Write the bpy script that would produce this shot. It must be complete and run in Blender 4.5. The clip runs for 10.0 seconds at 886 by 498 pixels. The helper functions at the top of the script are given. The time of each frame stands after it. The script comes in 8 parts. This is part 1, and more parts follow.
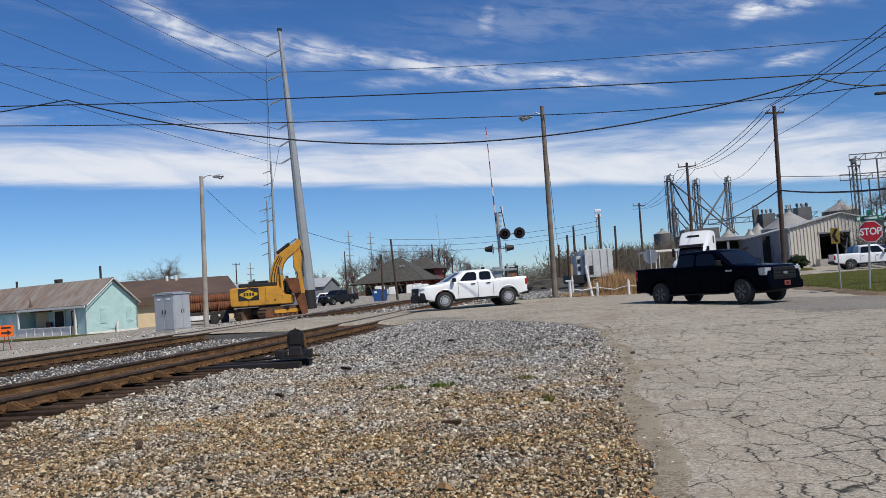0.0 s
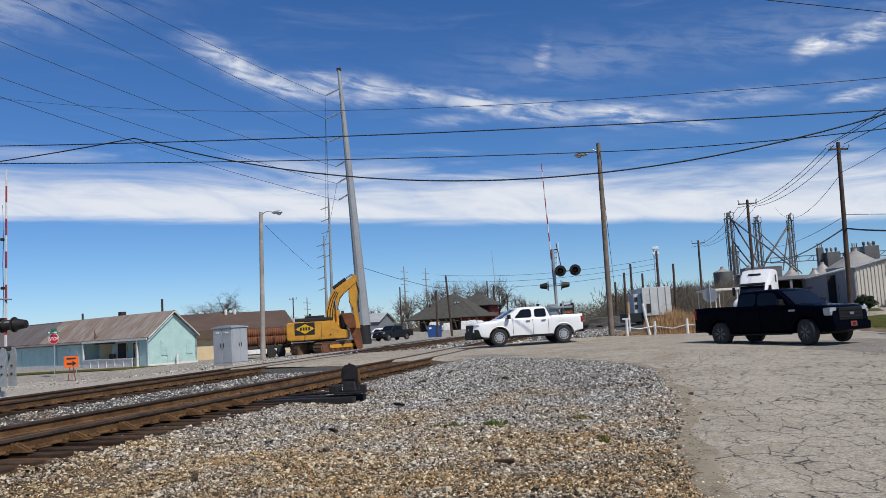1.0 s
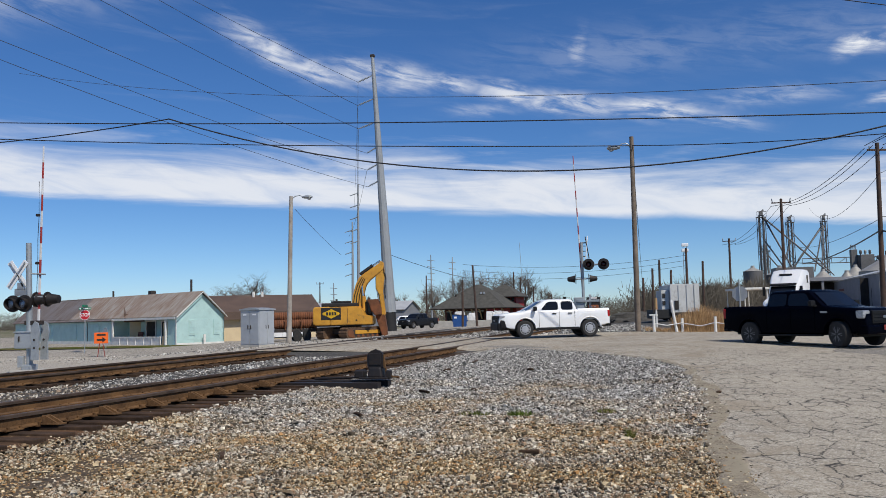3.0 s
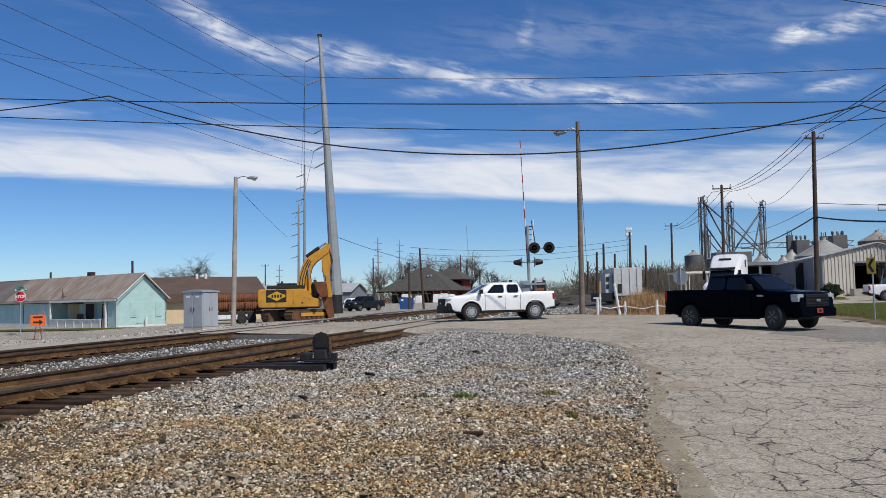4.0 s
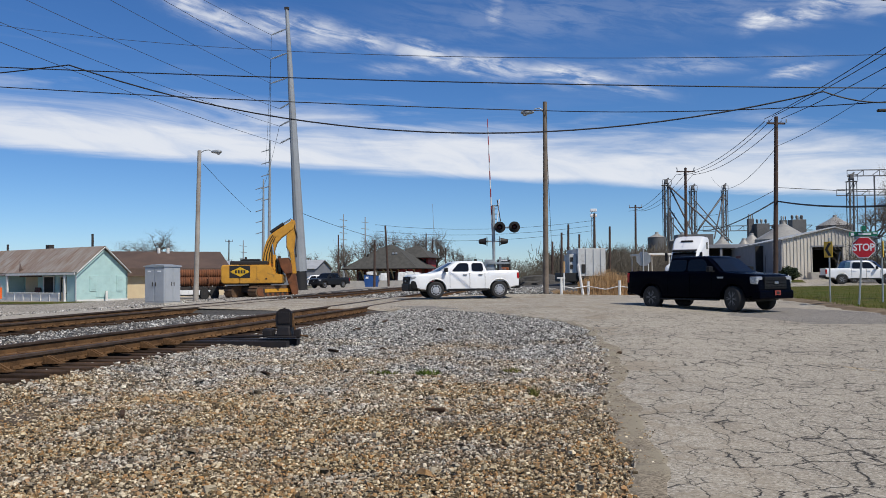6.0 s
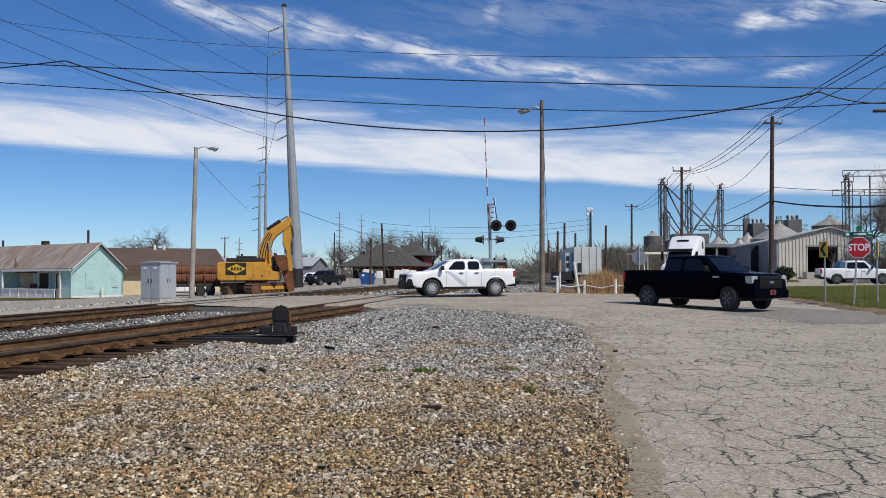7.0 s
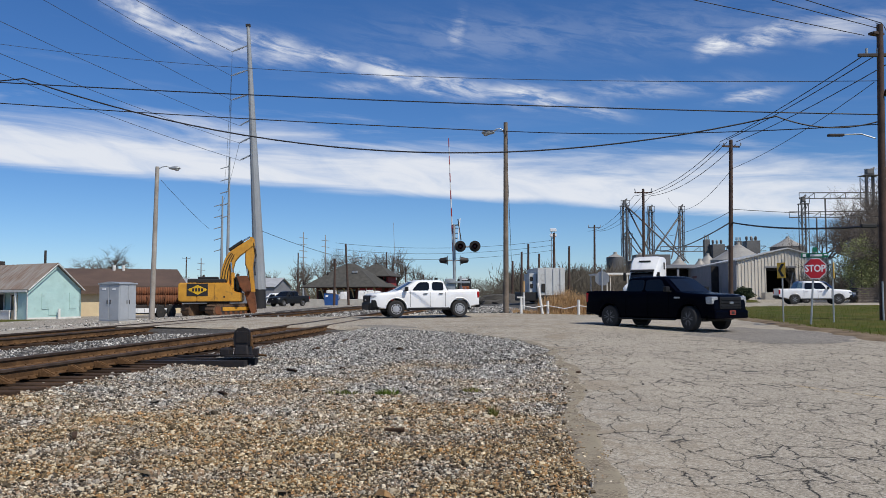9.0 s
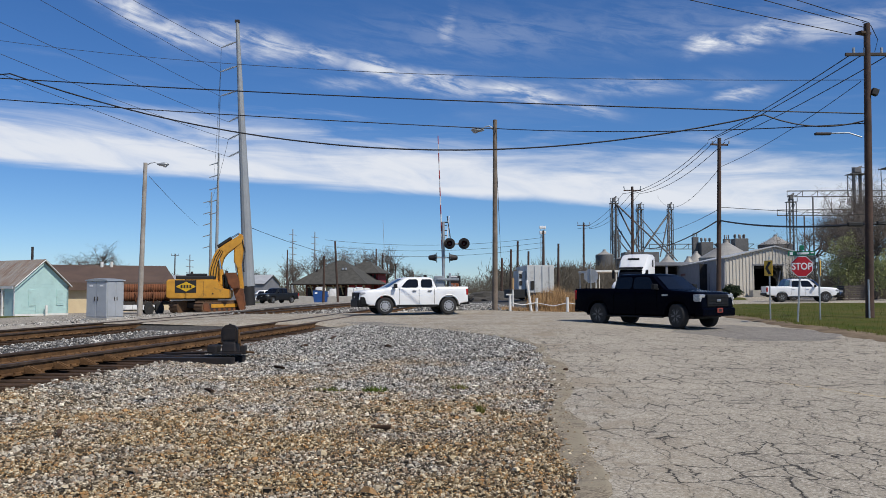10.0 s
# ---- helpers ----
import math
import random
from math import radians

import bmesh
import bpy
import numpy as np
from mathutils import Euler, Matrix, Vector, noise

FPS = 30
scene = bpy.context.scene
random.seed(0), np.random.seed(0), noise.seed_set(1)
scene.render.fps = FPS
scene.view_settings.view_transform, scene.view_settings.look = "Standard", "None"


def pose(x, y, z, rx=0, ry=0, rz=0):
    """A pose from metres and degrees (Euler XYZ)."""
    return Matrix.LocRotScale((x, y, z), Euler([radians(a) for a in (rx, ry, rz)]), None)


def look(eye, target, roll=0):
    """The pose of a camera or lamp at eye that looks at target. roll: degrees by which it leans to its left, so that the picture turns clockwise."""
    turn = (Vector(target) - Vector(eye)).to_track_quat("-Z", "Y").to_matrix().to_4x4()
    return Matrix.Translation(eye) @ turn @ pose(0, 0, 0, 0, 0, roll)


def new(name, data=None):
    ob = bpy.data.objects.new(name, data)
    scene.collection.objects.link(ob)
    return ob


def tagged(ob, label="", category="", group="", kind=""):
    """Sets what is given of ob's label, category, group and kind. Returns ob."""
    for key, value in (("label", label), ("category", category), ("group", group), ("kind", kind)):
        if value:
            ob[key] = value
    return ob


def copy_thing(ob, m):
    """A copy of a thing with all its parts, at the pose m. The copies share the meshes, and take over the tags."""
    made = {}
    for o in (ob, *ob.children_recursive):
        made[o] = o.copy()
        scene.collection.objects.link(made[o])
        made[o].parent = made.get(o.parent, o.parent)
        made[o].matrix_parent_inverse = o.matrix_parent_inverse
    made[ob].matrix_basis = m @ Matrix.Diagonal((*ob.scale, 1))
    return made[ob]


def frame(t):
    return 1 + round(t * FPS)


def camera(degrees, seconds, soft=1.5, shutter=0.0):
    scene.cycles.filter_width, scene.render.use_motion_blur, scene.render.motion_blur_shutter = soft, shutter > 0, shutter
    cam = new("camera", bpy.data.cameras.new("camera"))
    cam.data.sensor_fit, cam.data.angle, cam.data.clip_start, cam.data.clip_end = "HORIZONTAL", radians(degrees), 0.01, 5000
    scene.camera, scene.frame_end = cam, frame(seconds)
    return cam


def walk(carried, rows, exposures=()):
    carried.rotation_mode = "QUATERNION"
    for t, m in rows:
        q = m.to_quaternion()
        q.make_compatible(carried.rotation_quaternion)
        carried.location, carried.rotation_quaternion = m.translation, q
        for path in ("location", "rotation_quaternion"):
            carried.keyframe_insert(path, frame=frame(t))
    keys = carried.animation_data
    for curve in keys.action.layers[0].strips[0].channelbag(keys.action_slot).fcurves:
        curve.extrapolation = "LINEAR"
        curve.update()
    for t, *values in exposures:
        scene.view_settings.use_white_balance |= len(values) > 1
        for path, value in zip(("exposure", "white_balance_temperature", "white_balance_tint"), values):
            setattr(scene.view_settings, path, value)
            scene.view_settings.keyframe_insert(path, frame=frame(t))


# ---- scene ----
# camera: held almost still at eye height, panned by a few degrees
cam = camera(56.0, 10.0, soft=0.6)
ROWS = [
    (0.0, -0.026, 0.009, 1.612, 2.54, 4.07, 4.00),
    (0.5, -0.023, 0.025, 1.608, 2.98, 3.94, 3.66),
    (1.0, -0.012, 0.002, 1.613, 5.28, 3.39, 7.76),
    (1.5, 0.010, 0.030, 1.589, 2.22, 1.53, 9.54),
    (2.0, -0.026, 0.056, 1.602, 3.34, 2.71, 8.77),
    (2.2, -0.015, 0.042, 1.602, 4.34, 2.57, 9.10),
    (3.3, -0.070, 0.014, 1.592, 4.59, 0.83, 9.02),
    (3.5, -0.060, -0.007, 1.590, 4.17, 0.94, 8.03),
    (4.0, -0.047, 0.018, 1.599, 3.36, 1.26, 5.82),
    (4.5, -0.020, 0.020, 1.596, 2.92, 1.30, 4.19),
    (5.0, -0.013, 0.025, 1.595, 2.45, 1.00, 3.29),
    (5.5, -0.024, 0.036, 1.592, 2.06, 0.54, 3.44),
    (7.0, -0.046, -0.007, 1.584, 1.70, 0.23, 3.15),
    (7.5, -0.053, 0.014, 1.597, 2.07, 0.34, 2.29),
    (8.0, -0.053, -0.001, 1.602, 2.61, 0.37, 1.49),
    (8.5, -0.051, 0.007, 1.604, 2.98, 0.34, 1.01),
    (9.0, -0.031, 0.002, 1.599, 3.10, 0.29, 0.71),
    (9.5, -0.011, 0.003, 1.598, 3.03, 0.28, 0.30),
    (10.0, 0.001, -0.006, 1.601, 2.90, 0.20, 0.00),
]
walk(cam, [(t, pose(x, y, z, 90 + p, r, w)) for t, x, y, z, p, r, w in ROWS], exposures=[(0.0, -0.04), (10.0, -0.04)])

# ---- sky and sun ----
SUN_EL, SUN_AZ = 51.0, 134.0            # degrees; azimuth clockwise from straight ahead
sun = new("sun", bpy.data.lights.new("sun", "SUN"))
sun.data.energy, sun.data.angle, sun.data.color = 4.1, radians(0.6), (1.0, 0.95, 0.86)
ce = math.cos(radians(SUN_EL))
sdir = Vector((math.sin(radians(SUN_AZ)) * ce, math.cos(radians(SUN_AZ)) * ce, math.sin(radians(SUN_EL))))
sun.matrix_world = look(sdir * 50, (0, 0, 0))


class Nodes:
    """A small builder for node trees."""

    def __init__(self, tree):
        self.t = tree

    def n(self, kind, **kw):
        node = self.t.nodes.new(kind)
        ins = kw.pop("ins", {})
        for k, v in kw.items():
            setattr(node, k, v)
        for k, v in ins.items():
            self.put(node.inputs[k], v)
        return node

    def put(self, socket, v):
        if isinstance(v, bpy.types.NodeSocket):
            self.t.links.new(v, socket)
        else:
            socket.default_value = v

    def m(self, op, a, b=0.0, c=0.0, clamp=False):
        node = self.t.nodes.new("ShaderNodeMath")
        node.operation, node.use_clamp = op, clamp
        for i, v in enumerate((a, b, c)):
            self.put(node.inputs[i], v)
        return node.outputs[0]

    def ramp(self, v, lo, hi, a=0.0, b=1.0):
        node = self.n("ShaderNodeMapRange", interpolation_type="SMOOTHSTEP")
        for i, q in enumerate((v, lo, hi, a, b)):
            self.put(node.inputs[i], q)
        return node.outputs[0]

    def noise(self, vec, scale, detail=4.0, rough=0.55, dist=0.0):
        node = self.n("ShaderNodeTexNoise", ins={"Scale": scale, "Detail": detail, "Roughness": rough, "Distortion": dist})
        if vec is not None:
            self.put(node.inputs["Vector"], vec)
        return node.outputs["Fac"]

    def mix(self, f, a, b):
        node = self.n("ShaderNodeMix", data_type="RGBA")
        self.put(node.inputs[0], f), self.put(node.inputs[6], rgb(a)), self.put(node.inputs[7], rgb(b))
        return node.outputs[2]

    def xyz(self, x, y, z):
        return self.n("ShaderNodeCombineXYZ", ins={0: x, 1: y, 2: z}).outputs[0]

    def scaled(self, vec, sx, sy, sz):
        return self.n("ShaderNodeMapping", ins={"Vector": vec, "Scale": (sx, sy, sz)}).outputs[0]


def rgb(c):
    return (*c, 1.0) if isinstance(c, tuple) and len(c) == 3 else c


world = bpy.data.worlds.new("sky")
scene.world = world
world.use_nodes = True
world.node_tree.nodes.clear()
N = Nodes(world.node_tree)
sky = N.n("ShaderNodeTexSky", sky_type="NISHITA", sun_disc=False, sun_elevation=radians(SUN_EL), sun_rotation=radians(SUN_AZ),
          altitude=300.0, air_density=1.0, dust_density=0.0, ozone_density=5.0)
gen = N.n("ShaderNodeTexCoord").outputs["Generated"]
sep = N.n("ShaderNodeSeparateXYZ", ins={0: gen})
az = N.m("ARCTAN2", sep.outputs[0], sep.outputs[1])
el = N.m("ARCSINE", sep.outputs[2])
# a long bank of thin cloud low in the sky, and wisps above it
streak = N.noise(N.xyz(N.m("MULTIPLY", az, 5.0), N.m("MULTIPLY_ADD", az, 2.0, N.m("MULTIPLY", el, 38.0)), 0.0), 1.0, 6.0, 0.6, 0.6)
fine = N.noise(N.xyz(N.m("MULTIPLY", az, 12.0), N.m("MULTIPLY_ADD", az, 9.0, N.m("MULTIPLY", el, 40.0)), 3.0), 1.0, 7.0, 0.58, 0.7)
mid = N.m("ADD", N.m("MULTIPLY_ADD", az, -0.068, 0.147), N.m("MULTIPLY", N.m("MULTIPLY", az, az), -0.045))
off = N.m("SUBTRACT", el, mid)
low = N.ramp(N.m("ADD", off, N.m("MULTIPLY", N.m("SUBTRACT", streak, 0.5), 0.02)), -0.036, -0.024)
high = N.ramp(N.m("ADD", off, N.m("MULTIPLY", N.m("SUBTRACT", streak, 0.5), 0.11)), -0.012, 0.05, 1.0, 0.0)
bank = N.m("MULTIPLY", N.m("MULTIPLY", low, high), N.ramp(fine, 0.15, 0.62, 0.62, 1.0))
total = N.m("MULTIPLY", bank, 0.93)
WISPS = ((-0.365, 0.314, 0.05, 0.016, -0.50, 0.9), (-0.315, 0.291, 0.05, 0.011, -0.25, 0.8), (-0.225, 0.287, 0.06, 0.014, -0.13, 1.15), (-0.16, 0.279, 0.05, 0.010, -0.14, 0.9),
         (-0.075, 0.263, 0.04, 0.011, -0.25, 0.9), (-0.005, 0.248, 0.06, 0.012, -0.18, 1.1), (0.095, 0.233, 0.06, 0.010, -0.12, 1.15), (0.165, 0.216, 0.04, 0.007, -0.2, 0.75),
         (0.009, 0.307, 0.012, 0.022, 0.4, 0.42), (0.312, 0.277, 0.022, 0.010, 0.20, 1.35), (0.36, 0.281, 0.06, 0.011, 0.10, 0.95), (0.44, 0.283, 0.08, 0.014, 0.05, 0.6),
         (0.345, 0.219, 0.03, 0.006, 0.14, 0.75), (-0.11, 0.244, 0.04, 0.007, 0.0, 0.42), (0.23, 0.235, 0.10, 0.010, -0.02, 0.38), (0.05, 0.30, 0.16, 0.03, 0.0, 0.16), (0.28, 0.30, 0.2, 0.03, 0.0, 0.14),
         (0.8, 0.35, 0.3, 0.04, -0.2, 1.0), (-0.9, 0.3, 0.3, 0.03, 0.2, 1.0), (2.4, 0.4, 0.5, 0.05, 0.2, 1.0), (-2.2, 0.5, 0.5, 0.06, 0.1, 1.0))
curl = N.noise(N.xyz(N.m("MULTIPLY", az, 14.0), N.m("MULTIPLY", el, 22.0), 7.0), 1.0, 5.0, 0.6)
fibre = N.noise(N.xyz(N.m("MULTIPLY", az, 16.0), N.m("MULTIPLY_ADD", az, 14.0, N.m("MULTIPLY", el, 75.0)), 5.0), 1.0, 8.0, 0.62, 0.5)
waz = N.m("ADD", az, N.m("MULTIPLY", N.m("SUBTRACT", curl, 0.5), 0.05))
wel = N.m("ADD", el, N.m("MULTIPLY", N.m("SUBTRACT", fine, 0.5), 0.030))
for caz, cel, raz, rel, tilt, amp in WISPS:
    dx = N.m("SUBTRACT", waz, caz)
    dy = N.m("SUBTRACT", N.m("SUBTRACT", wel, cel), N.m("MULTIPLY", dx, tilt))
    r2 = N.m("ADD", N.m("POWER", N.m("ABSOLUTE", N.m("DIVIDE", dx, raz)), 2.0), N.m("POWER", N.m("ABSOLUTE", N.m("DIVIDE", dy, rel)), 2.0))
    blob = N.m("MULTIPLY", N.m("EXPONENT", N.m("MULTIPLY", r2, -1.25)), amp)
    total = N.m("MAXIMUM", total, N.m("MULTIPLY", blob, N.m("MULTIPLY", N.ramp(fibre, 0.33, 0.62, 0.06, 1.0), N.ramp(curl, 0.30, 0.52, 0.45, 1.0))))
veil = N.m("MULTIPLY", N.ramp(streak, 0.5, 0.85), N.ramp(el, 0.1, 0.2, 0.0, 0.08))
total = N.m("MULTIPLY", N.m("MAXIMUM", total, veil, clamp=True), N.ramp(el, 0.04, 0.08))
hsv = N.n("ShaderNodeHueSaturation", ins={"Saturation": 1.15, "Value": 1.0, "Color": sky.outputs[0]})
tint = N.n("ShaderNodeMix", data_type="RGBA", blend_type="MULTIPLY", ins={0: 1.0, 6: hsv.outputs[0], 7: N.mix(N.ramp(el, 0.0, 0.16), (0.74, 0.92, 1.22), (0.68, 0.83, 1.06))})
cloudy = N.mix(total, tint.outputs[2], (8.9, 9.2, 9.8))
back = N.n("ShaderNodeBackground", ins={"Color": cloudy, "Strength": 0.092})
world.node_tree.links.new(back.outputs[0], N.n("ShaderNodeOutputWorld").inputs[0])


# ---- materials ----
def material(name, build):
    mat = bpy.data.materials.new(name)
    mat.use_nodes = True
    mat.node_tree.nodes.clear()
    q = Nodes(mat.node_tree)
    bsdf = q.n("ShaderNodeBsdfPrincipled")
    out = q.n("ShaderNodeOutputMaterial")
    q.t.links.new(bsdf.outputs[0], out.inputs[0])
    build(q, bsdf.inputs)
    return mat


def bump(q, b, height, strength=0.4, dist=0.02):
    q.put(b["Normal"], q.n("ShaderNodeBump", ins={"Height": height, "Strength": strength, "Distance": dist}).outputs[0])


def surface(name, col, col2=None, rough=0.6, metal=0.0, scale=3.0, fine=40.0, bumps=0.15, coat=0.0, spread=0.25, dirt=None, dirt_amount=0.3, rand=0.0, spec=0.5):
    """A worn surface: two tones mixed by a coarse and a fine noise, with dirt in patches and slight relief."""
    def build(q, b):
        pos = q.n("ShaderNodeTexCoord").outputs["Object"]
        big, small = q.noise(pos, scale, 5.0, 0.6), q.noise(pos, fine, 3.0, 0.6)
        two = col2 or tuple(c * (1 - spread) for c in col)
        c = q.mix(q.ramp(q.m("MULTIPLY_ADD", small, 0.4, q.m("MULTIPLY", big, 0.8)), 0.4, 0.8), col, two)
        if dirt:
            c = q.mix(q.m("MULTIPLY", q.ramp(q.noise(pos, scale * 1.7, 6.0, 0.7, 0.5), 0.52, 0.72), dirt_amount), c, dirt)
        if rand:
            r = q.n("ShaderNodeObjectInfo").outputs["Random"]
            hs = q.n("ShaderNodeHueSaturation", ins={"Value": q.m("MULTIPLY_ADD", r, rand * 2, 1.0 - rand), "Color": c})
            c = hs.outputs[0]
        q.put(b["Base Color"], c)
        b["Metallic"].default_value = metal
        b["Specular IOR Level"].default_value = spec
        q.put(b["Roughness"], q.m("MULTIPLY_ADD", small, 0.2, rough - 0.1))
        b["Coat Weight"].default_value = coat
        b["Coat Roughness"].default_value = 0.06
        if bumps:
            bump(q, b, q.m("ADD", small, big), bumps, 0.01)
    return material(name, build)


def stone_mat(name, stained):
    """Broken stone: grey to white, each one its own tone; browner and rustier where soil has mixed in."""
    def build(q, b):
        geo = q.n("ShaderNodeNewGeometry")
        pos, r = geo.outputs["Position"], geo.outputs["Random Per Island"]
        ramp = q.n("ShaderNodeValToRGB", ins={0: r})
        e = ramp.color_ramp.elements
        e[0].color, e[1].color = (0.035, 0.034, 0.032, 1), (0.80, 0.78, 0.72, 1)
        for at, c in ((0.25, (0.15, 0.147, 0.138, 1)), (0.55, (0.35, 0.34, 0.315, 1)), (0.85, (0.55, 0.53, 0.485, 1))):
            e.new(at).color = c
        warm = q.n("ShaderNodeValToRGB", ins={0: r})
        e = warm.color_ramp.elements
        e[0].color, e[1].color = (0.06, 0.043, 0.024, 1), (0.80, 0.66, 0.44, 1)
        for at, c in ((0.25, (0.21, 0.15, 0.078, 1)), (0.45, (0.44, 0.235, 0.085, 1)), (0.62, (0.30, 0.25, 0.165, 1)), (0.82, (0.52, 0.40, 0.23, 1))):
            e.new(at).color = c
        c = ramp.outputs[0]
        if stained:
            s = q.n("ShaderNodeSeparateXYZ", ins={0: pos})
            near = q.ramp(q.m("ADD", s.outputs[1], q.m("MULTIPLY", q.ramp(q.noise(pos, 0.5, 7.0, 0.72), 0.32, 0.68), 11.0)), 11.0, 26.0, 1.0, 0.10)
            patch = q.m("MULTIPLY", near, q.ramp(q.noise(pos, 1.1, 5.0, 0.65), 0.3, 0.55, 0.55, 1.0))
            c = q.mix(patch, c, warm.outputs[0])
        fine = q.noise(pos, 90.0, 3.0, 0.6)
        q.put(b["Base Color"], q.n("ShaderNodeHueSaturation", ins={"Value": q.m("MULTIPLY_ADD", fine, 0.6, 0.7), "Color": c}).outputs[0])
        b["Roughness"].default_value = 0.85
        b["Specular IOR Level"].default_value = 0.2
        bump(q, b, fine, 0.3, 0.004)
    return material(name, build)


def ground_mat():
    """Soil and small gravel close by, darkened for the shade between the stones; dry turf and dust far away."""
    def build(q, b):
        pos = q.n("ShaderNodeNewGeometry").outputs["Position"]
        s = q.n("ShaderNodeSeparateXYZ", ins={0: pos})
        vor = q.n("ShaderNodeTexVoronoi", ins={"Vector": pos, "Scale": 26.0})
        tone = q.n("ShaderNodeSeparateColor", ins={0: vor.outputs["Color"]}).outputs[0]
        # dark grey and soil tones include the shade in the gaps of the ballast
        grey = q.mix(tone, (0.03, 0.028, 0.025), (0.10, 0.095, 0.085))
        soil = q.mix(tone, (0.035, 0.024, 0.014), (0.12, 0.08, 0.042))
        near = q.ramp(q.m("ADD", s.outputs[1], q.m("MULTIPLY", q.ramp(q.noise(pos, 0.5, 7.0, 0.72), 0.32, 0.68), 11.0)), 11.0, 26.0, 1.0, 0.10)
        c = q.mix(near, grey, soil)
        turf = q.mix(q.ramp(q.noise(pos, 0.12, 6.0, 0.65), 0.4, 0.6), (0.085, 0.095, 0.035), (0.22, 0.185, 0.12))
        far = q.ramp(q.m("ADD", s.outputs[1], q.m("MULTIPLY", q.noise(pos, 0.05, 3.0), 60.0)), 115.0, 165.0)
        c = q.mix(far, c, turf)
        q.put(b["Base Color"], c)
        b["Roughness"].default_value = 0.95
        bump(q, b, q.m("SUBTRACT", 1.0, vor.outputs["Distance"]), 0.5, 0.03)
    return material("soil_and_gravel", build)


def asphalt_mat(name, base, crack=1.0, yellow=False):
    """Old bleached asphalt, broken into blocks by dark cracks, with patches and tyre polish."""
    def build(q, b):
        pos = q.n("ShaderNodeNewGeometry").outputs["Position"]
        s = q.n("ShaderNodeSeparateXYZ", ins={0: pos})
        wob = q.n("ShaderNodeTexNoise", ins={"Vector": pos, "Scale": 1.3, "Detail": 6.0, "Roughness": 0.65}).outputs["Color"]
        warp = q.n("ShaderNodeVectorMath", operation="MULTIPLY_ADD", ins={0: wob, 1: (0.5, 0.5, 0.0), 2: pos}).outputs[0]
        jag = q.n("ShaderNodeTexNoise", ins={"Vector": pos, "Scale": 9.0, "Detail": 4.0, "Roughness": 0.7}).outputs["Color"]
        warp = q.n("ShaderNodeVectorMath", operation="MULTIPLY_ADD", ins={0: jag, 1: (0.10, 0.10, 0.0), 2: warp}).outputs[0]
        flat = q.scaled(warp, 1.0, 0.58, 0.0)
        big = q.n("ShaderNodeTexVoronoi", feature="DISTANCE_TO_EDGE", ins={"Vector": flat, "Scale": 2.8}).outputs["Distance"]
        small = q.n("ShaderNodeTexVoronoi", feature="DISTANCE_TO_EDGE", ins={"Vector": q.scaled(flat, 1.0, 0.8, 1.0), "Scale": 3.9}).outputs["Distance"]
        wide = q.noise(pos, 0.9, 4.0, 0.6)
        broken = q.ramp(q.noise(pos, 0.35, 3.0, 0.5), 0.34, 0.52)
        fade = q.ramp(s.outputs[1], 22.0, 36.0, 1.0, 0.25)
        k1 = q.m("MULTIPLY", q.ramp(big, 0.002, q.m("MULTIPLY_ADD", q.ramp(wide, 0.35, 0.65), 0.022, 0.014), 1.0, 0.0), q.ramp(q.noise(pos, 0.9, 3.0), 0.36, 0.5, 0.5, 1.0))
        k2 = q.m("MULTIPLY", q.m("MULTIPLY", q.ramp(small, 0.001, 0.020, 1.0, 0.0), broken), q.ramp(q.noise(pos, 3.1, 3.0), 0.4, 0.55))
        cracks = q.m("MULTIPLY", q.m("MAXIMUM", k1, q.m("MULTIPLY", k2, 0.5)), q.m("MULTIPLY", fade, crack))
        grain = q.noise(pos, 130.0, 3.0, 0.7)
        blot = q.noise(pos, 0.45, 6.0, 0.65)
        c = q.mix(q.ramp(blot, 0.35, 0.65), base, tuple(v * 0.78 for v in base))
        c = q.mix(q.m("MULTIPLY", q.ramp(q.noise(q.scaled(pos, 0.25, 0.9, 1.0), 0.8, 5.0, 0.65, 0.6), 0.55, 0.72), 0.35), c, (0.10, 0.095, 0.09))
        mott = q.noise(q.scaled(pos, 0.6, 1.4, 1.0), 6.0, 5.0, 0.75)
        c = q.mix(q.ramp(mott, 0.48, 0.7, 0.0, 0.38), c, tuple(v * 0.6 for v in base))
        c = q.mix(q.ramp(grain, 0.42, 0.7, 0.0, 0.55), c, (0.54, 0.48, 0.41))
        c = q.mix(q.ramp(q.noise(pos, 45.0, 4.0, 0.75), 0.52, 0.7, 0.0, 0.6), c, (0.14, 0.12, 0.10))
        chips = q.n("ShaderNodeTexVoronoi", ins={"Vector": pos, "Scale": 48.0})
        tone = q.n("ShaderNodeSeparateColor", ins={0: chips.outputs["Color"]}).outputs[0]
        c = q.mix(q.ramp(tone, 0.72, 0.9, 0.0, 0.55), c, (0.13, 0.115, 0.09))
        c = q.mix(q.ramp(tone, 0.28, 0.1, 0.0, 0.6), c, (0.60, 0.545, 0.45))
        if yellow:
            rim = q.m("SUBTRACT", s.outputs[0], q.m("MULTIPLY_ADD", s.outputs[1], 0.095, 0.45))
            dust = q.m("MULTIPLY", q.ramp(rim, 0.1, 1.9, 1.0, 0.0), q.ramp(q.noise(q.scaled(pos, 1.0, 0.7, 1.0), 1.3, 6.0, 0.7, 0.5), 0.45, 0.62, 0.0, 0.75))
            c = q.mix(dust, c, (0.28, 0.225, 0.155))
        c = q.mix(q.ramp(q.noise(pos, 210.0, 2.0), 0.6, 0.75, 0.0, 0.5), c, (0.08, 0.075, 0.07))
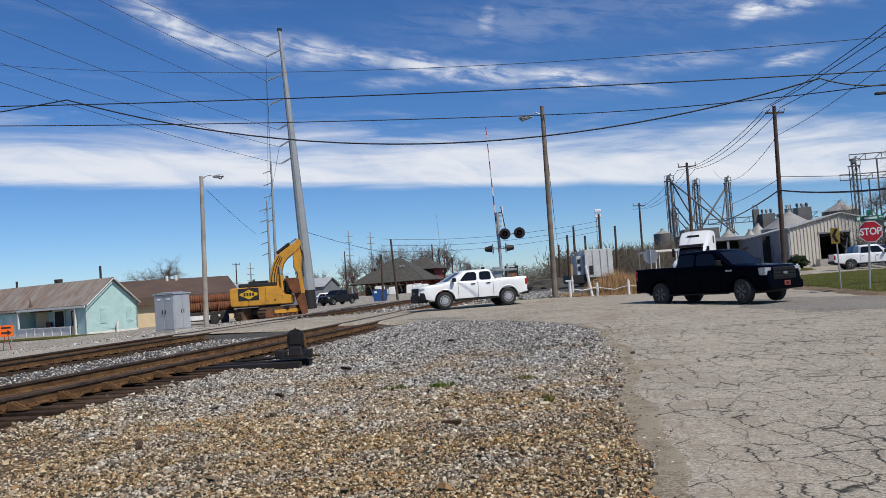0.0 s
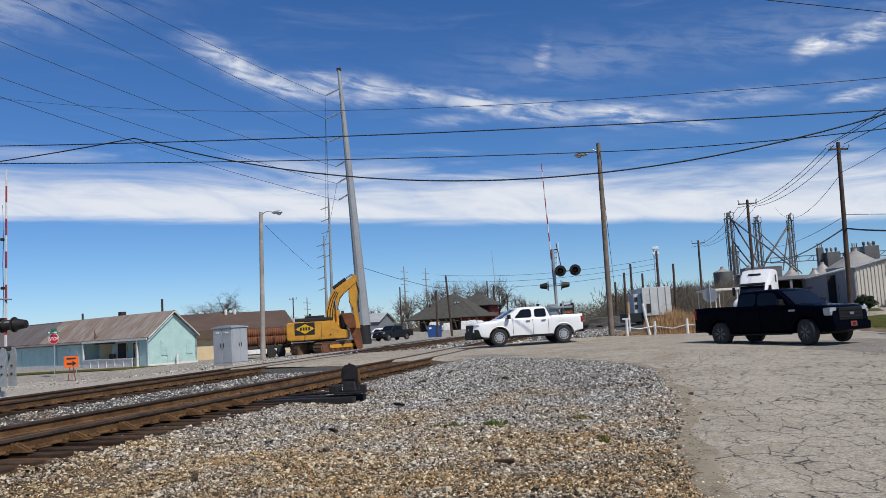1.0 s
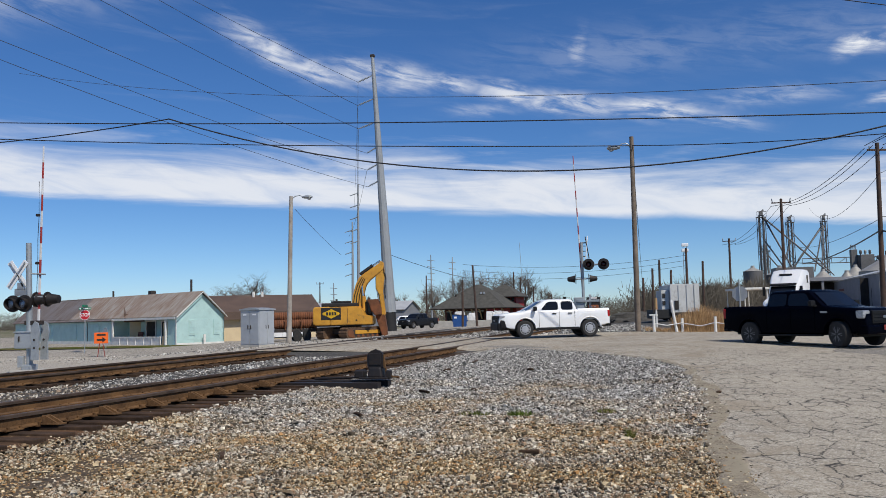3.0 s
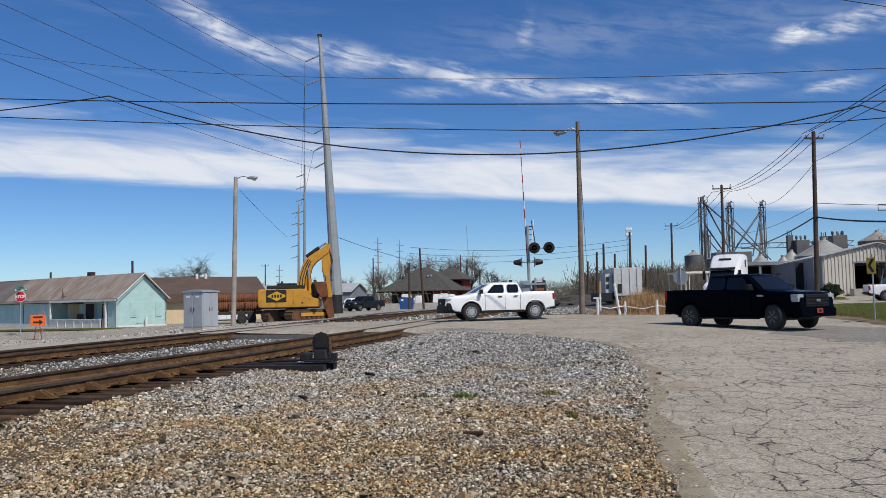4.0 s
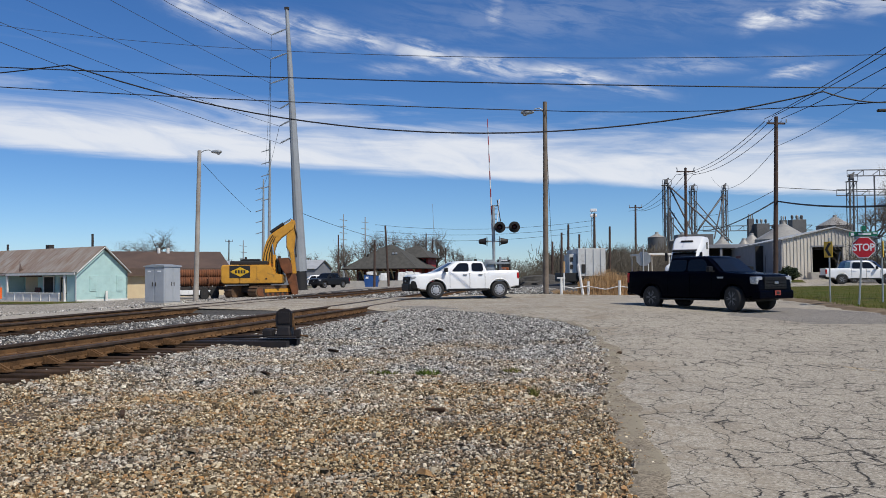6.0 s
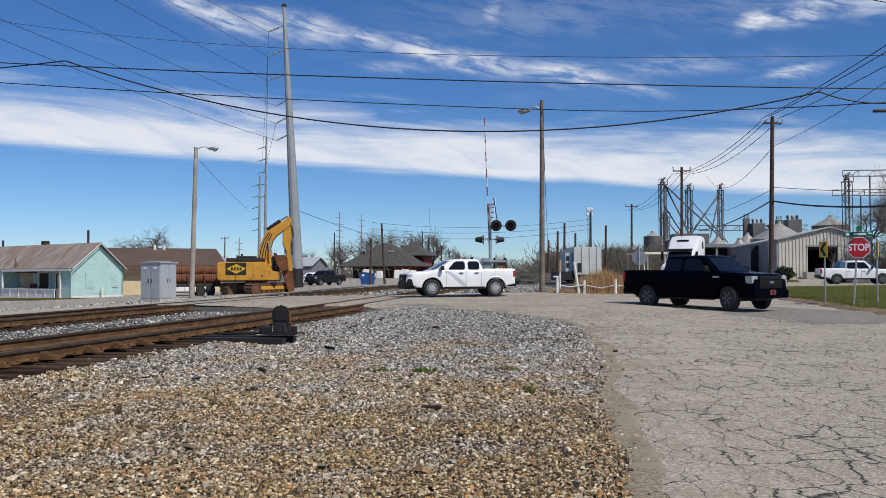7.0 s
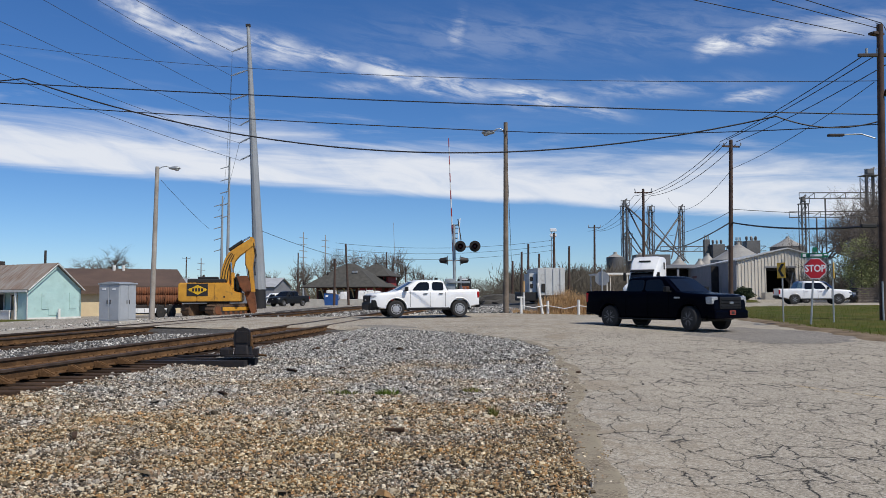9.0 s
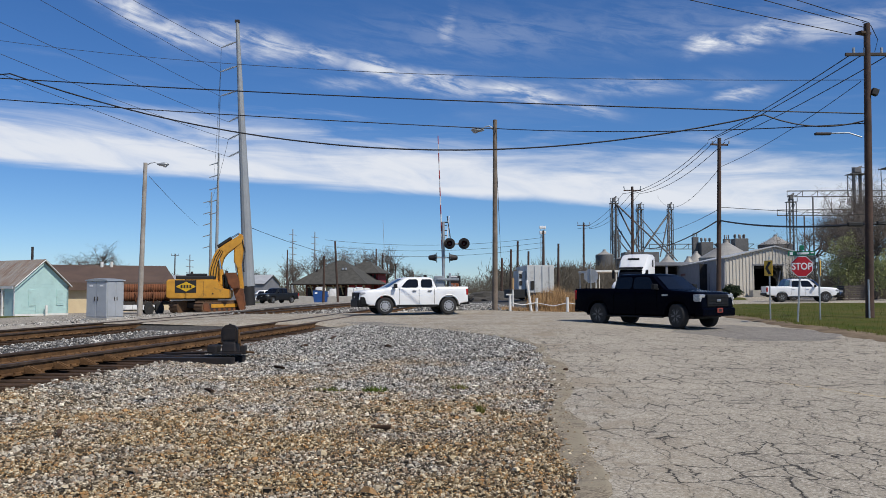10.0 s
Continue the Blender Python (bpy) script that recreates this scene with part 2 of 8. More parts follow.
        if yellow:
            along = q.m("SUBTRACT", s.outputs[0], q.m("MULTIPLY_ADD", s.outputs[1], -0.5, 12.6))
            line = q.m("MULTIPLY", q.ramp(q.m("ABSOLUTE", along), 0.05, 0.08, 1.0, 0.0), q.ramp(q.noise(pos, 5.0, 5.0, 0.7), 0.45, 0.62, 0.0, 0.45))
            line = q.m("MULTIPLY", line, q.ramp(s.outputs[1], 13.0, 15.0, 1.0, 0.0))
            c = q.mix(line, c, (0.62, 0.38, 0.06))
        c = q.mix(q.m("MULTIPLY", cracks, 0.97), c, (0.03, 0.027, 0.023))
        q.put(b["Base Color"], c)
        b["Roughness"].default_value = 0.88
        b["Specular IOR Level"].default_value = 0.25
        bump(q, b, q.m("SUBTRACT", q.m("ADD", q.m("MULTIPLY", grain, 0.25), q.m("MULTIPLY", tone, 0.3)), cracks), 0.7, 0.015)
    return material(name, build)


def corrugated(name, col, rust, period, axis, amount):
    """Sheet metal with rust running in streaks down the slope."""
    def build(q, b):
        pos = q.n("ShaderNodeTexCoord").outputs["Object"]
        stretch = (6.0, 0.7, 0.7) if axis == "x" else (0.7, 6.0, 0.7)
        streaks = q.noise(q.scaled(pos, *stretch), 0.9, 6.0, 0.7)
        patch = q.noise(pos, 0.5, 4.0, 0.6)
        f = q.m("MULTIPLY", q.ramp(q.m("ADD", streaks, q.m("MULTIPLY", patch, 0.6)), 0.62, 0.98), amount)
        q.put(b["Base Color"], q.mix(f, col, rust))
        q.put(b["Roughness"], q.m("MULTIPLY_ADD", f, 0.4, 0.45))
        b["Metallic"].default_value = 0.15
        bump(q, b, q.noise(pos, 30.0), 0.1, 0.01)
    return material(name, build)


M = {}
M["stone"] = stone_mat("ballast_stone", True)
M["ground"] = ground_mat()
M["road"] = asphalt_mat("bleached_asphalt", (0.405, 0.352, 0.265), 1.0, True)
M["street"] = asphalt_mat("dusty_street", (0.43, 0.38, 0.30), 0.35)
M["rail"] = surface("rusted_rail", (0.20, 0.108, 0.046), (0.075, 0.040, 0.019), 0.85, 0.1, 2.0, 40, 0.3, spec=0.2)
M["railhead"] = surface("worn_rail_head", (0.125, 0.085, 0.06), (0.05, 0.034, 0.025), 0.6, 0.3, 3.0, 60, 0.1, spec=0.3)
M["tie"] = surface("creosoted_wood", (0.07, 0.043, 0.027), (0.026, 0.018, 0.013), 0.9, 0, 4.0, 60, 0.5, dirt=(0.16, 0.09, 0.045), rand=0.3, spec=0.15)
M["ironblack"] = surface("black_iron", (0.018, 0.017, 0.017), (0.035, 0.026, 0.022), 0.55, 0.3, 6, 60, 0.2)
M["rubber"] = surface("tyre_rubber", (0.018, 0.018, 0.018), (0.03, 0.028, 0.026), 0.85, 0, 6, 80, 0.2)
M["alloy"] = surface("alloy_metal", (0.42, 0.42, 0.43), None, 0.35, 0.8, 6, 60, 0.05)
M["steelwheel"] = surface("silver_steel_wheel", (0.55, 0.55, 0.56), None, 0.4, 0.5, 6, 60, 0.05)
M["glass"] = surface("tinted_glass", (0.006, 0.007, 0.009), (0.009, 0.010, 0.012), 0.12, 0, 1, 10, 0.0, spec=0.35)
M["black_paint"] = surface("black_car_paint", (0.0014, 0.0017, 0.005), (0.0012, 0.0015, 0.004), 0.26, 0.0, 2, 30, 0.0, coat=0.0, spec=0.025)
M["white_paint"] = surface("white_car_paint", (0.80, 0.80, 0.79), (0.74, 0.74, 0.73), 0.35, 0, 2, 20, 0.0, coat=0.5)
M["grey_paint"] = surface("dark_grey_car_paint", (0.016, 0.018, 0.021), None, 0.35, 0.0, 2, 20, 0.0, coat=0.1, spec=0.2)
M["red_paint"] = surface("red_car_paint", (0.32, 0.015, 0.02), None, 0.35, 0, 2, 20, 0.0, coat=0.5)
M["blue_paint"] = surface("blue_car_paint", (0.02, 0.05, 0.14), None, 0.35, 0, 2, 20, 0.0, coat=0.5)
M["plastic"] = surface("black_plastic", (0.008, 0.008, 0.009), (0.014, 0.014, 0.014), 0.6, 0, 6, 60, 0.1, spec=0.2)
M["lamp"] = surface("clear_lamp", (0.55, 0.56, 0.58), (0.22, 0.23, 0.25), 0.15, 0.3, 20, 80, 0.0)
M["darklens"] = surface("dark_red_lens", (0.06, 0.008, 0.01), (0.03, 0.006, 0.008), 0.2, 0, 10, 40, 0.0)
M["redlamp"] = surface("red_lamp", (0.45, 0.01, 0.012), (0.3, 0.01, 0.01), 0.2, 0, 10, 40, 0.0)
M["amber"] = surface("orange_plate", (0.32, 0.05, 0.03), (0.2, 0.03, 0.02), 0.5, 0, 10, 40, 0.0)
M["gunmetal"] = surface("gunmetal_rim", (0.17, 0.17, 0.18), (0.12, 0.12, 0.13), 0.35, 0.6, 6, 60, 0.05)
M["chrome"] = surface("chrome", (0.65, 0.65, 0.66), None, 0.15, 1.0, 4, 40, 0.0)
M["wood_pole"] = surface("weathered_pole_wood", (0.235, 0.185, 0.14), (0.12, 0.092, 0.068), 0.9, 0, 1.5, 25, 0.5, dirt=(0.06, 0.045, 0.035), dirt_amount=0.6)
M["pale_pole"] = surface("silvered_pole_wood", (0.40, 0.36, 0.31), (0.25, 0.215, 0.18), 0.9, 0, 1.5, 25, 0.4)
M["oily"] = surface("oily_rusty_soil", (0.13, 0.07, 0.035), (0.055, 0.035, 0.022), 0.9, 0, 1.6, 22, 0.8, dirt=(0.03, 0.022, 0.018), dirt_amount=0.6, spec=0.15)
M["dark_pole"] = surface("dark_treated_wood", (0.095, 0.055, 0.04), (0.04, 0.027, 0.021), 0.9, 0, 1.5, 25, 0.5)
M["galv"] = surface("galvanised_steel", (0.42, 0.44, 0.45), (0.28, 0.30, 0.31), 0.5, 0.35, 1.2, 20, 0.1)
M["galv_pole"] = surface("grey_steel_pole", (0.34, 0.355, 0.36), (0.27, 0.28, 0.285), 0.55, 0.2, 0.4, 8, 0.05)
M["tar"] = surface("black_tar_coat", (0.014, 0.013, 0.013), None, 0.7, 0, 2, 20, 0.1)
M["wire"] = surface("black_cable", (0.012, 0.012, 0.014), None, 0.6, 0, 2, 20, 0.0)
M["wire_grey"] = surface("grey_conductor", (0.10, 0.11, 0.13), None, 0.5, 0.5, 2, 20, 0.0)
M["mint"] = surface("faded_mint_paint", (0.44, 0.62, 0.58), (0.37, 0.54, 0.51), 0.75, 0, 1.2, 18, 0.2, dirt=(0.28, 0.34, 0.29), dirt_amount=0.3)
M["white_trim"] = surface("chalky_white_paint", (0.74, 0.73, 0.69), (0.60, 0.58, 0.53), 0.7, 0, 3, 30, 0.15, dirt=(0.35, 0.30, 0.24))
M["rust_roof"] = corrugated("rusty_sheet_roof", (0.37, 0.325, 0.265), (0.20, 0.105, 0.06), 0.1, "x", 0.8)
M["rust_roof_y"] = corrugated("rusty_porch_roof", (0.20, 0.18, 0.16), (0.12, 0.06, 0.035), 0.1, "x", 0.6)
M["brown_roof"] = surface("brown_metal_roof", (0.115, 0.073, 0.052), (0.085, 0.055, 0.04), 0.8, 0.0, 0.6, 12, 0.05)
M["cream"] = surface("cream_siding", (0.62, 0.50, 0.31), (0.55, 0.43, 0.27), 0.75, 0, 1, 14, 0.1)
# near-black colour stands in for the shade inside openings
M["dark_in"] = surface("dark_interior", (0.02, 0.018, 0.016), (0.035, 0.03, 0.026), 0.9, 0, 3, 20, 0.1)
M["cabinet"] = surface("light_grey_cabinet_paint", (0.40, 0.42, 0.44), (0.34, 0.36, 0.38), 0.5, 0.1, 2, 30, 0.05, dirt=(0.28, 0.25, 0.2), dirt_amount=0.25)
M["yellow"] = surface("yellow_machine_paint", (0.64, 0.315, 0.03), (0.50, 0.235, 0.025), 0.55, 0, 1.5, 20, 0.1, dirt=(0.16, 0.09, 0.035), dirt_amount=0.65)
M["rustiron"] = surface("rusty_iron", (0.23, 0.085, 0.035), (0.11, 0.045, 0.022), 0.85, 0.2, 2.0, 26, 0.4)
M["trackiron"] = surface("muddy_track_steel", (0.20, 0.115, 0.06), (0.09, 0.055, 0.035), 0.75, 0.3, 3.0, 30, 0.4)
M["dark_steel"] = surface("dark_steel", (0.03, 0.028, 0.027), (0.06, 0.045, 0.036), 0.7, 0.3, 3, 30, 0.2)
M["metal_wall"] = surface("beige_sheet_wall", (0.62, 0.58, 0.50), (0.55, 0.51, 0.44), 0.55, 0.05, 0.8, 14, 0.05, dirt=(0.36, 0.31, 0.25), dirt_amount=0.25)
M["metal_roof"] = surface("pale_sheet_roof", (0.55, 0.55, 0.53), None, 0.5, 0.2, 0.8, 14, 0.05)
# darkened to carry the shade of the warehouse's near side wall
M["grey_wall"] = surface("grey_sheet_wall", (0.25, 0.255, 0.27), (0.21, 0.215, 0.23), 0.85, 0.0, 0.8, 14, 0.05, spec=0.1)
M["station_roof"] = surface("brown_grey_shingles", (0.085, 0.08, 0.066), (0.05, 0.047, 0.04), 0.9, 0, 1.5, 10, 0.4)
M["brick"] = surface("dark_red_brick", (0.17, 0.06, 0.045), (0.11, 0.045, 0.035), 0.85, 0, 2, 12, 0.3)
M["red_trim"] = surface("barn_red_paint", (0.36, 0.04, 0.035), (0.27, 0.03, 0.03), 0.7, 0, 2, 16, 0.1)
M["bag"] = surface("white_woven_bag", (0.78, 0.77, 0.74), (0.62, 0.61, 0.58), 0.85, 0, 2.5, 20, 0.3)
M["bluebin"] = surface("blue_dumpster_paint", (0.015, 0.08, 0.28), (0.012, 0.06, 0.2), 0.55, 0, 2, 20, 0.1)
M["concrete"] = surface("concrete", (0.46, 0.43, 0.38), (0.35, 0.33, 0.29), 0.85, 0, 1.5, 30, 0.2)
M["grain"] = surface("weathered_grain_steel", (0.17, 0.165, 0.16), (0.10, 0.097, 0.095), 0.6, 0.25, 0.3, 4, 0.1)
M["binroof"] = surface("bright_bin_roof", (0.42, 0.40, 0.35), (0.30, 0.28, 0.25), 0.5, 0.2, 0.4, 4, 0.1)
M["trailer"] = surface("white_trailer_sheet", (0.60, 0.60, 0.57), (0.50, 0.50, 0.48), 0.7, 0.0, 1, 10, 0.05, dirt=(0.24, 0.20, 0.15), dirt_amount=0.6)
M["sign_red"] = surface("red_sign_sheeting", (0.50, 0.012, 0.022), (0.44, 0.01, 0.02), 0.4, 0, 3, 30, 0.0)
M["sign_white"] = surface("white_sign_sheeting", (0.82, 0.82, 0.82), None, 0.4, 0, 3, 30, 0.0, spread=0.06)
M["sign_green"] = surface("green_sign_sheeting", (0.01, 0.20, 0.10), None, 0.4, 0, 3, 30, 0.0)
M["sign_yellow"] = surface("yellow_sign_sheeting", (0.72, 0.42, 0.015), None, 0.4, 0, 3, 30, 0.0)
M["sign_orange"] = surface("orange_sign_sheeting", (0.85, 0.14, 0.012), None, 0.45, 0, 3, 30, 0.0, spread=0.1)
M["black"] = surface("matt_black", (0.01, 0.01, 0.01), (0.015, 0.015, 0.015), 0.7, 0, 3, 30, 0.0)
M["signback"] = surface("bare_aluminium", (0.42, 0.43, 0.44), None, 0.45, 0.5, 3, 30, 0.0)
M["bark"] = surface("grey_bark", (0.12, 0.10, 0.085), (0.075, 0.062, 0.052), 0.9, 0, 3, 20, 0.3)
M["twig"] = surface("bare_twigs", (0.15, 0.122, 0.097), (0.10, 0.082, 0.066), 0.9, 0, 3, 20, 0.0)
M["wood_far"] = surface("leafless_far_wood", (0.115, 0.098, 0.076), (0.085, 0.075, 0.055), 0.95, 0, 0.08, 2, 0.0)
M["leaf"] = surface("young_leaves", (0.36, 0.37, 0.15), (0.22, 0.25, 0.08), 0.8, 0, 1.5, 20, 0.0)
M["hedge"] = surface("dark_hedge_leaves", (0.035, 0.055, 0.018), (0.02, 0.035, 0.012), 0.8, 0, 1.5, 20, 0.0)
M["grass"] = surface("spring_grass", (0.05, 0.073, 0.012), (0.11, 0.093, 0.028), 0.9, 0, 0.6, 8, 0.3, dirt=(0.20, 0.135, 0.07), dirt_amount=0.6, spec=0.05)
M["blade"] = surface("grass_blades", (0.075, 0.125, 0.02), (0.17, 0.15, 0.045), 0.85, 0, 0.6, 8, 0.0, spec=0.1)
M["reed"] = surface("dry_reed_straw", (0.52, 0.33, 0.16), (0.36, 0.22, 0.10), 0.9, 0, 2, 12, 0.0)
M["orange_paint"] = surface("orange_locomotive_paint", (0.30, 0.08, 0.02), None, 0.5, 0, 2, 12, 0.05)
M["blade_white"] = surface("faded_white_arm", (0.7, 0.68, 0.66), None, 0.5, 0, 2, 12, 0.05)


# ---- shape helpers ----
# near rail of each track: (y, x)
NEAR = [(-40, -13.6), (-10, -9.75), (5, -7.9), (12.5, -6.95), (22, -5.75), (31, -4.75), (45, -3.75), (62, -2.6), (96, -0.6), (140, 1.5), (186, 3.1), (300, 6.5), (600, 10)]
FARR = [(-40, -19.0), (-10, -15.6), (10, -13.3), (23, -12.0), (33, -11.15), (45, -10.2), (58, -9.2), (89, -6.9), (142, -2.6), (186, -0.6), (300, 3.0), (600, 6)]


def smooth(u):
    u = max(0.0, min(1.0, u))
    return u * u * (3 - 2 * u)


def gz(x, y):
    """Height of the ground: level by the camera, up to the crossing, down to the houses, up towards the mill."""
    lag = smooth((x - 2) / 8)
    z = 0.46 * smooth((y - 7) / (25 + 13 * lag))
    z += 0.40 * smooth((y - 42) / 50) * smooth((x - 2) / 8)
    z -= (0.25 * smooth((-12.5 - x) / 3) + 0.90 * smooth((-15.5 - x) / 18)) * smooth((y - 5) / 20) * (1 - 0.9 * smooth((y - 80) / 30))
    z += 0.36 * smooth((y - 57) / 9) * smooth((-23 - x) / 6) * (1 - smooth((y - 84) / 12))
    if x < -6:
        z -= 0.45 * smooth((y - 85) / 40) * smooth((-5 - x) / 6) * (1 - smooth((y - 220) / 60))
    z += 0.12 * smooth((y - 41) / 3) * (1 - smooth((y - 56) / 10)) * smooth((x + 2.5) / 2) * (1 - smooth((x - 3) / 2))
    if -24 < x < 8 and y < 220:
        n, f = spline(NEAR, y), spline(FARR, y)
        bed = smooth((n + 2.3 - x) / 1.7) * smooth((x - f + 4.2) / 1.8) * (1 - smooth((y - 30.4) / 1.0) * (1 - smooth((y - 44.2) / 1.2)))
        z += (0.232 - z) * bed
    return z


def boxed(bm, c, s, rot=None, bevel=0.0, taper=1.0):
    """A box with centre c and size s; taper narrows its top."""
    r = bmesh.ops.create_cube(bm, size=1.0)
    vs = r["verts"]
    for v in vs:
        k = taper if v.co.z > 0 else 1.0
        v.co = Vector((v.co.x * s[0] * k, v.co.y * s[1] * k, v.co.z * s[2]))
    if bevel:
        es = list({e for v in vs for e in v.link_edges})
        out = bmesh.ops.bevel(bm, geom=es, offset=bevel, segments=2, affect="EDGES", profile=0.6)
        vs = list({v for f in out["faces"] for v in f.verts} | {v for v in vs if v.is_valid})
    m = Matrix.Translation(c) @ (rot.to_4x4() if rot else Matrix())
    bmesh.ops.transform(bm, matrix=m, verts=vs)
    return vs


def rod(bm, p, q, r0, r1=None, seg=8, caps=True):
    """A round bar from p to q."""
    p, q = Vector(p), Vector(q)
    d = q - p
    r1 = r0 if r1 is None else r1
    m = Matrix.Translation((p + q) / 2) @ d.to_track_quat("Z", "Y").to_matrix().to_4x4()
    bmesh.ops.create_cone(bm, cap_ends=caps, segments=seg, radius1=r0, radius2=r1, depth=d.length, matrix=m)


def tube(bm, pts, r, seg=6):
    """A bent pipe through the points."""
    pts = [Vector(p) for p in pts]
    rings = []
    for i, p in enumerate(pts):
        d = (pts[min(i + 1, len(pts) - 1)] - pts[max(i - 1, 0)]).normalized()
        a = d.cross(Vector((0, 0, 1)))
        a = a.normalized() if a.length > 1e-3 else Vector((1, 0, 0))
        b = a.cross(d)
        rings.append([bm.verts.new(p + (a * math.cos(k) + b * math.sin(k)) * r) for k in (2 * math.pi * j / seg for j in range(seg))])
    for u, v in zip(rings, rings[1:]):
        for j in range(seg):
            bm.faces.new((u[j], u[(j + 1) % seg], v[(j + 1) % seg], v[j]))
    bm.faces.new(rings[0][::-1]), bm.faces.new(rings[-1])


def prism(bm, poly, y0, y1, axis="y"):
    """A polygon in the x-z plane (or y-z, or x-y), drawn out along the other axis."""
    def at(a, b, t):
        return {"y": (a, t, b), "x": (t, a, b), "z": (a, b, t)}[axis]
    a = [bm.verts.new(at(u, v, y0)) for u, v in poly]
    b = [bm.verts.new(at(u, v, y1)) for u, v in poly]
    n = len(poly)
    fs = [bm.faces.new(a), bm.faces.new(b[::-1])]
    for i in range(n):
        fs.append(bm.faces.new((a[i], b[i], b[(i + 1) % n], a[(i + 1) % n])))
    bmesh.ops.recalc_face_normals(bm, faces=fs)


def lathe(bm, prof, seg=24, axis="y", c=(0, 0, 0)):
    """A profile of (radius, along) turned about an axis through c."""
    rings = []
    for r, h in prof:
        ring = []
        for j in range(seg):
            a = 2 * math.pi * j / seg
            p = {"y": (r * math.cos(a), h, r * math.sin(a)), "z": (r * math.cos(a), r * math.sin(a), h), "x": (h, r * math.cos(a), r * math.sin(a))}[axis]
            ring.append(bm.verts.new(Vector(p) + Vector(c)))
        rings.append(ring)
    fs = []
    for u, v in zip(rings, rings[1:]):
        for j in range(seg):
            fs.append(bm.faces.new((u[j], u[(j + 1) % seg], v[(j + 1) % seg], v[j])))
    fs.append(bm.faces.new(rings[0])), fs.append(bm.faces.new(rings[-1]))
    bmesh.ops.recalc_face_normals(bm, faces=fs)


def mesh_of(name, bm, mat, shade=False):
    me = bpy.data.meshes.new(name)
    bm.to_mesh(me)
    bm.free()
    me.materials.append(M[mat])
    if shade:
        me.polygons.foreach_set("use_smooth", [True] * len(me.polygons))
        me.set_sharp_from_angle(angle=radians(35))
    return me


def part(name, bm, mat, parent, label="", shade=False):
    ob = new(name, mesh_of(name, bm, mat, shade))
    ob.parent = parent
    if label:
        ob["label"] = label
    return ob


def thing(name, m, label, category, group=""):
    ob = new(name)
    ob.empty_display_size = 0.3
    ob.matrix_world = m
    return tagged(ob, label, category, group)


def single(name, bm, mat, label, category, group="", kind="", m=None, shade=False):
    ob = new(name, mesh_of(name, bm, mat, shade))
    if m is not None:
        ob.matrix_world = m
    return tagged(ob, label, category, group, kind)


def B():
    return bmesh.new()


def pbox(name, c, s, mat, parent, bevel=0.0, rot=None, label="", taper=1.0):
    bm = B()
    boxed(bm, c, s, rot, bevel, taper)
    return part(name, bm, mat, parent, label)


def prod(name, p, q, r, mat, parent, r1=None, seg=10, label=""):
    bm = B()
    rod(bm, p, q, r, r1, seg)
    return part(name, bm, mat, parent, label, shade=True)


def quads(name, verts, faces, mat, parent=None, label="", thick=0.0):
    bm = B()
    vs = [bm.verts.new(v) for v in verts]
    for f in faces:
        bm.faces.new([vs[i] for i in f])
    bmesh.ops.recalc_face_normals(bm, faces=bm.faces)
    if thick:
        bmesh.ops.solidify(bm, geom=bm.faces[:], thickness=thick)
    return part(name, bm, mat, parent, label)


def turn(axis, deg):
    return Matrix.Rotation(radians(deg), 3, axis)


def spline(pts, y):
    """x at y along a smooth line through (y, x) points."""
    ys = [p[0] for p in pts]
    i = max(1, min(len(pts) - 2, next((k for k in range(len(ys)) if ys[k] > y), len(ys) - 1)))
    i = max(1, i)
    (y0, x0), (y1, x1) = pts[i - 1], pts[i]
    s0 = (x1 - pts[max(0, i - 2)][1]) / (y1 - pts[max(0, i - 2)][0])
    s1 = (pts[min(len(pts) - 1, i + 1)][1] - x0) / (pts[min(len(pts) - 1, i + 1)][0] - y0)
    h = y1 - y0
    u = (y - y0) / h
    if u > 1:
        return x1 + s1 * (y - y1)
    return (2 * u**3 - 3 * u**2 + 1) * x0 + (u**3 - 2 * u**2 + u) * h * s0 + (3 * u**2 - 2 * u**3) * x1 + (u**3 - u**2) * h * s1


def linear(pts, y):
    return float(np.interp(y, [p[0] for p in pts], [p[1] for p in pts]))


# ---- ground, roads, grass ----
def sheet(name, ys, left, right, cols, lift, mat, label, skirt=0.0, edge=0.0):
    """A strip of ground from row to row, draped on the land."""
    bm = B()
    rows = []
    for y in ys:
        a, b = left(y), right(y)
        a += edge * noise.noise((y * 1.1, 3.1, a * 0.3)) + edge * 0.5 * noise.noise((y * 4.0, 7.1, 0))
        b += edge * noise.noise((y * 1.1, 9.7, 0)) + edge * 0.5 * noise.noise((y * 4.0, 1.1, 0))
        row = []
        for i in range(cols + 1):
            u = i / cols
            x = a + (b - a) * u
            fade = min(1, min(i, cols - i) / 2) if skirt else 1
            row.append(bm.verts.new((x, y, gz(x, y) + lift * fade - (skirt if fade == 0 else 0))))
        rows.append(row)
    for r, s in zip(rows, rows[1:]):
        for i in range(cols):
            bm.faces.new((r[i], r[i + 1], s[i + 1], s[i]))
    return single(name, bm, mat, label, name.split("_")[0], kind="structure", shade=True)


def frange(a, b, s):
    return [a + s * i for i in range(int(round((b - a) / s)) + 1)]


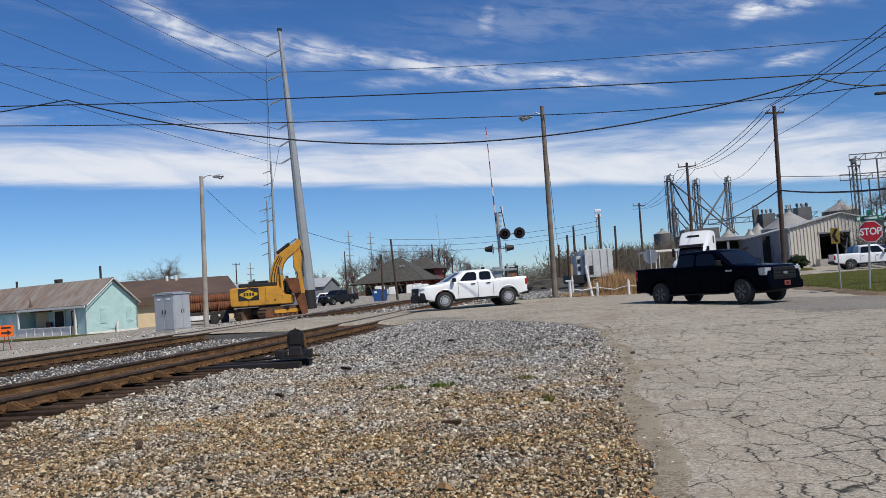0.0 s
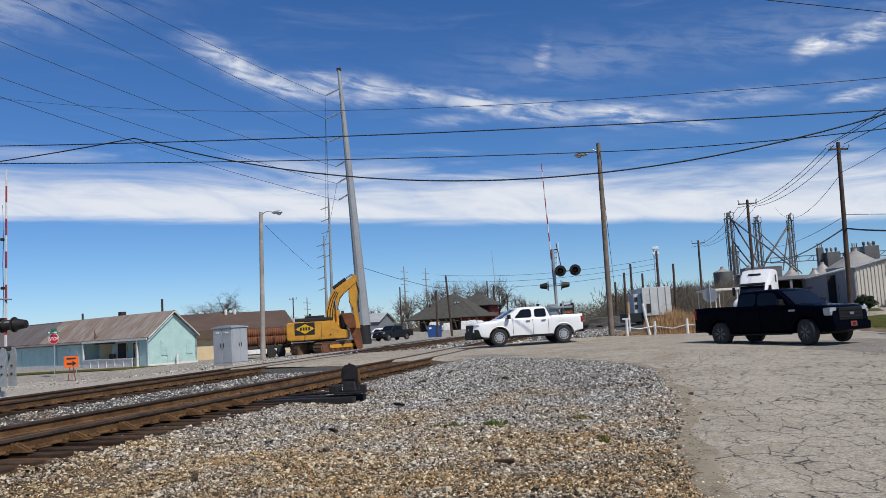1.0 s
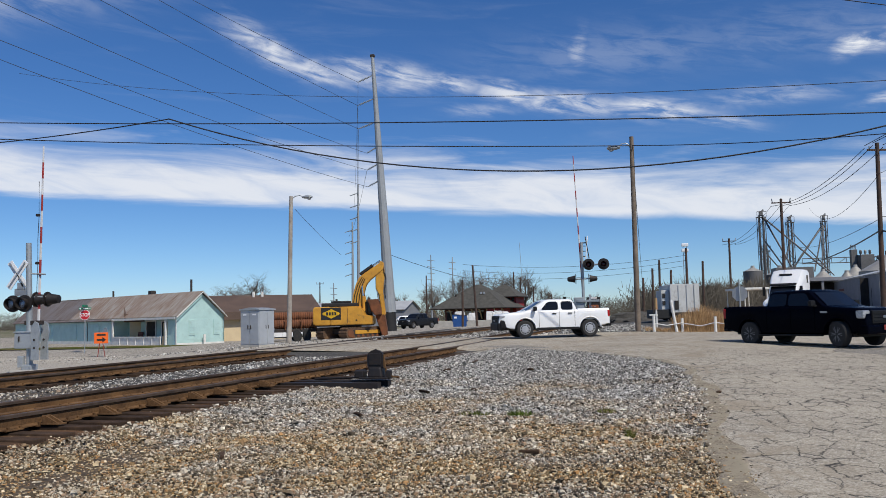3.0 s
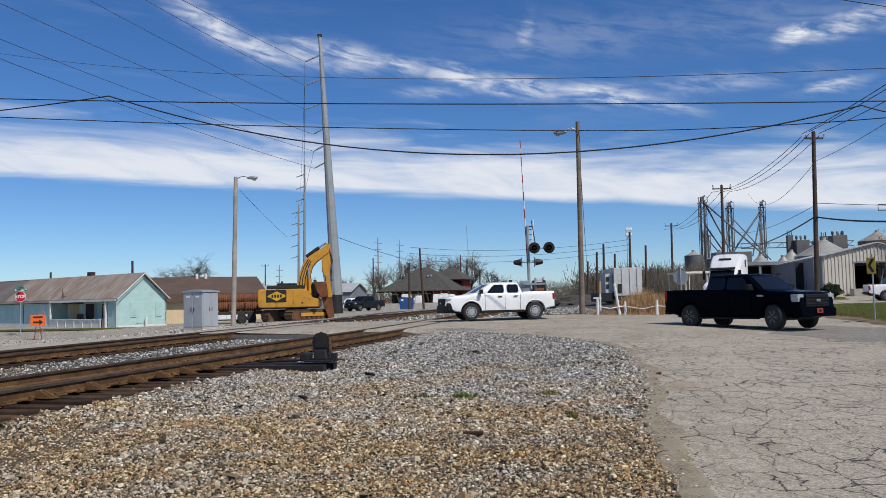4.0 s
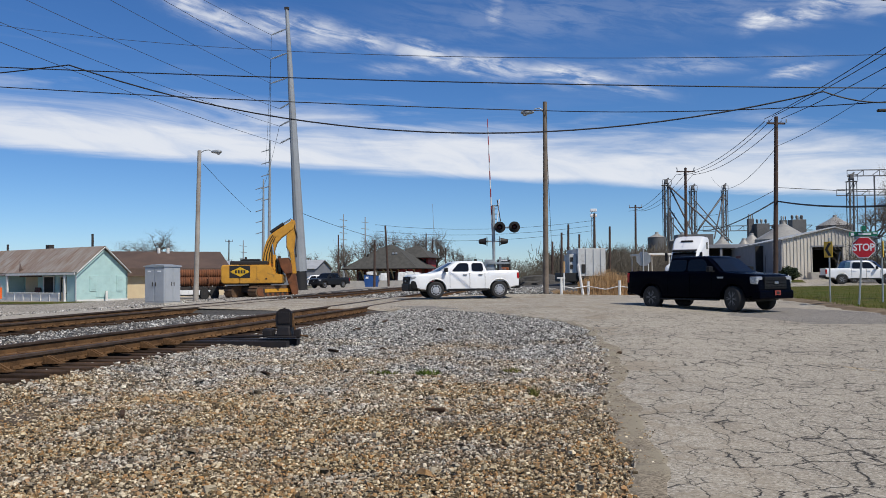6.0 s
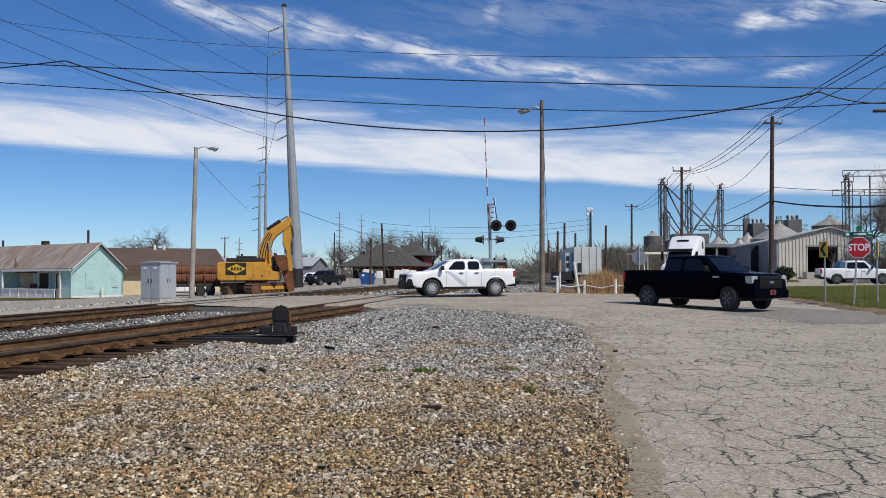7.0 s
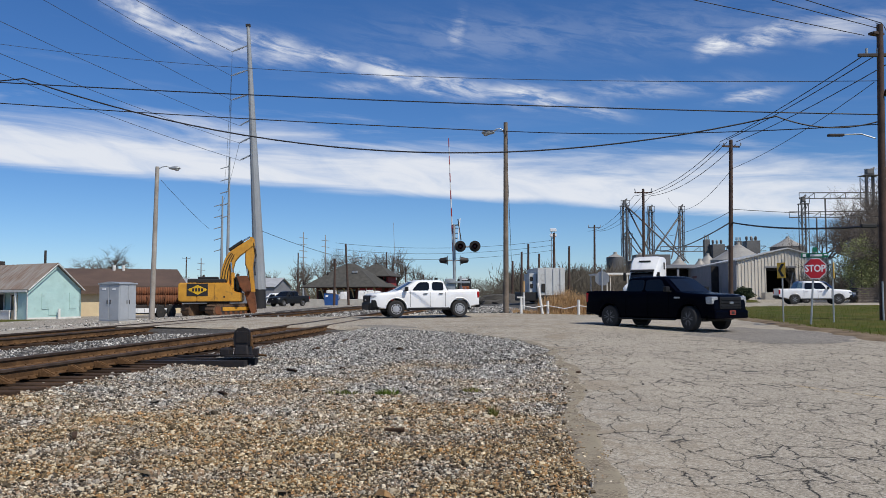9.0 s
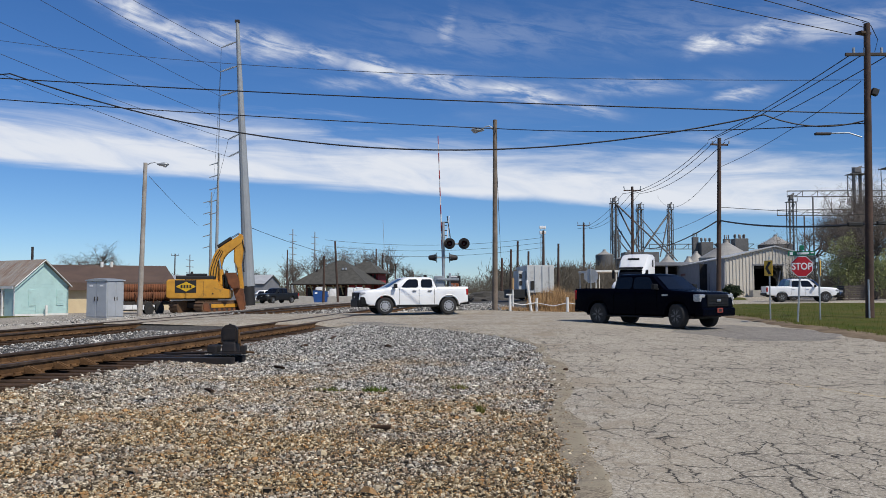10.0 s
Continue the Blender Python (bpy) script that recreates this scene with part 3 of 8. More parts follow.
gys = frange(-40, -5, 5) + frange(-4, 60, 1.0) + frange(64, 140, 4) + [160, 200, 260, 340, 460, 640, 900, 1300, 2000, 3200]
bm = B()
gxs = [-3000, -1500, -700, -350, -200, -130, -90, -70] + frange(-60, 50, 1.0) + [55, 62, 70, 85, 105, 140, 200, 350, 700, 1500, 3000]
grid = [[bm.verts.new((x, y, gz(x, y) - 0.03)) for x in gxs] for y in gys]
for r, s in zip(grid, grid[1:]):
    for i in range(len(gxs) - 1):
        bm.faces.new((r[i], r[i + 1], s[i + 1], s[i]))
single("ground", bm, "ground", "stony soil and gravel turning to dry turf far off", "ground", kind="structure", shade=True)

EDGE = [(-6, -0.6), (0, 0.45), (6.6, 1.03), (8.4, 1.26), (9.7, 1.32), (10.7, 1.36), (13.1, 1.78), (15.7, 2.02), (17.7, 2.12), (20.6, 2.2), (22.8, 1.75), (24.5, 1.0), (26.3, -0.1), (27.8, -1.6), (29.5, -3.0), (30.5, -4.5), (31.5, -14.5)]
FAR_EDGE = [(31.5, -14.5), (42.0, -14.5), (43.0, -9.0), (44.0, 0.0), (44.8, 4.0), (46.0, 6.0), (60, 8.6), (75, 11.5), (130, 17)]
sheet("road", frange(-6, 31.4, 0.2) + frange(31.5, 60, 0.5) + frange(61, 130, 3), lambda y: linear(EDGE, y) if y < 31.5 else linear(FAR_EDGE, y), lambda y: 58.0, 44, 0.0, "road",
      "bleached cracked asphalt road over the rail crossing", edge=0.10)
sheet("road_street", frange(22, 56, 0.5), lambda y: -80.0, lambda y: -14.6 - 0.25 * max(0, 40 - y) * 0.2, 30, 0.004, "street", "dusty pale street in front of the houses", edge=0.2)

def shoulder_mat():
    """Sand and grit washed onto the asphalt, thinning out away from the gravel."""
    def build(q, b):
        pos = q.n("ShaderNodeNewGeometry").outputs["Position"]
        vor = q.n("ShaderNodeTexVoronoi", ins={"Vector": pos, "Scale": 60.0})
        tone = q.n("ShaderNodeSeparateColor", ins={0: vor.outputs["Color"]}).outputs[0]
        grit = q.mix(tone, (0.13, 0.105, 0.075), (0.36, 0.30, 0.215))
        c = q.mix(q.ramp(q.noise(pos, 1.6, 6.0, 0.7, 0.4), 0.44, 0.6), grit, (0.285, 0.245, 0.175))
        c = q.mix(q.m("MULTIPLY", q.ramp(q.noise(pos, 2.7, 5.0, 0.65), 0.54, 0.68), 0.6), c, (0.14, 0.12, 0.10))
        q.put(b["Base Color"], c)
        b["Roughness"].default_value = 0.95
        b["Specular IOR Level"].default_value = 0.15
        bump(q, b, tone, 0.5, 0.008)
    return material("washed_sand", build)


M["sand"] = shoulder_mat()
sheet("road_shoulder", frange(-5, 25, 0.12), lambda y: linear(EDGE, y) - 0.04, lambda y: linear(EDGE, y) + 0.28 + 0.22 * noise.noise((y * 0.45, 2.0, 0)), 8, 0.008, "sand", "washed sand and grit along the asphalt edge", skirt=0.02, edge=0.16)
M["lot"] = asphalt_mat("dusty_gravel_lot", (0.30, 0.268, 0.218), 0.15)
sheet("ground_lot", frange(56, 126, 1.0), lambda y: -90.0, lambda y: spline(FARR, y) - 3.4, 40, 0.012, "lot", "pale dusty gravel lot beside the railway", edge=0.3)
M["patch"] = asphalt_mat("dark_broken_asphalt", (0.17, 0.155, 0.135), 0.6)
sheet("road_patch", frange(23.2, 31.0, 0.2), lambda y: 7.3 + abs(y - 27.0) * 0.32, lambda y: 12.3 - max(0, y - 27.5) * 0.45 - max(0, 25.5 - y) * 0.7, 14, 0.006, "patch", "dark broken patch at the edge of the road", edge=0.5)
sheet("road_patch", frange(28.6, 31.2, 0.2), lambda y: -4.4 + abs(y - 30) * 0.4, lambda y: -1.2 - (y - 28.6) * 0.4, 8, 0.006, "patch", "dark oily patch beside the rails", edge=0.3)

GR_IN = [(14, 13.1), (19, 12.5), (23.6, 12.4), (28, 12.5), (31, 12.35), (35, 12.6), (41, 12.9), (46, 13.7), (49, 14.7), (53, 16.3), (57.5, 19.0), (59.5, 24.0), (60, 30)]
grass = sheet("grass_verge", frange(14, 60, 0.4), lambda y: linear(GR_IN, y), lambda y: 60.0, 60, 0.09, "grass", "rough spring grass verge along the road", skirt=0.05, edge=0.35)
sheet("grass_bank", frange(72, 84, 1.0), lambda y: 21 + (y - 72) * 0.6, lambda y: 27 + (y - 72) * 0.3, 6, 0.05, "grass", "mown grass strip before the warehouse", skirt=0.05, edge=0.2)
sheet("grass_edge", frange(63.5, 66.5, 0.5), lambda y: -52, lambda y: -34.5 + (y - 63.5) * 0.9, 24, 0.07, "grass", "thin grass along the mint house", skirt=0.04, edge=0.4)


M["dirt"] = surface("worn_dirt", (0.25, 0.19, 0.125), (0.12, 0.088, 0.058), 0.95, 0, 1.2, 18, 0.6, spec=0.1)
sheet("ground_dirt_rim", frange(22, 58, 0.25), lambda y: linear(GR_IN, y) - 0.35, lambda y: linear(GR_IN, y) + 1.0, 8, 0.055, "dirt", "worn bare dirt along the edge of the verge", skirt=0.02, edge=0.4)
sheet("road_driveway", frange(60, 72, 0.5), lambda y: 22.0 + (y - 60) * 0.2, lambda y: 48.0, 12, 0.012, "street", "pale gravelled drive in front of the warehouse", edge=0.4)


def blades(name, count, where, h0, h1, width, mat, label, category, lean=0.35, kind="stuff"):
    """Many thin upright leaves in one mesh."""
    rng = np.random.default_rng(len(name) * 7 + count)
    vs, fs = [], []
    while len(fs) < count:
        spot = where(rng)
        if spot is None:
            continue
        x, y, k = spot
        h = (h0 + (h1 - h0) * rng.random()) * k
        a, w = rng.random() * 6.283, width * (0.6 + 0.8 * rng.random())
        z = gz(x, y) + 0.0
        dx, dy = rng.normal(0, lean, 2) * h
        n = len(vs)
        vs += [(x - w * math.cos(a), y - w * math.sin(a), z), (x + w * math.cos(a), y + w * math.sin(a), z), (x + dx, y + dy, z + h)]
        fs.append((n, n + 1, n + 2))
    me = bpy.data.meshes.new(name)
    me.from_pydata(vs, [], fs)
    me.materials.append(M[mat])
    return tagged(new(name, me), label, category, kind=kind)


def on_verge(rng):
    y = 14.2 + 45 * rng.random() ** 1.3
    x = linear(GR_IN, y) + 0.35 + rng.random() ** 1.2 * 18
    return (x, y, 1.0) if noise.noise((x * 0.5, y * 0.5, 0)) > -0.25 or rng.random() < 0.3 else None


blades("grass_tufts", 52000, on_verge, 0.05, 0.2, 0.011, "blade", "tufts of green and straw-coloured verge grass", "grass")


def ellipse(cx, cy, rx, ry):
    def pick(rng):
        a, r = rng.random() * 6.283, math.sqrt(rng.random())
        return (cx + rx * r * math.cos(a), cy + ry * r * math.sin(a), 1.0 - 0.5 * r)
    return pick


blades("weed", 150, ellipse(-1.05, 12.9, 0.2, 0.14), 0.05, 0.15, 0.01, "blade", "small green weed among the stones", "weed", 0.6, "thing")
blades("weed", 80, ellipse(0.48, 10.85, 0.06, 0.07), 0.06, 0.2, 0.009, "blade", "small green weed among the stones", "weed", 0.5, "thing")
blades("weed", 110, ellipse(-1.75, 13.0, 0.26, 0.12), 0.04, 0.1, 0.009, "blade", "low green weed among the stones", "weed", 0.6, "thing")
blades("weed", 90, ellipse(0.25, 13.2, 0.14, 0.12), 0.04, 0.12, 0.009, "blade", "low green weed among the stones", "weed", 0.6, "thing")


# ---- railway ----
RAIL_Z = 0.47



def rail_profile(bm, pts, half_head, half_foot, h, top=True):
    """A flat-bottomed rail swept along the points; the head alone, or the web and foot alone."""
    prof = ([(-half_head, -0.045), (-half_head, -0.008), (-half_head + 0.01, 0), (half_head - 0.01, 0), (half_head, -0.008), (half_head, -0.045)] if top else
            [(-half_foot, -h), (-half_foot, -h + 0.015), (-0.012, -h + 0.035), (-0.012, -0.045), (0.012, -0.045), (0.012, -h + 0.035), (half_foot, -h + 0.015), (half_foot, -h)])
    rings = []
    for i, p in enumerate(pts):
        d = (pts[min(i + 1, len(pts) - 1)] - pts[max(i - 1, 0)]).normalized()
        side = Vector((d.y, -d.x, 0))
        rings.append([bm.verts.new(p + side * a + Vector((0, 0, b))) for a, b in prof])
    n = len(prof)
    for u, v in zip(rings, rings[1:]):
        for j in range(n):
            bm.faces.new((u[j], u[(j + 1) % n], v[(j + 1) % n], v[j]))
    bm.faces.new(rings[0]), bm.faces.new(rings[-1][::-1])
    bmesh.ops.recalc_face_normals(bm, faces=bm.faces)


def track(name, line, label, long_ties):
    base = thing(name, pose(0, 0, 0), label, "railway track", "tracks")
    ys = frange(-30, 70, 2) + frange(75, 200, 5) + frange(220, 580, 40)
    for off in (0.0, -1.505):
        pts = []
        for y in ys:
            s = (spline(line, y + 0.5) - spline(line, y - 0.5))
            pts.append(Vector((spline(line, y) + off * math.cos(math.atan(s)), y - off * math.sin(math.atan(s)) * 1.0, RAIL_Z + 0.012)))
        bm = B()
        rail_profile(bm, pts, 0.036, 0.07, 0.185, False)
        web = part("rail", bm, "rail", base, "rusted steel rail")
        bm = B()
        rail_profile(bm, pts, 0.037, 0.07, 0.185, True)
        part("rail_head", bm, "railhead", web, "worn shiny running surface")
    bm = B()
    boxed(bm, (0, 0, 0), (2.6, 0.23, 0.17), None, 0.012)
    tie_mesh = mesh_of("tie", bm, "tie")
    bm = B()
    boxed(bm, (0, 0, 0), (2.95, 0.23, 0.17), None, 0.012)
    long_mesh = mesh_of("tie", bm, "tie")
    bm = B()
    boxed(bm, (0, 0, 0), (0.19, 0.30, 0.02), None, 0.004)
    for a in (-0.075, 0.075):
        for b in (-0.1, 0.1):
            boxed(bm, (a, b, 0.02), (0.03, 0.03, 0.05))
    plate_mesh = mesh_of("tie_plate", bm, "rail")
    rng = random.Random(5 + long_ties)
    y = 4.0
    while y < 78:
        if not 32.5 < y < 43.5:
            s = math.atan(spline(line, y + 0.5) - spline(line, y - 0.5))
            wide = long_ties and 7 < y < 19
            c = Vector((spline(line, y) - 0.752 * math.cos(s), y + 0.752 * math.sin(s), RAIL_Z - 0.285 + 0.012))
            tie = new("tie", long_mesh if wide else tie_mesh)
            tie.parent = base
            sh = (0.16 if wide else 0.0) + rng.uniform(-0.06, 0.06)
            tie.matrix_basis = Matrix.Translation(c + Vector((sh, 0, rng.uniform(-0.025, 0.0)))) @ Matrix.Rotation(-s + rng.uniform(-0.02, 0.02), 4, "Z")
            if y < 34:
                for k in (0.752, -0.752):
                    pl = new("tie_plate", plate_mesh)
                    pl.parent = base
                    pl.matrix_basis = Matrix.Translation(c + Vector((k * math.cos(s), -k * math.sin(s), 0.095))) @ Matrix.Rotation(-s, 4, "Z")
        y += 0.52
    return base


near_track = track("railway_track", NEAR, "rusted railway track on dark ties with a switch", 1)
far_track = track("railway_track", FARR, "rusted railway track on dark ties", 0)

# the switch: stock rail braces, guard rail and point rail on the near side of the near track
for i, y in enumerate((10.2, 11.3, 12.4, 13.5, 14.3, 15.1, 15.9)):
    x = spline(NEAR, y) + 0.10
    bm = B()
    for e in (-0.055, 0.035):
        prism(bm, [(0.0, 0.0), (0.24, 0.0), (0.24, 0.022), (0.05, 0.115), (0.0, 0.12)], e, e + 0.022)
    boxed(bm, (0.13, 0, 0.008), (0.30, 0.16, 0.016))
    boxed(bm, (0.02, 0, 0.06), (0.04, 0.12, 0.10), None, 0.01)
    br = part("rail_brace", bm, "rail", near_track, "rusted rail brace bolted to the ties")
    br.matrix_basis = pose(x, y, RAIL_Z - 0.165, 0, 0, -6)
bm = B()
rail_profile(bm, [Vector((spline(NEAR, y) - 0.16 - 0.012 * max(0, 17 - y), y, RAIL_Z + 0.01)) for y in frange(-6, 17.5, 1)], 0.034, 0.05, 0.18, False)
rail_profile(bm, [Vector((spline(NEAR, y) - 0.16 - 0.012 * max(0, 17 - y), y, RAIL_Z + 0.01)) for y in frange(-6, 17.5, 1)], 0.034, 0.05, 0.18, True)
part("switch_rail", bm, "rail", near_track, "rusted point rail of the switch")
for y in (16.9, 17.5):
    bm = B()
    boxed(bm, (spline(NEAR, y) + 0.25, y, RAIL_Z - 0.26), (3.9, 0.22, 0.17), turn("Z", -5), 0.015)
    part("head_tie", bm, "ironblack", near_track, "long dark head tie carrying the switch stand")

# switch stand
st = thing("switch_stand", pose(-4.38, 17.2, 0.33, 0, 0, -6), "low black iron switch stand on long ties", "switch stand")
pbox("base_plate", (0, 0, 0.02), (0.62, 0.42, 0.04), "ironblack", st, 0.01)
bm = B()
boxed(bm, (0.02, 0, 0.14), (0.34, 0.30, 0.22), None, 0.04, 0.8)
part("gear_housing", bm, "ironblack", st)
bm = B()
prism(bm, [(-0.17, 0.22), (0.17, 0.22), (0.19, 0.40), (0.165, 0.52), (0.10, 0.585), (0.0, 0.605), (-0.10, 0.585), (-0.165, 0.52), (-0.19, 0.40)], -0.035, 0.035)
boxed(bm, (0, -0.045, 0.41), (0.26, 0.02, 0.24), None, 0.008)
part("target", bm, "ironblack", st, "round-topped black target plate")
prod("spindle", (0, 0, 0.1), (0, 0, 0.62), 0.025, "ironblack", st)
bm = B()
tube(bm, [(0.18, 0, 0.50), (0.22, -0.05, 0.30), (0.26, -0.08, 0.12), (0.40, -0.1, 0.05), (0.55, -0.12, 0.04)], 0.022)
part("throw_lever", bm, "rail", st, "worn rusty throw lever")
prod("connecting_rod", (-0.2, 0.1, 0.03), (-1.5, 0.24, -0.02), 0.025, "ironblack", st)
pbox("lock_keeper", (0.32, -0.1, 0.09), (0.12, 0.10, 0.18), "ironblack", st, 0.02)
pbox("counterweight", (-0.32, -0.05, 0.10), (0.22, 0.24, 0.18), "ironblack", st, 0.04)
pbox("chain_bracket", (0.24, -0.12, 0.3), (0.05, 0.05, 0.16), "rail", st, 0.01)

# a second, distant stand beside the far side of the crossing
st2 = thing("switch_stand", pose(-3.2, 47.5, gz(-3.2, 47.5), 0, 0, 10), "low black iron switch stand past the crossing", "switch stand")
pbox("base_plate", (0, 0, 0.03), (1.5, 0.4, 0.06), "ironblack", st2, 0.01)
pbox("gear_housing", (-0.2, 0, 0.2), (0.5, 0.4, 0.3), "ironblack", st2, 0.05)
bm = B()
prism(bm, [(-0.35, 0.3), (0.0, 0.3), (0.0, 0.55), (-0.08, 0.65), (-0.27, 0.65), (-0.35, 0.55)], -0.04, 0.04)
part("target", bm, "ironblack", st2)


# ---- loose stones ----
def stones(name, spots, label, mat="stone"):
    """Broken stones, each a squashed, twisted lump of eight to twelve faces, in one mesh. spots: rows of x, y, z, size."""
    rng = np.random.default_rng(int(len(spots)) + 3)
    n = len(spots)
    base = np.array([(1, 1, -1), (-1, 1, -1), (-1, -1, -1), (1, -1, -1), (0.8, 0.7, 0.7), (-0.7, 0.8, 1), (-0.8, -0.7, 0.6), (0.7, -0.8, 0.9)], float) * 0.62
    tri = np.array([(0, 4, 1), (1, 4, 5), (1, 5, 2), (2, 5, 6), (2, 6, 3), (3, 6, 7), (3, 7, 0), (0, 7, 4), (4, 7, 5), (5, 7, 6)])
    v = base[None] * (1 + rng.normal(0, 0.22, (n, 8, 3)))
    v *= np.stack([rng.uniform(0.7, 1.35, n), rng.uniform(0.6, 1.1, n), rng.uniform(0.32, 0.8, n)], 1)[:, None]
    a, t = rng.uniform(0, 6.283, n), rng.normal(0, 0.6, n)
    c, s, ct, s2 = np.cos(a), np.sin(a), np.cos(t), np.sin(t)
    x, y, z = v[..., 0], v[..., 1], v[..., 2]
    y, z = y * ct[:, None] - z * s2[:, None], y * s2[:, None] + z * ct[:, None]
    x, y = x * c[:, None] - y * s[:, None], x * s[:, None] + y * c[:, None]
    v = np.stack([x, y, z], -1) * spots[:, 3][:, None, None] * 0.5 + spots[:, None, :3]
    me = bpy.data.meshes.new(name)
    f = (tri[None] + 8 * np.arange(n)[:, None, None]).reshape(-1, 3)
    me.vertices.add(n * 8), me.loops.add(f.size), me.polygons.add(len(f))
    me.vertices.foreach_set("co", v.reshape(-1))
    me.loops.foreach_set("vertex_index", f.reshape(-1))
    me.polygons.foreach_set("loop_start", np.arange(0, f.size, 3))
    me.update(calc_edges=True)
    me.polygons.foreach_set("use_smooth", np.zeros(len(f), bool))
    me.materials.append(M[mat])
    return tagged(new(name, me), label, "gravel", kind="stuff")


def scatter(count, box, keep, size, power, seed, lift=0.0):
    """Random spots within a box, more of them close by."""
    rng = np.random.default_rng(seed)
    x0, x1, y0, y1 = box
    out = []
    while len(out) < count:
        y = y0 + (y1 - y0) * rng.random() ** power
        x = x0 + (x1 - x0) * rng.random()
        if keep(x, y):
            s = size * math.exp(rng.normal(0, 0.33))
            out.append((x, y, gz(x, y) - 0.012 + lift + s * 0.42 * rng.random(), s))
    return np.array(out)


def bed_ok(x, y):
    return spline(NEAR, y) + (0.75 + 0.25 * noise.noise((y * 1.7, 0, 4)) if y < 18 else 0.4) < x < linear(EDGE, y) + 0.04 + 0.16 * noise.noise((x * 3, y * 3, 0)) and -0.80 * y - 0.6 < x < 0.6 * y


a = scatter(118000, (-8, 2.6, 5.0, 17), bed_ok, 0.0275, 1.45, 11)
b = scatter(58000, (-9, 2.6, 10, 32), bed_ok, 0.040, 1.05, 12)
c = scatter(4000, (-8, 2.6, 5.0, 24), bed_ok, 0.050, 1.2, 13)
allspots = np.concatenate([a, b, c])
stones("gravel", allspots, "pale broken ballast stones, rust-stained towards the camera")


def between(x, y):
    n, f = spline(NEAR, y), spline(FARR, y)
    return (f - 2.4 < x < n + 0.5) and not 31 < y < 44.5


d = scatter(19000, (-17, -3, 9, 34), between, 0.048, 1.2, 14)
d[:, 2] = 0.195 + 0.035 * np.random.default_rng(4).random(len(d))
e = scatter(9000, (-12, 4.5, 44.5, 75), lambda x, y: spline(FARR, y) - 2.2 < x < linear(FAR_EDGE, y) - 0.5 and x < 4.5, 0.10, 1.2, 15, 0.02)
f = scatter(8000, (-40, -14, 36, 64), lambda x, y: x < spline(FARR, y) - 2.5 and (y > 46 or x > -24), 0.065, 1.0, 16)
stones("gravel", np.concatenate([d, e, f]), "pale ballast between and beside the tracks")
spill = scatter(900, (-5, 4.5, 6, 33), lambda x, y: linear(EDGE, y) < x < linear(EDGE, y) + 0.25 + 0.35 * noise.noise((x, y, 0)), 0.022, 1.0, 17, 0.012)
stones("gravel", spill, "stones spilled onto the edge of the asphalt")
sheet("ground_oily_ballast", frange(-8, 31, 0.5), lambda y: spline(NEAR, y) - 2.05, lambda y: spline(NEAR, y) + 0.95, 12, 0.004, "oily", "rust-stained oily ballast under the switch", edge=0.12)
# single larger stones and scraps of wood lying about
for x, y, s, k in ((2.28, 15.6, 0.13, 0), (-1.35, 20.4, 0.2, 1), (-0.72, 9.6, 0.22, 2), (-3.4, 20.5, 0.2, 0), (-4.3, 9.4, 0.3, 2), (-2.95, 22.5, 0.5, 3), (-3.1, 15.9, 0.28, 2), (-2.2, 16.3, 0.15, 0), (-3.6, 12.9, 0.3, 2)):
    bm = B()
    if k in (2, 3):
        boxed(bm, (0, 0, 0.015), (s, s * 0.2, 0.035), None, 0.012)
        for v in bm.verts:
            v.co += Vector([noise.noise(v.co * 9 + Vector((q, x, y))) * 0.035 for q in (0, 5, 9)])
        single("wood_scrap", bm, "tie", "splintered dark scrap of tie wood on the gravel", "wood scrap", "scraps on the gravel", m=pose(x, y, gz(x, y) + (0.02 if k == 2 else 0.05), 4, 3, 20 - 55 * (k == 3) + x * 20))
    else:
        bmesh.ops.create_icosphere(bm, subdivisions=2, radius=s * 0.5)
        for v in bm.verts:
            v.co = Vector((v.co.x, v.co.y * 0.8, v.co.z * 0.45)) * (1 + 0.5 * noise.noise(v.co * 6 + Vector((x, y, 0))))
        single("dark_lump", bm, "tie", "dark lump of old asphalt on the ground", "lump", "scraps on the gravel", m=pose(x, y, gz(x, y) + s * 0.12, 0, 0, x * 40))

# dark flangeways beside the rails through the road
for line in (NEAR, FARR):
    for o in (-0.09, -1.41):
        bm = B()
        rows = [[bm.verts.new((spline(line, y) + o + e, y, gz(spline(line, y), y) + 0.012)) for e in (-0.045, 0.045)] for y in frange(31.6, 44.2, 0.6)]
        for r, s in zip(rows, rows[1:]):
            bm.faces.new((r[0], r[1], s[1], s[0]))
        single("road_flangeway", bm, "tar", "dark flangeway groove beside the rail", "groove", kind="structure")


# ---- poles and cables ----
def wire(p, q, sag, r=0.02, mat="wire", label="black overhead cable sagging between poles", name="overhead_cable"):
    bm = B()
    p, q = Vector(p), Vector(q)
    pts = [p.lerp(q, u) - Vector((0, 0, 4 * sag * u * (1 - u))) for u in (i / 26 for i in range(27))]
    tube(bm, pts, r, 5)
    return single(name, bm, mat, label, "cable", "overhead cables", shade=True)


def pole(base, top, r0, r1, mat, label, seg=14, name="utility_pole"):
    t = thing(name, Matrix.Translation(base), label, "utility pole", "poles")
    bm = B()
    d = Vector(top) - Vector(base)
    rod(bm, d * -0.04, d, r0, r1, seg)
    part("shaft", bm, mat, t, shade=True)
    return t, d


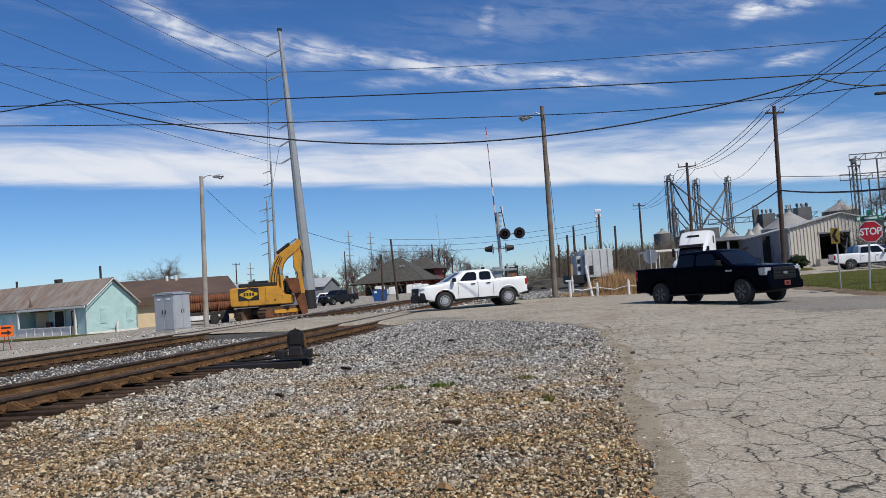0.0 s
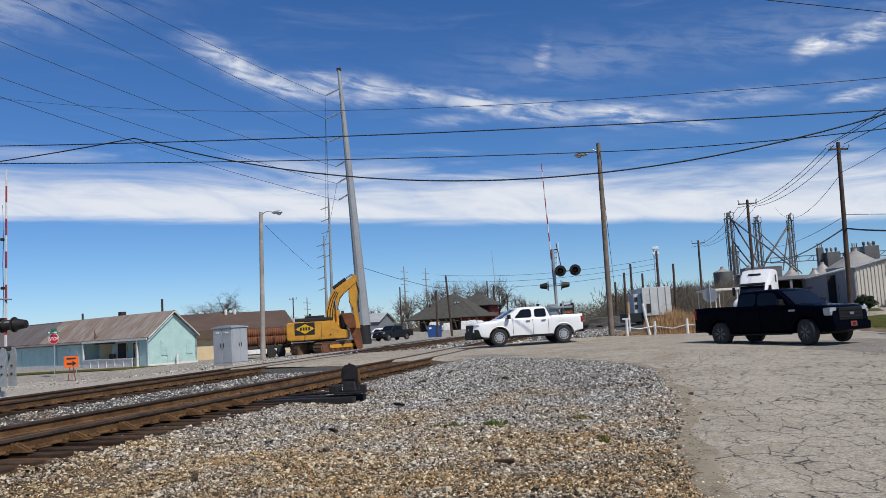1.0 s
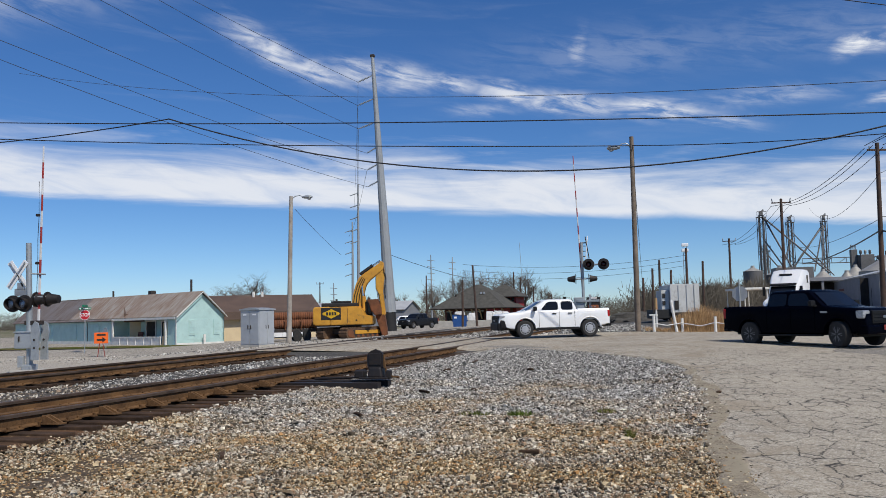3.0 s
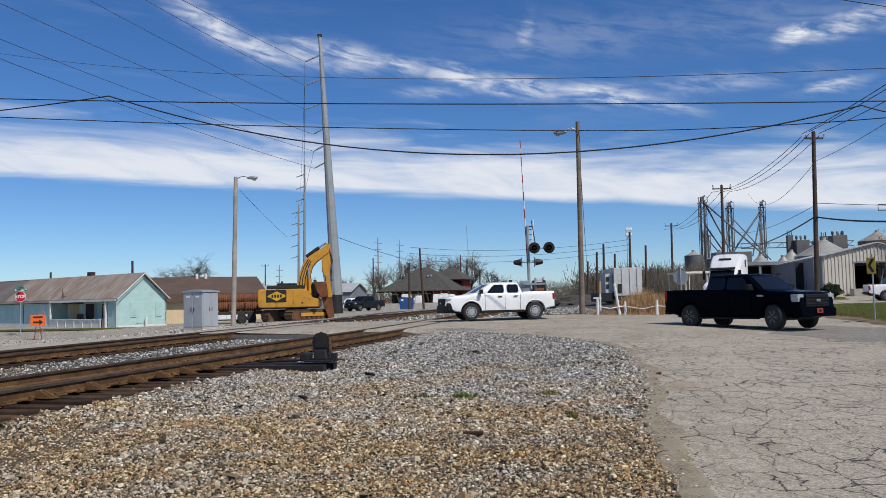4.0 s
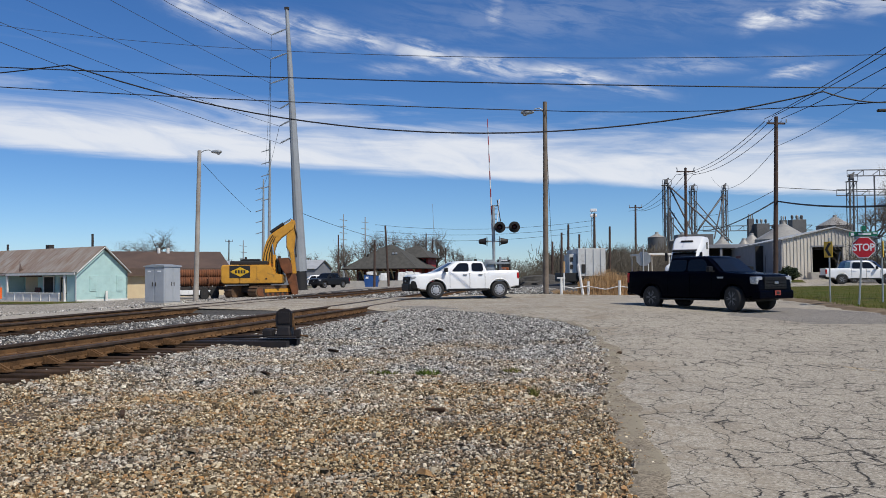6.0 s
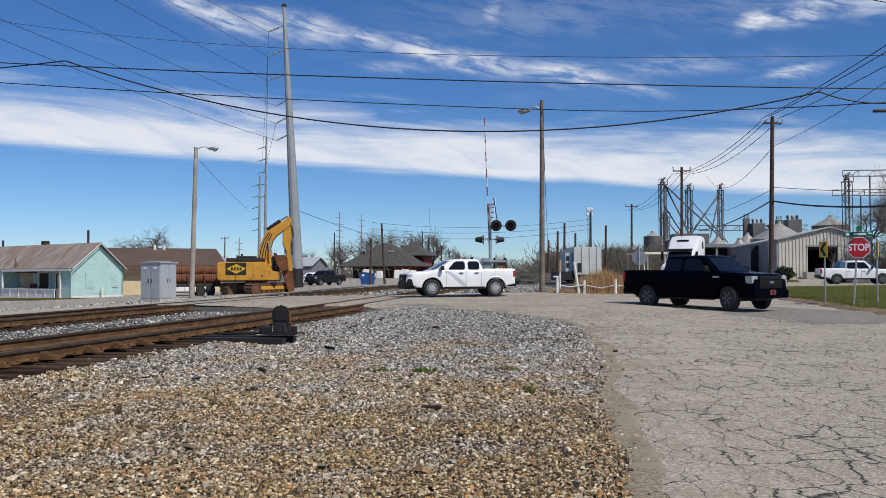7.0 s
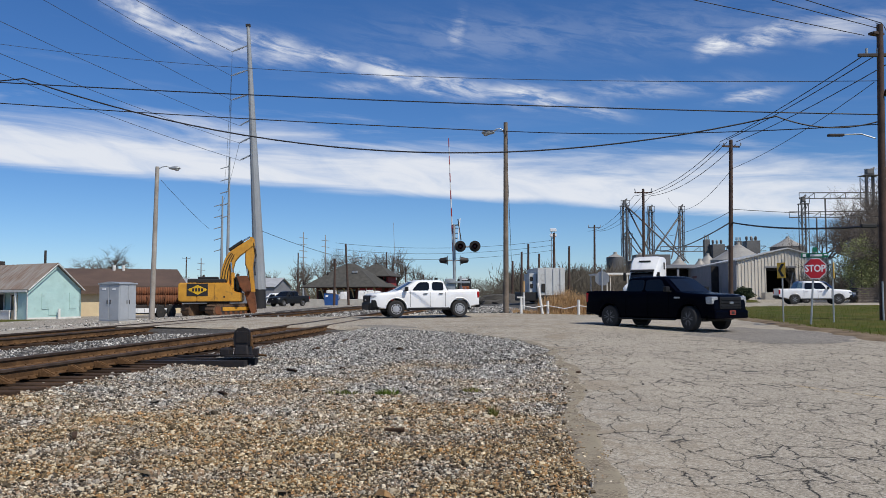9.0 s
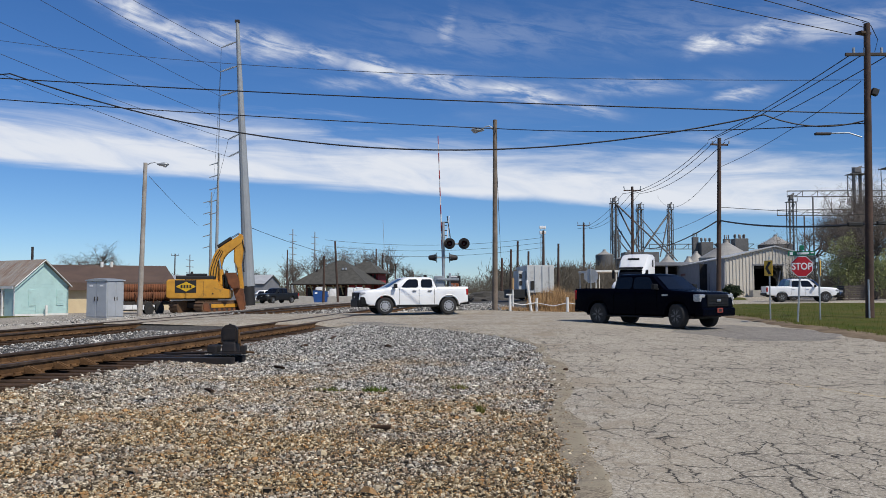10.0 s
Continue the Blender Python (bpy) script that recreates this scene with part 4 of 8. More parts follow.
def cobra(t, at, reach, drop=0.0, arm_r=0.03):
    """A curved arm with a flat oval street lamp at its end."""
    at = Vector(at)
    end = at + Vector(reach)
    bm = B()
    tube(bm, [at, at.lerp(end, 0.35) + Vector((0, 0, 0.14)), at.lerp(end, 0.7) + Vector((0, 0, 0.14)), end], arm_r)
    part("lamp_arm", bm, "galv", t, "curved metal arm")
    bm = B()
    bmesh.ops.create_uvsphere(bm, u_segments=14, v_segments=8, radius=0.5)
    k = 1 if reach[0] > 0 else -1
    for v in bm.verts:
        u = v.co.x * k
        v.co = Vector((v.co.x * 0.75, v.co.y * (0.36 + 0.12 * u), v.co.z * (0.24 + 0.08 * u)))
    bmesh.ops.translate(bm, vec=end + Vector((0.25 * k, 0, -0.02)), verts=bm.verts)
    head = part("lamp_head", bm, "galv", t, "grey oval lamp housing", shade=True)
    bm = B()
    bmesh.ops.create_uvsphere(bm, u_segments=12, v_segments=6, radius=0.14)
    for v in bm.verts:
        v.co.z *= 0.7
    bmesh.ops.translate(bm, vec=end + Vector((0.38 * k, 0, -0.12)), verts=bm.verts)
    part("lens", bm, "lamp", head, "clear glass bowl", shade=True)


# leaning street lamp on the street side
lp, d = pole((-18.89, 52, 0.1), (-18.66, 52, 9.72), 0.17, 0.12, "pale_pole", "slim silvered wooden lamp pole beside the street", name="street_lamp")
cobra(lp, d + Vector((0, 0, -0.2)), (0.85, 0, 0.12))
# wooden lamp pole at the crossing
wp, d = pole((2.8, 45, 0.42), (2.87, 45, 10.92), 0.155, 0.11, "wood_pole", "tall weathered wooden lamp pole beside the crossing", name="street_lamp")
cobra(wp, d + Vector((-0.1, 0, -0.45)), (-0.6, 0, -0.08))
prod("ground_wire", (0.12, -0.05, 0.2), (0.16, -0.05, 9.6), 0.012, "wire", wp)
bm = B()
tube(bm, [(0.1, -0.1, 9.9), (0.05, -0.15, 9.7), (0.0, -0.15, 9.8), (-0.1, -0.1, 10.05)], 0.02)
part("lamp_lead", bm, "wire", wp)
# dark poles on the verge
rp, d = pole((18.49, 56, 0.5), (18.76, 56, 11.9), 0.17, 0.12, "dark_pole", "dark wooden utility pole with a short crossarm")
pbox("crossarm", (0.25, 0, 10.95), (1.3, 0.1, 0.12), "dark_pole", rp, 0.01, turn("Z", 12))
for k in (-0.5, 0.1, 0.75):
    prod("insulator", (0.25 + k * 0.9, 0, 11.0), (0.25 + k * 0.9, 0, 11.2), 0.045, "galv", rp)
prod("pin", (0, 0, 5.8), (0.3, 0, 5.75), 0.04, "dark_steel", rp)
rp2, d = pole((17.37, 34, 0.22), (17.6, 34, 12.6), 0.17, 0.125, "dark_pole", "tall dark wooden utility pole with crossarms and hardware")
pbox("crossarm", (0.3, 0, 11.1), (2.0, 0.11, 0.13), "dark_steel", rp2, 0.01)
pbox("upper_arm", (0.1, 0.05, 12.0), (0.6, 0.3, 0.1), "dark_pole", rp2, 0.01, turn("Z", 25))
for k in (-0.65, -0.2, 0.5, 0.95):
    prod("insulator", (0.3 + k, 0, 11.15), (0.3 + k, 0, 11.38), 0.05, "galv", rp2)
pbox("splice_case", (-0.55, -0.1, 4.05), (0.62, 0.16, 0.18), "black", rp2, 0.05)
pbox("splice_case", (0.6, -0.1, 4.1), (0.5, 0.16, 0.18), "black", rp2, 0.05)
pbox("floodlight", (0.42, -0.1, 9.5), (0.26, 0.22, 0.28), "black", rp2, 0.03, turn("Y", 20))
prod("conduit", (-0.1, -0.17, 0.0), (-0.1, -0.17, 1.8), 0.035, "galv", rp2, label="pale conduit up the foot")
bm = B()
tube(bm, [(-0.1, 0, 7.65), (-0.6, 0.1, 7.85), (-1.3, 0.2, 7.85)], 0.028)
part("lamp_arm", bm, "galv", rp2)
pbox("lamp_head", (-1.6, 0.25, 7.84), (0.65, 0.22, 0.1), "dark_steel", rp2, 0.03)
bm = B()
tube(bm, [(0.5, -0.05, 11.2), (0.62, -0.08, 11.7), (0.35, -0.08, 12.3), (0.05, 0, 12.45)], 0.015)
part("jumper", bm, "wire", rp2)

# steel transmission pole
T0, T1 = Vector((-21.42, 92, 0.1)), Vector((-22.95, 92, 31.8))
tp = thing("transmission_pole", Matrix.Translation(T0), "huge tapered grey steel transmission pole with a tarred foot", "utility pole", "poles")
bm = B()
rod(bm, (0, 0, 2.1), T1 - T0, 0.70, 0.19, 12)
part("shaft", bm, "galv_pole", tp)
prod("foot", (0, 0, -0.3), ((T1 - T0) * 0.068), 0.76, "tar", tp, 0.72, 12, "black tar-coated foot")
TIPS = []
for zt, x_t in ((28.9, -24.7), (26.15, -24.78), (23.4, -24.75), (20.5, -23.8), (18.55, -23.8), (16.6, -23.75)):
    ax = T0.x + (T1.x - T0.x) * (zt + 0.7) / 31.7
    root, tip = Vector((ax, 92, zt + 0.75)), Vector((x_t, 91.9, zt))
    TIPS.append(tip)
    bm = B()
    rod(bm, root - T0, tip - T0, 0.07, 0.05, 8)
    for k in range(7):
        p = root.lerp(tip, 0.3 + 0.09 * k) - T0
        rod(bm, p, p + (tip - root) * 0.03, 0.13, 0.13, 8)
    part("insulator_arm", bm, "galv", tp, "ribbed grey post insulator")
pbox("top_bracket", (T1 - T0) + Vector((0, 0, 0.1)), (0.5, 0.4, 0.3), "dark_steel", tp, 0.03)

# distant transmission structures standing behind
for x, y, h, dx in ((-54.5, 200, 34.5, 0.4), (-61.5, 220, 27.5, 0.2)):
    z = 0.5
    p = thing("transmission_pole", pose(x, y, z), "distant grey steel pole with stub arms", "utility pole", "poles")
    prod("shaft", (0, 0, -0.5), (dx, 0, h), 0.5, "galv_pole", p, 0.2, 10)
    for k in range(5):
        prod("insulator_arm", (dx * 0.8, 0, h - 2.2 - 3.0 * k), (dx - 2.2, 0, h - 2.8 - 3.0 * k), 0.14, "galv", p, 0.1, 6)
for x, y, h, n in ((-46.0, 255, 20.5, 5), (-40.0, 260, 20.0, 5), (-107, 270, 14, 3), (-79, 260, 13, 3)):
    p = thing("transmission_pole", pose(x, y, 0.3), "distant grey steel pole with stub arms", "utility pole", "poles")
    prod("shaft", (0, 0, -0.5), (0, 0, h), 0.32, "galv_pole", p, 0.14, 8)
    for k in range(n):
        prod("insulator_arm", (-1.2 + 0.0 * k, 0, h - 1.6 - 2.0 * k), (1.2, 0, h - 1.9 - 2.0 * k), 0.1, "galv", p, 0.08, 6)

# more distant wooden poles: place, height, crossarm
FARPOLES = ((-30.9, 165, 10.0, 0), (-15.2, 106, 6.0, 0), (-13.3, 165, 10.0, 0), (-12.1, 166, 9.0, 0), (-9.5, 165, 7.0, 0), (-6.0, 165, 5.0, 0),
            (7.0, 100, 4.8, 0), (8.1, 100, 5.8, 0), (9.0, 101, 6.8, 0), (10.4, 102, 5.6, 0), (12.0, 100, 8.0, 0), (13.8, 100, 6.4, 0), (18.9, 112, 9.9, 1), (18.2, 80, 10.8, 1), (-58.0, 180, 10.0, 1), (-44.0, 180, 9.0, 0))
for x, y, h, arm in FARPOLES:
    p = thing("utility_pole", pose(x, y, gz(x, y)), "distant dark wooden utility pole", "utility pole", "poles")
    prod("shaft", (0, 0, -0.3), (0.1, 0, h), 0.17, "dark_pole", p, 0.12, 8)
    if arm:
        pbox("crossarm", (0.1, 0, h - 0.35), (1.7, 0.1, 0.1), "dark_pole", p)
        for k in (-0.75, 0.0, 0.75):
            prod("insulator", (0.1 + k, 0, h - 0.3), (0.1 + k * 1.1, 0, h + 0.05), 0.05, "galv", p)
p = thing("street_lamp", pose(-13.4, 106.5, gz(-14, 106)), "dark pole with a small street lamp by the depot", "street lamp", "poles")
prod("shaft", (0, 0, -0.2), (-0.4, 0, 7.9), 0.16, "dark_pole", p, 0.12, 8)
bm = B()
tube(bm, [(-0.4, 0, 5.5), (0.2, 0, 5.8), (0.8, 0, 5.85)], 0.05)
boxed(bm, (1.1, 0, 5.8), (0.7, 0.3, 0.15), None, 0.04)
part("lamp_head", bm, "galv", p)
p = thing("radio_mast", pose(-10.2, 150, gz(-10, 150)), "thin pale whip mast near the depot", "mast")
prod("shaft", (0, 0, 0), (-0.6, 0, 14.5), 0.05, "galv", p, 0.03, 6)

# cables over the road
A_R = (17.4, 34, 8.85)
wire((-44, 39.5, 13.6), A_R, 0.45, 0.026)
J0, J1 = Vector((-19.16, 36.5, 11.3)), Vector((13.4, 34.4, 8.9))
wire(J0, J1, 2.35, 0.032, label="thick black cable sagging across the road")
wire((-38, 39.6, 11.4), J0, 0.25, 0.03)
wire(J1, (17.35, 34, 8.55), 0.35, 0.03)
wire((-50.0, 40, 13.6), (2.75, 44.9, 10.42), 0.4, 0.026)
wire((2.9, 44.9, 10.42), (17.4, 34, 8.45), 0.25, 0.022)
for p, q, s in (((-30, 26, 20.6), (16.95, 34, 12.15), 0.4), ((-28, 25, 22.6), (17.5, 34, 12.45), 0.4), ((-26, 24, 23.4), (17.7, 34, 12.65), 0.4)):
    wire(p, q, s, 0.018)
wire((-52, 70, 25.6), (17.5, 34, 10.25), 1.6, 0.016, "wire_grey", "thin grey overhead wire")
for t, rise in zip(TIPS, (11.5, 16.5, 17.0, 13.25, 11.75, 13.5)):
    wire(t + Vector((-33, -118, rise)), t, 3.2, 0.022, "wire_grey", "thin grey transmission conductor")
for i, t in enumerate(TIPS[:3]):
    wire(t, (-54.4 - 0.9 * (i % 2), 200, 32 - 3.4 * i), 1.6, 0.022, "wire_grey", "thin grey transmission conductor")
wire(TIPS[4], (-62.5, 220, 24), 1.6, 0.022, "wire_grey", "thin grey transmission conductor")
wire((-18.4, 52, 8.85), (-27.0, 91.8, 8.9), 0.12, 0.015)
wire((-21.5, 92, 8.8), (-14, 150, 7.2), 0.6, 0.03)
for (px, pz), (qx, qz), s in (((18.0, 11.75), (17.0, 11.38), 0.15), ((18.5, 11.9), (17.5, 11.38), 0.15), ((19.1, 11.75), (18.6, 11.38), 0.2)):
    wire((px, 56, pz), (qx, 34, qz), s, 0.022)
wire((18.7, 56, 9.9), (17.3, 34, 10.2), 0.3, 0.015)
for k, (px, pz) in enumerate(((18.0, 11.6), (18.5, 11.75), (19.1, 11.6))):
    wire((px, 56, pz), (17.4 + 0.8 * k, 80, 10.95), 0.75, 0.022)
    wire((17.4 + 0.8 * k, 80, 10.95), (18.1 + 0.8 * k, 112, 9.95), 0.8, 0.02)
wire((18.7, 56, 9.8), (44, 170, 21.0), 2.5, 0.02)
wire((18.65, 56, 6.35), (36, 160, 11.0), 1.6, 0.05)
wire((18.7, 56, 7.1), (36, 160, 14.0), 1.6, 0.02)
wire((18.7, 56, 6.3), (17.4, 34, 4.3), 0.25, 0.05, label="thick black cable between the dark poles")
wire((18.7, 56, 7.2), (60, 70, 8.0), 0.5, 0.02)
wire((17.4, 34, 4.3), (40, 28, 4.6), 0.3, 0.05)
wire((2.95, 45, 8.4), (7.0, 100, 5.0), 0.3, 0.018)
for k in range(3):
    wire((-15, 106, 8.2 - 0.8 * k), (12.0, 100, 8.0 - 0.6 * k), 0.8, 0.02, "wire_grey")


# ---- vehicles ----
def wheel(parent, x, y, r, w, rim, style, steer=0.0):
    """A wheel at (x, y) whose outer face looks away from the middle."""
    k = 1 if y > 0 else -1
    hub = thing("wheel", Matrix(), "", "", "")
    hub.parent = parent
    hub.matrix_basis = pose(x, y, r, 0, 0, steer)
    bm = B()
    lathe(bm, [(r * 0.62, -w * 0.5), (r * 0.9, -w * 0.5), (r * 0.985, -w * 0.38), (r, -w * 0.2), (r, w * 0.2), (r * 0.985, w * 0.38), (r * 0.9, w * 0.5), (r * 0.64, w * 0.46), (r * 0.62, w * 0.3)], 28)
    part("tyre", bm, "rubber", hub, shade=True)
    bm = B()
    o = k * w * 0.5
    lathe(bm, [(r * 0.60, o * 0.2), (r * 0.62, o * 0.93), (r * 0.57, o * 0.95), (r * 0.53, o * 0.45), (0.03, o * 0.30)], 28)
    if style == "spokes":
        for j in range(6):
            a = j * math.pi / 3
            for da in (-0.16, 0.16):
                p, q = (math.cos(a) * r * 0.12, o * 0.9, math.sin(a) * r * 0.12), (math.cos(a + da) * r * 0.61, o * 0.9, math.sin(a + da) * r * 0.61)
                rod(bm, p, q, r * 0.05, r * 0.045, 6)
        lathe(bm, [(r * 0.17, o * 0.5), (r * 0.17, o * 0.98), (0.01, o * 1.0)], 16)
    else:
        lathe(bm, [(r * 0.42, o * 0.4), (r * 0.40, o * 0.85), (r * 0.22, o * 0.9), (r * 0.2, o * 1.02), (0.01, o * 1.02)], 20)
        for j in range(10):
            a = j * math.pi / 5
            boxed(bm, (math.cos(a) * r * 0.5, o * 0.62, math.sin(a) * r * 0.5), (r * 0.14, w * 0.18, r * 0.09), turn("Y", -math.degrees(a)))
    part("rim", bm, rim, hub, shade=True)
    return hub


def loft(bm, rings, cap=True):
    vs = [[bm.verts.new(p) for p in ring] for ring in rings]
    n = len(vs[0])
    for u, v in zip(vs, vs[1:]):
        for j in range(n - 1):
            bm.faces.new((u[j], u[j + 1], v[j + 1], v[j]))
        bm.faces.new((u[n - 1], u[0], v[0], v[n - 1]))
    if cap:
        bm.faces.new(vs[0]), bm.faces.new(vs[-1])
    bmesh.ops.remove_doubles(bm, verts=bm.verts, dist=1e-5)
    bmesh.ops.recalc_face_normals(bm, faces=bm.faces)


def shell(spec):
    """The lower body of a vehicle, from rear to front, with wheel arches and, for a pickup, an open bed."""
    L, W, wheels, r = spec["L"], spec["W"], spec["wheels"], spec["r"] * spec.get("arch", 1.17)
    sill, top, bed = spec["sill"], spec["top"], spec.get("bed")
    xs = set(frange(0, L, L / 40)) | {p[0] for p in top}
    for wx in wheels:
        xs |= {wx + r * math.cos(a) for a in (i * math.pi / 14 for i in range(15))}
    if bed:
        xs |= {bed[0], bed[0] + 0.002, bed[1], bed[1] - 0.002}
    rings = []
    for x in sorted(q for q in xs if 0 <= q <= L):
        zb = sill + spec.get("kick", 0.12) * smooth((x - L + 0.7) / 0.7) + 0.14 * smooth((0.9 - x) / 0.9)
        for wx in wheels:
            if abs(x - wx) < r:
                zb = max(zb, spec["r"] + math.sqrt(max(0, r * r - (x - wx) ** 2)))
        zt = linear(top, x)
        zb = min(zb, zt - 0.12)
        w = W / 2 * (1 - 0.10 * smooth((x - L + 0.55) / 0.55) ** 2 - 0.03 * smooth((0.25 - x) / 0.25))
        open_bed = bed and bed[0] < x < bed[1]
        inner, depth = (w - 0.13, 0.5) if open_bed else (w * 0.5, -0.012)
        half = [(w * 0.90, zb), (w * 0.985, zb + 0.05), (w, zb + 0.5 * (zt - zb)), (w * 0.985, zt - 0.10), (w * 0.955, zt - 0.025), (w * 0.92, zt), (inner, zt + (0 if open_bed else 0.006)), (inner, zt - max(depth, -0.012))]
        ring = [(x, -y, z) for y, z in half] + [(x, y, z) for y, z in half[::-1]]
        rings.append(ring)
    bm = B()
    loft(bm, rings)
    return bm


def cab_side(spec, u, v, side, out=0.0):
    """A point on the side of the cab: u along, v up."""
    c = spec["cab"]
    x0, x1 = c["x0"] + (c["t0"] - c["x0"]) * v, c["x1"] + (c["t1"] - c["x1"]) * v
    w = c["w"] + (c["tw"] - c["w"]) * v
    return (x0 + (x1 - x0) * u, side * (w + out), c["z"] + (c["h"] - c["z"]) * v)


def vehicle(name, m, spec, label, category):
    t = thing(name, m, label, category, "vehicles")
    L, W, paint = spec["L"], spec["W"], spec["paint"]
    body = part("body", shell(spec), paint, t, shade=True)
    c = spec["cab"]
    # cab with rounded roof
    bm = B()
    levels = []
    for v, k in ((0.0, 0.0), (0.5, 0.0), (0.80, 0.0), (0.90, 0.025), (0.96, 0.07), (0.99, 0.15), (1.0, 0.26)):
        x0, x1 = c["x0"] + (c["t0"] - c["x0"]) * v + k, c["x1"] + (c["t1"] - c["x1"]) * v - k
        w, z = c["w"] + (c["tw"] - c["w"]) * v - k * 0.8, c["z"] + (c["h"] - c["z"]) * v
        b = 0.12
        levels.append([(x0 + b, -w, z), (x1 - b, -w, z), (x1, -w + b * 1.6, z), (x1 + 0.03, 0, z), (x1, w - b * 1.6, z), (x1 - b, w, z), (x0 + b, w, z), (x0, w - b, z), (x0, -w + b, z)])
    loft(bm, levels)
    part("cab", bm, paint, t, shade=True)
    for side in (-1, 1):
        for u0, u1, ub0, ub1 in spec["windows"]:
            pts = [cab_side(spec, u0, 0.08, side, 0.008), cab_side(spec, u1, 0.08, side, 0.008), cab_side(spec, ub1, 0.80, side, 0.006), cab_side(spec, ub0, 0.80, side, 0.006)]
            bm = B()
            vs = [bm.verts.new(p) for p in pts]
            bm.faces.new(vs)
            bmesh.ops.bevel(bm, geom=bm.verts[:], offset=0.05, segments=3, affect="VERTICES")
            bmesh.ops.solidify(bm, geom=bm.faces[:], thickness=0.012)
            part("side_window", bm, "glass", t, "dark tinted side window")
        for x, z0, z1 in spec.get("seams", ()):
            pbox("door_seam", (x, side * (W / 2 - 0.002), (z0 + z1) / 2), (0.012, 0.012, z1 - z0), spec.get("seam_mat", "black"), t)
        for x, z in spec.get("handles", ()):
            pbox("door_handle", (x, side * (W / 2 + 0.018), z), (0.20, 0.04, 0.04), spec.get("handle_mat", paint), t, 0.012)
        bm = B()
        boxed(bm, (c["x1"] - 0.42, side * (W / 2 + 0.13), c["z"] + 0.12), (0.15, 0.24, 0.20), None, 0.04)
        boxed(bm, (c["x1"] - 0.40, side * (W / 2 + 0.0), c["z"] + 0.04), (0.08, 0.16, 0.06))
        part("mirror", bm, spec.get("mirror", "plastic"), t)
        pbox("headlight", (L - 0.18, side * (W / 2 - 0.20), spec["light_z"]), (0.30, 0.34, spec.get("light_h", 0.20)), "lamp", t, 0.04, label="clear headlight")
        pbox("taillight", (0.045, side * (W / 2 - 0.10), spec["tail_z"]), (0.11, 0.17, spec.get("tail_h", 0.36)), "redlamp", t, 0.02, label="red tail light")
        if spec.get("flare"):
            for wx in spec["wheels"]:
                bm = B()
                R = spec["r"] * spec.get("arch", 1.17)
                pts = [(wx + (R + 0.025) * math.cos(a), side * (W / 2 - 0.02), spec["r"] + (R + 0.025) * math.sin(a)) for a in (math.pi * (0.02 + 0.96 * i / 14) for i in range(15))]
                tube(bm, pts, 0.026, 6)
                part("arch_flare", bm, spec["flare"], t, shade=True)
        pbox("running_board", (L * 0.5, side * (W / 2 - 0.06), spec["sill"] - 0.03), (spec["wheels"][1] - spec["wheels"][0] - 1.0, 0.14, 0.06), "plastic", t, 0.015)
    ws = 0.006
    for front in (1, 0):
        xb, xt = (c["x1"] + 0.03 + ws, c["t1"] - 0.05 + ws) if front else (c["x0"] - ws, c["t0"] + 0.02 - ws)
        zb, zt = c["z"] + (c["h"] - c["z"]) * 0.06, c["z"] + (c["h"] - c["z"]) * 0.84
        f0, f1 = 0.06, 0.84
        xb = (c["x1"] + (c["t1"] - c["x1"]) * f0 + 0.045) if front else (c["x0"] + (c["t0"] - c["x0"]) * f0 - 0.012)
        xt = (c["x1"] + (c["t1"] - c["x1"]) * f1 + 0.045) if front else (c["x0"] + (c["t0"] - c["x0"]) * f1 - 0.012)
        bw, tw = c["w"] - 0.13, c["tw"] - 0.10
        quads("windscreen" if front else "rear_window", [(xb - (0.04 if front else 0), -bw, zb), (xb, 0, zb), (xb - (0.04 if front else 0), bw, zb), (xt - (0.04 if front else 0), tw, zt), (xt, 0, zt), (xt - (0.04 if front else 0), -tw, zt)], [(0, 1, 4, 5), (1, 2, 3, 4)], "glass", t, "dark glass", 0.01)
    r = spec["r"]
    pbox("chassis", (L * 0.5, 0, spec["sill"] + 0.08), (L * 0.9, W * 0.62, 0.24), "plastic", t, 0.03)
    for wx in spec["wheels"]:
        pbox("wheel_well", (wx, 0, r + 0.16), (r * 2.1, W * 0.80, r * 1.2), "black", t)
    bm = B()
    boxed(bm, (L - 0.10, 0, spec["bumper_z"]), (0.34, W * 0.94, spec.get("bumper_h", 0.30)), None, 0.06)
    part("front_bumper", bm, spec.get("bumper", "plastic"), t)
    bm = B()
    boxed(bm, (0.02, 0, spec["bumper_z"] + 0.02), (0.22, W * 0.92, 0.20), None, 0.05)
    part("rear_bumper", bm, spec.get("rear_bumper", "plastic"), t)
    gr = pbox("grille", (L - 0.035, 0, spec["grille_z"]), (0.12, W * 0.60, spec["grille_h"]), "plastic", t, 0.03)
    for k in range(3):
        pbox("grille_bar", (L + 0.03, 0, spec["grille_z"] + (k - 1) * spec["grille_h"] * 0.27), (0.03, W * 0.55, 0.035), spec.get("bars", "plastic"), gr, 0.008)
    pbox("badge", (L + 0.045, 0, spec["grille_z"]), (0.03, 0.22, 0.09), "alloy", gr, 0.02, label="plain oval badge")
    if spec.get("plate"):
        pbox("front_plate", (L + 0.09, 0.0, spec["bumper_z"] + 0.06), (0.02, 0.32, 0.16), spec["plate"], t, 0.005, label="dark plate with an orange border")
        pbox("plate_mark", (L + 0.104, 0.0, spec["bumper_z"] + 0.06), (0.01, 0.16, 0.09), "black", t, 0.003)
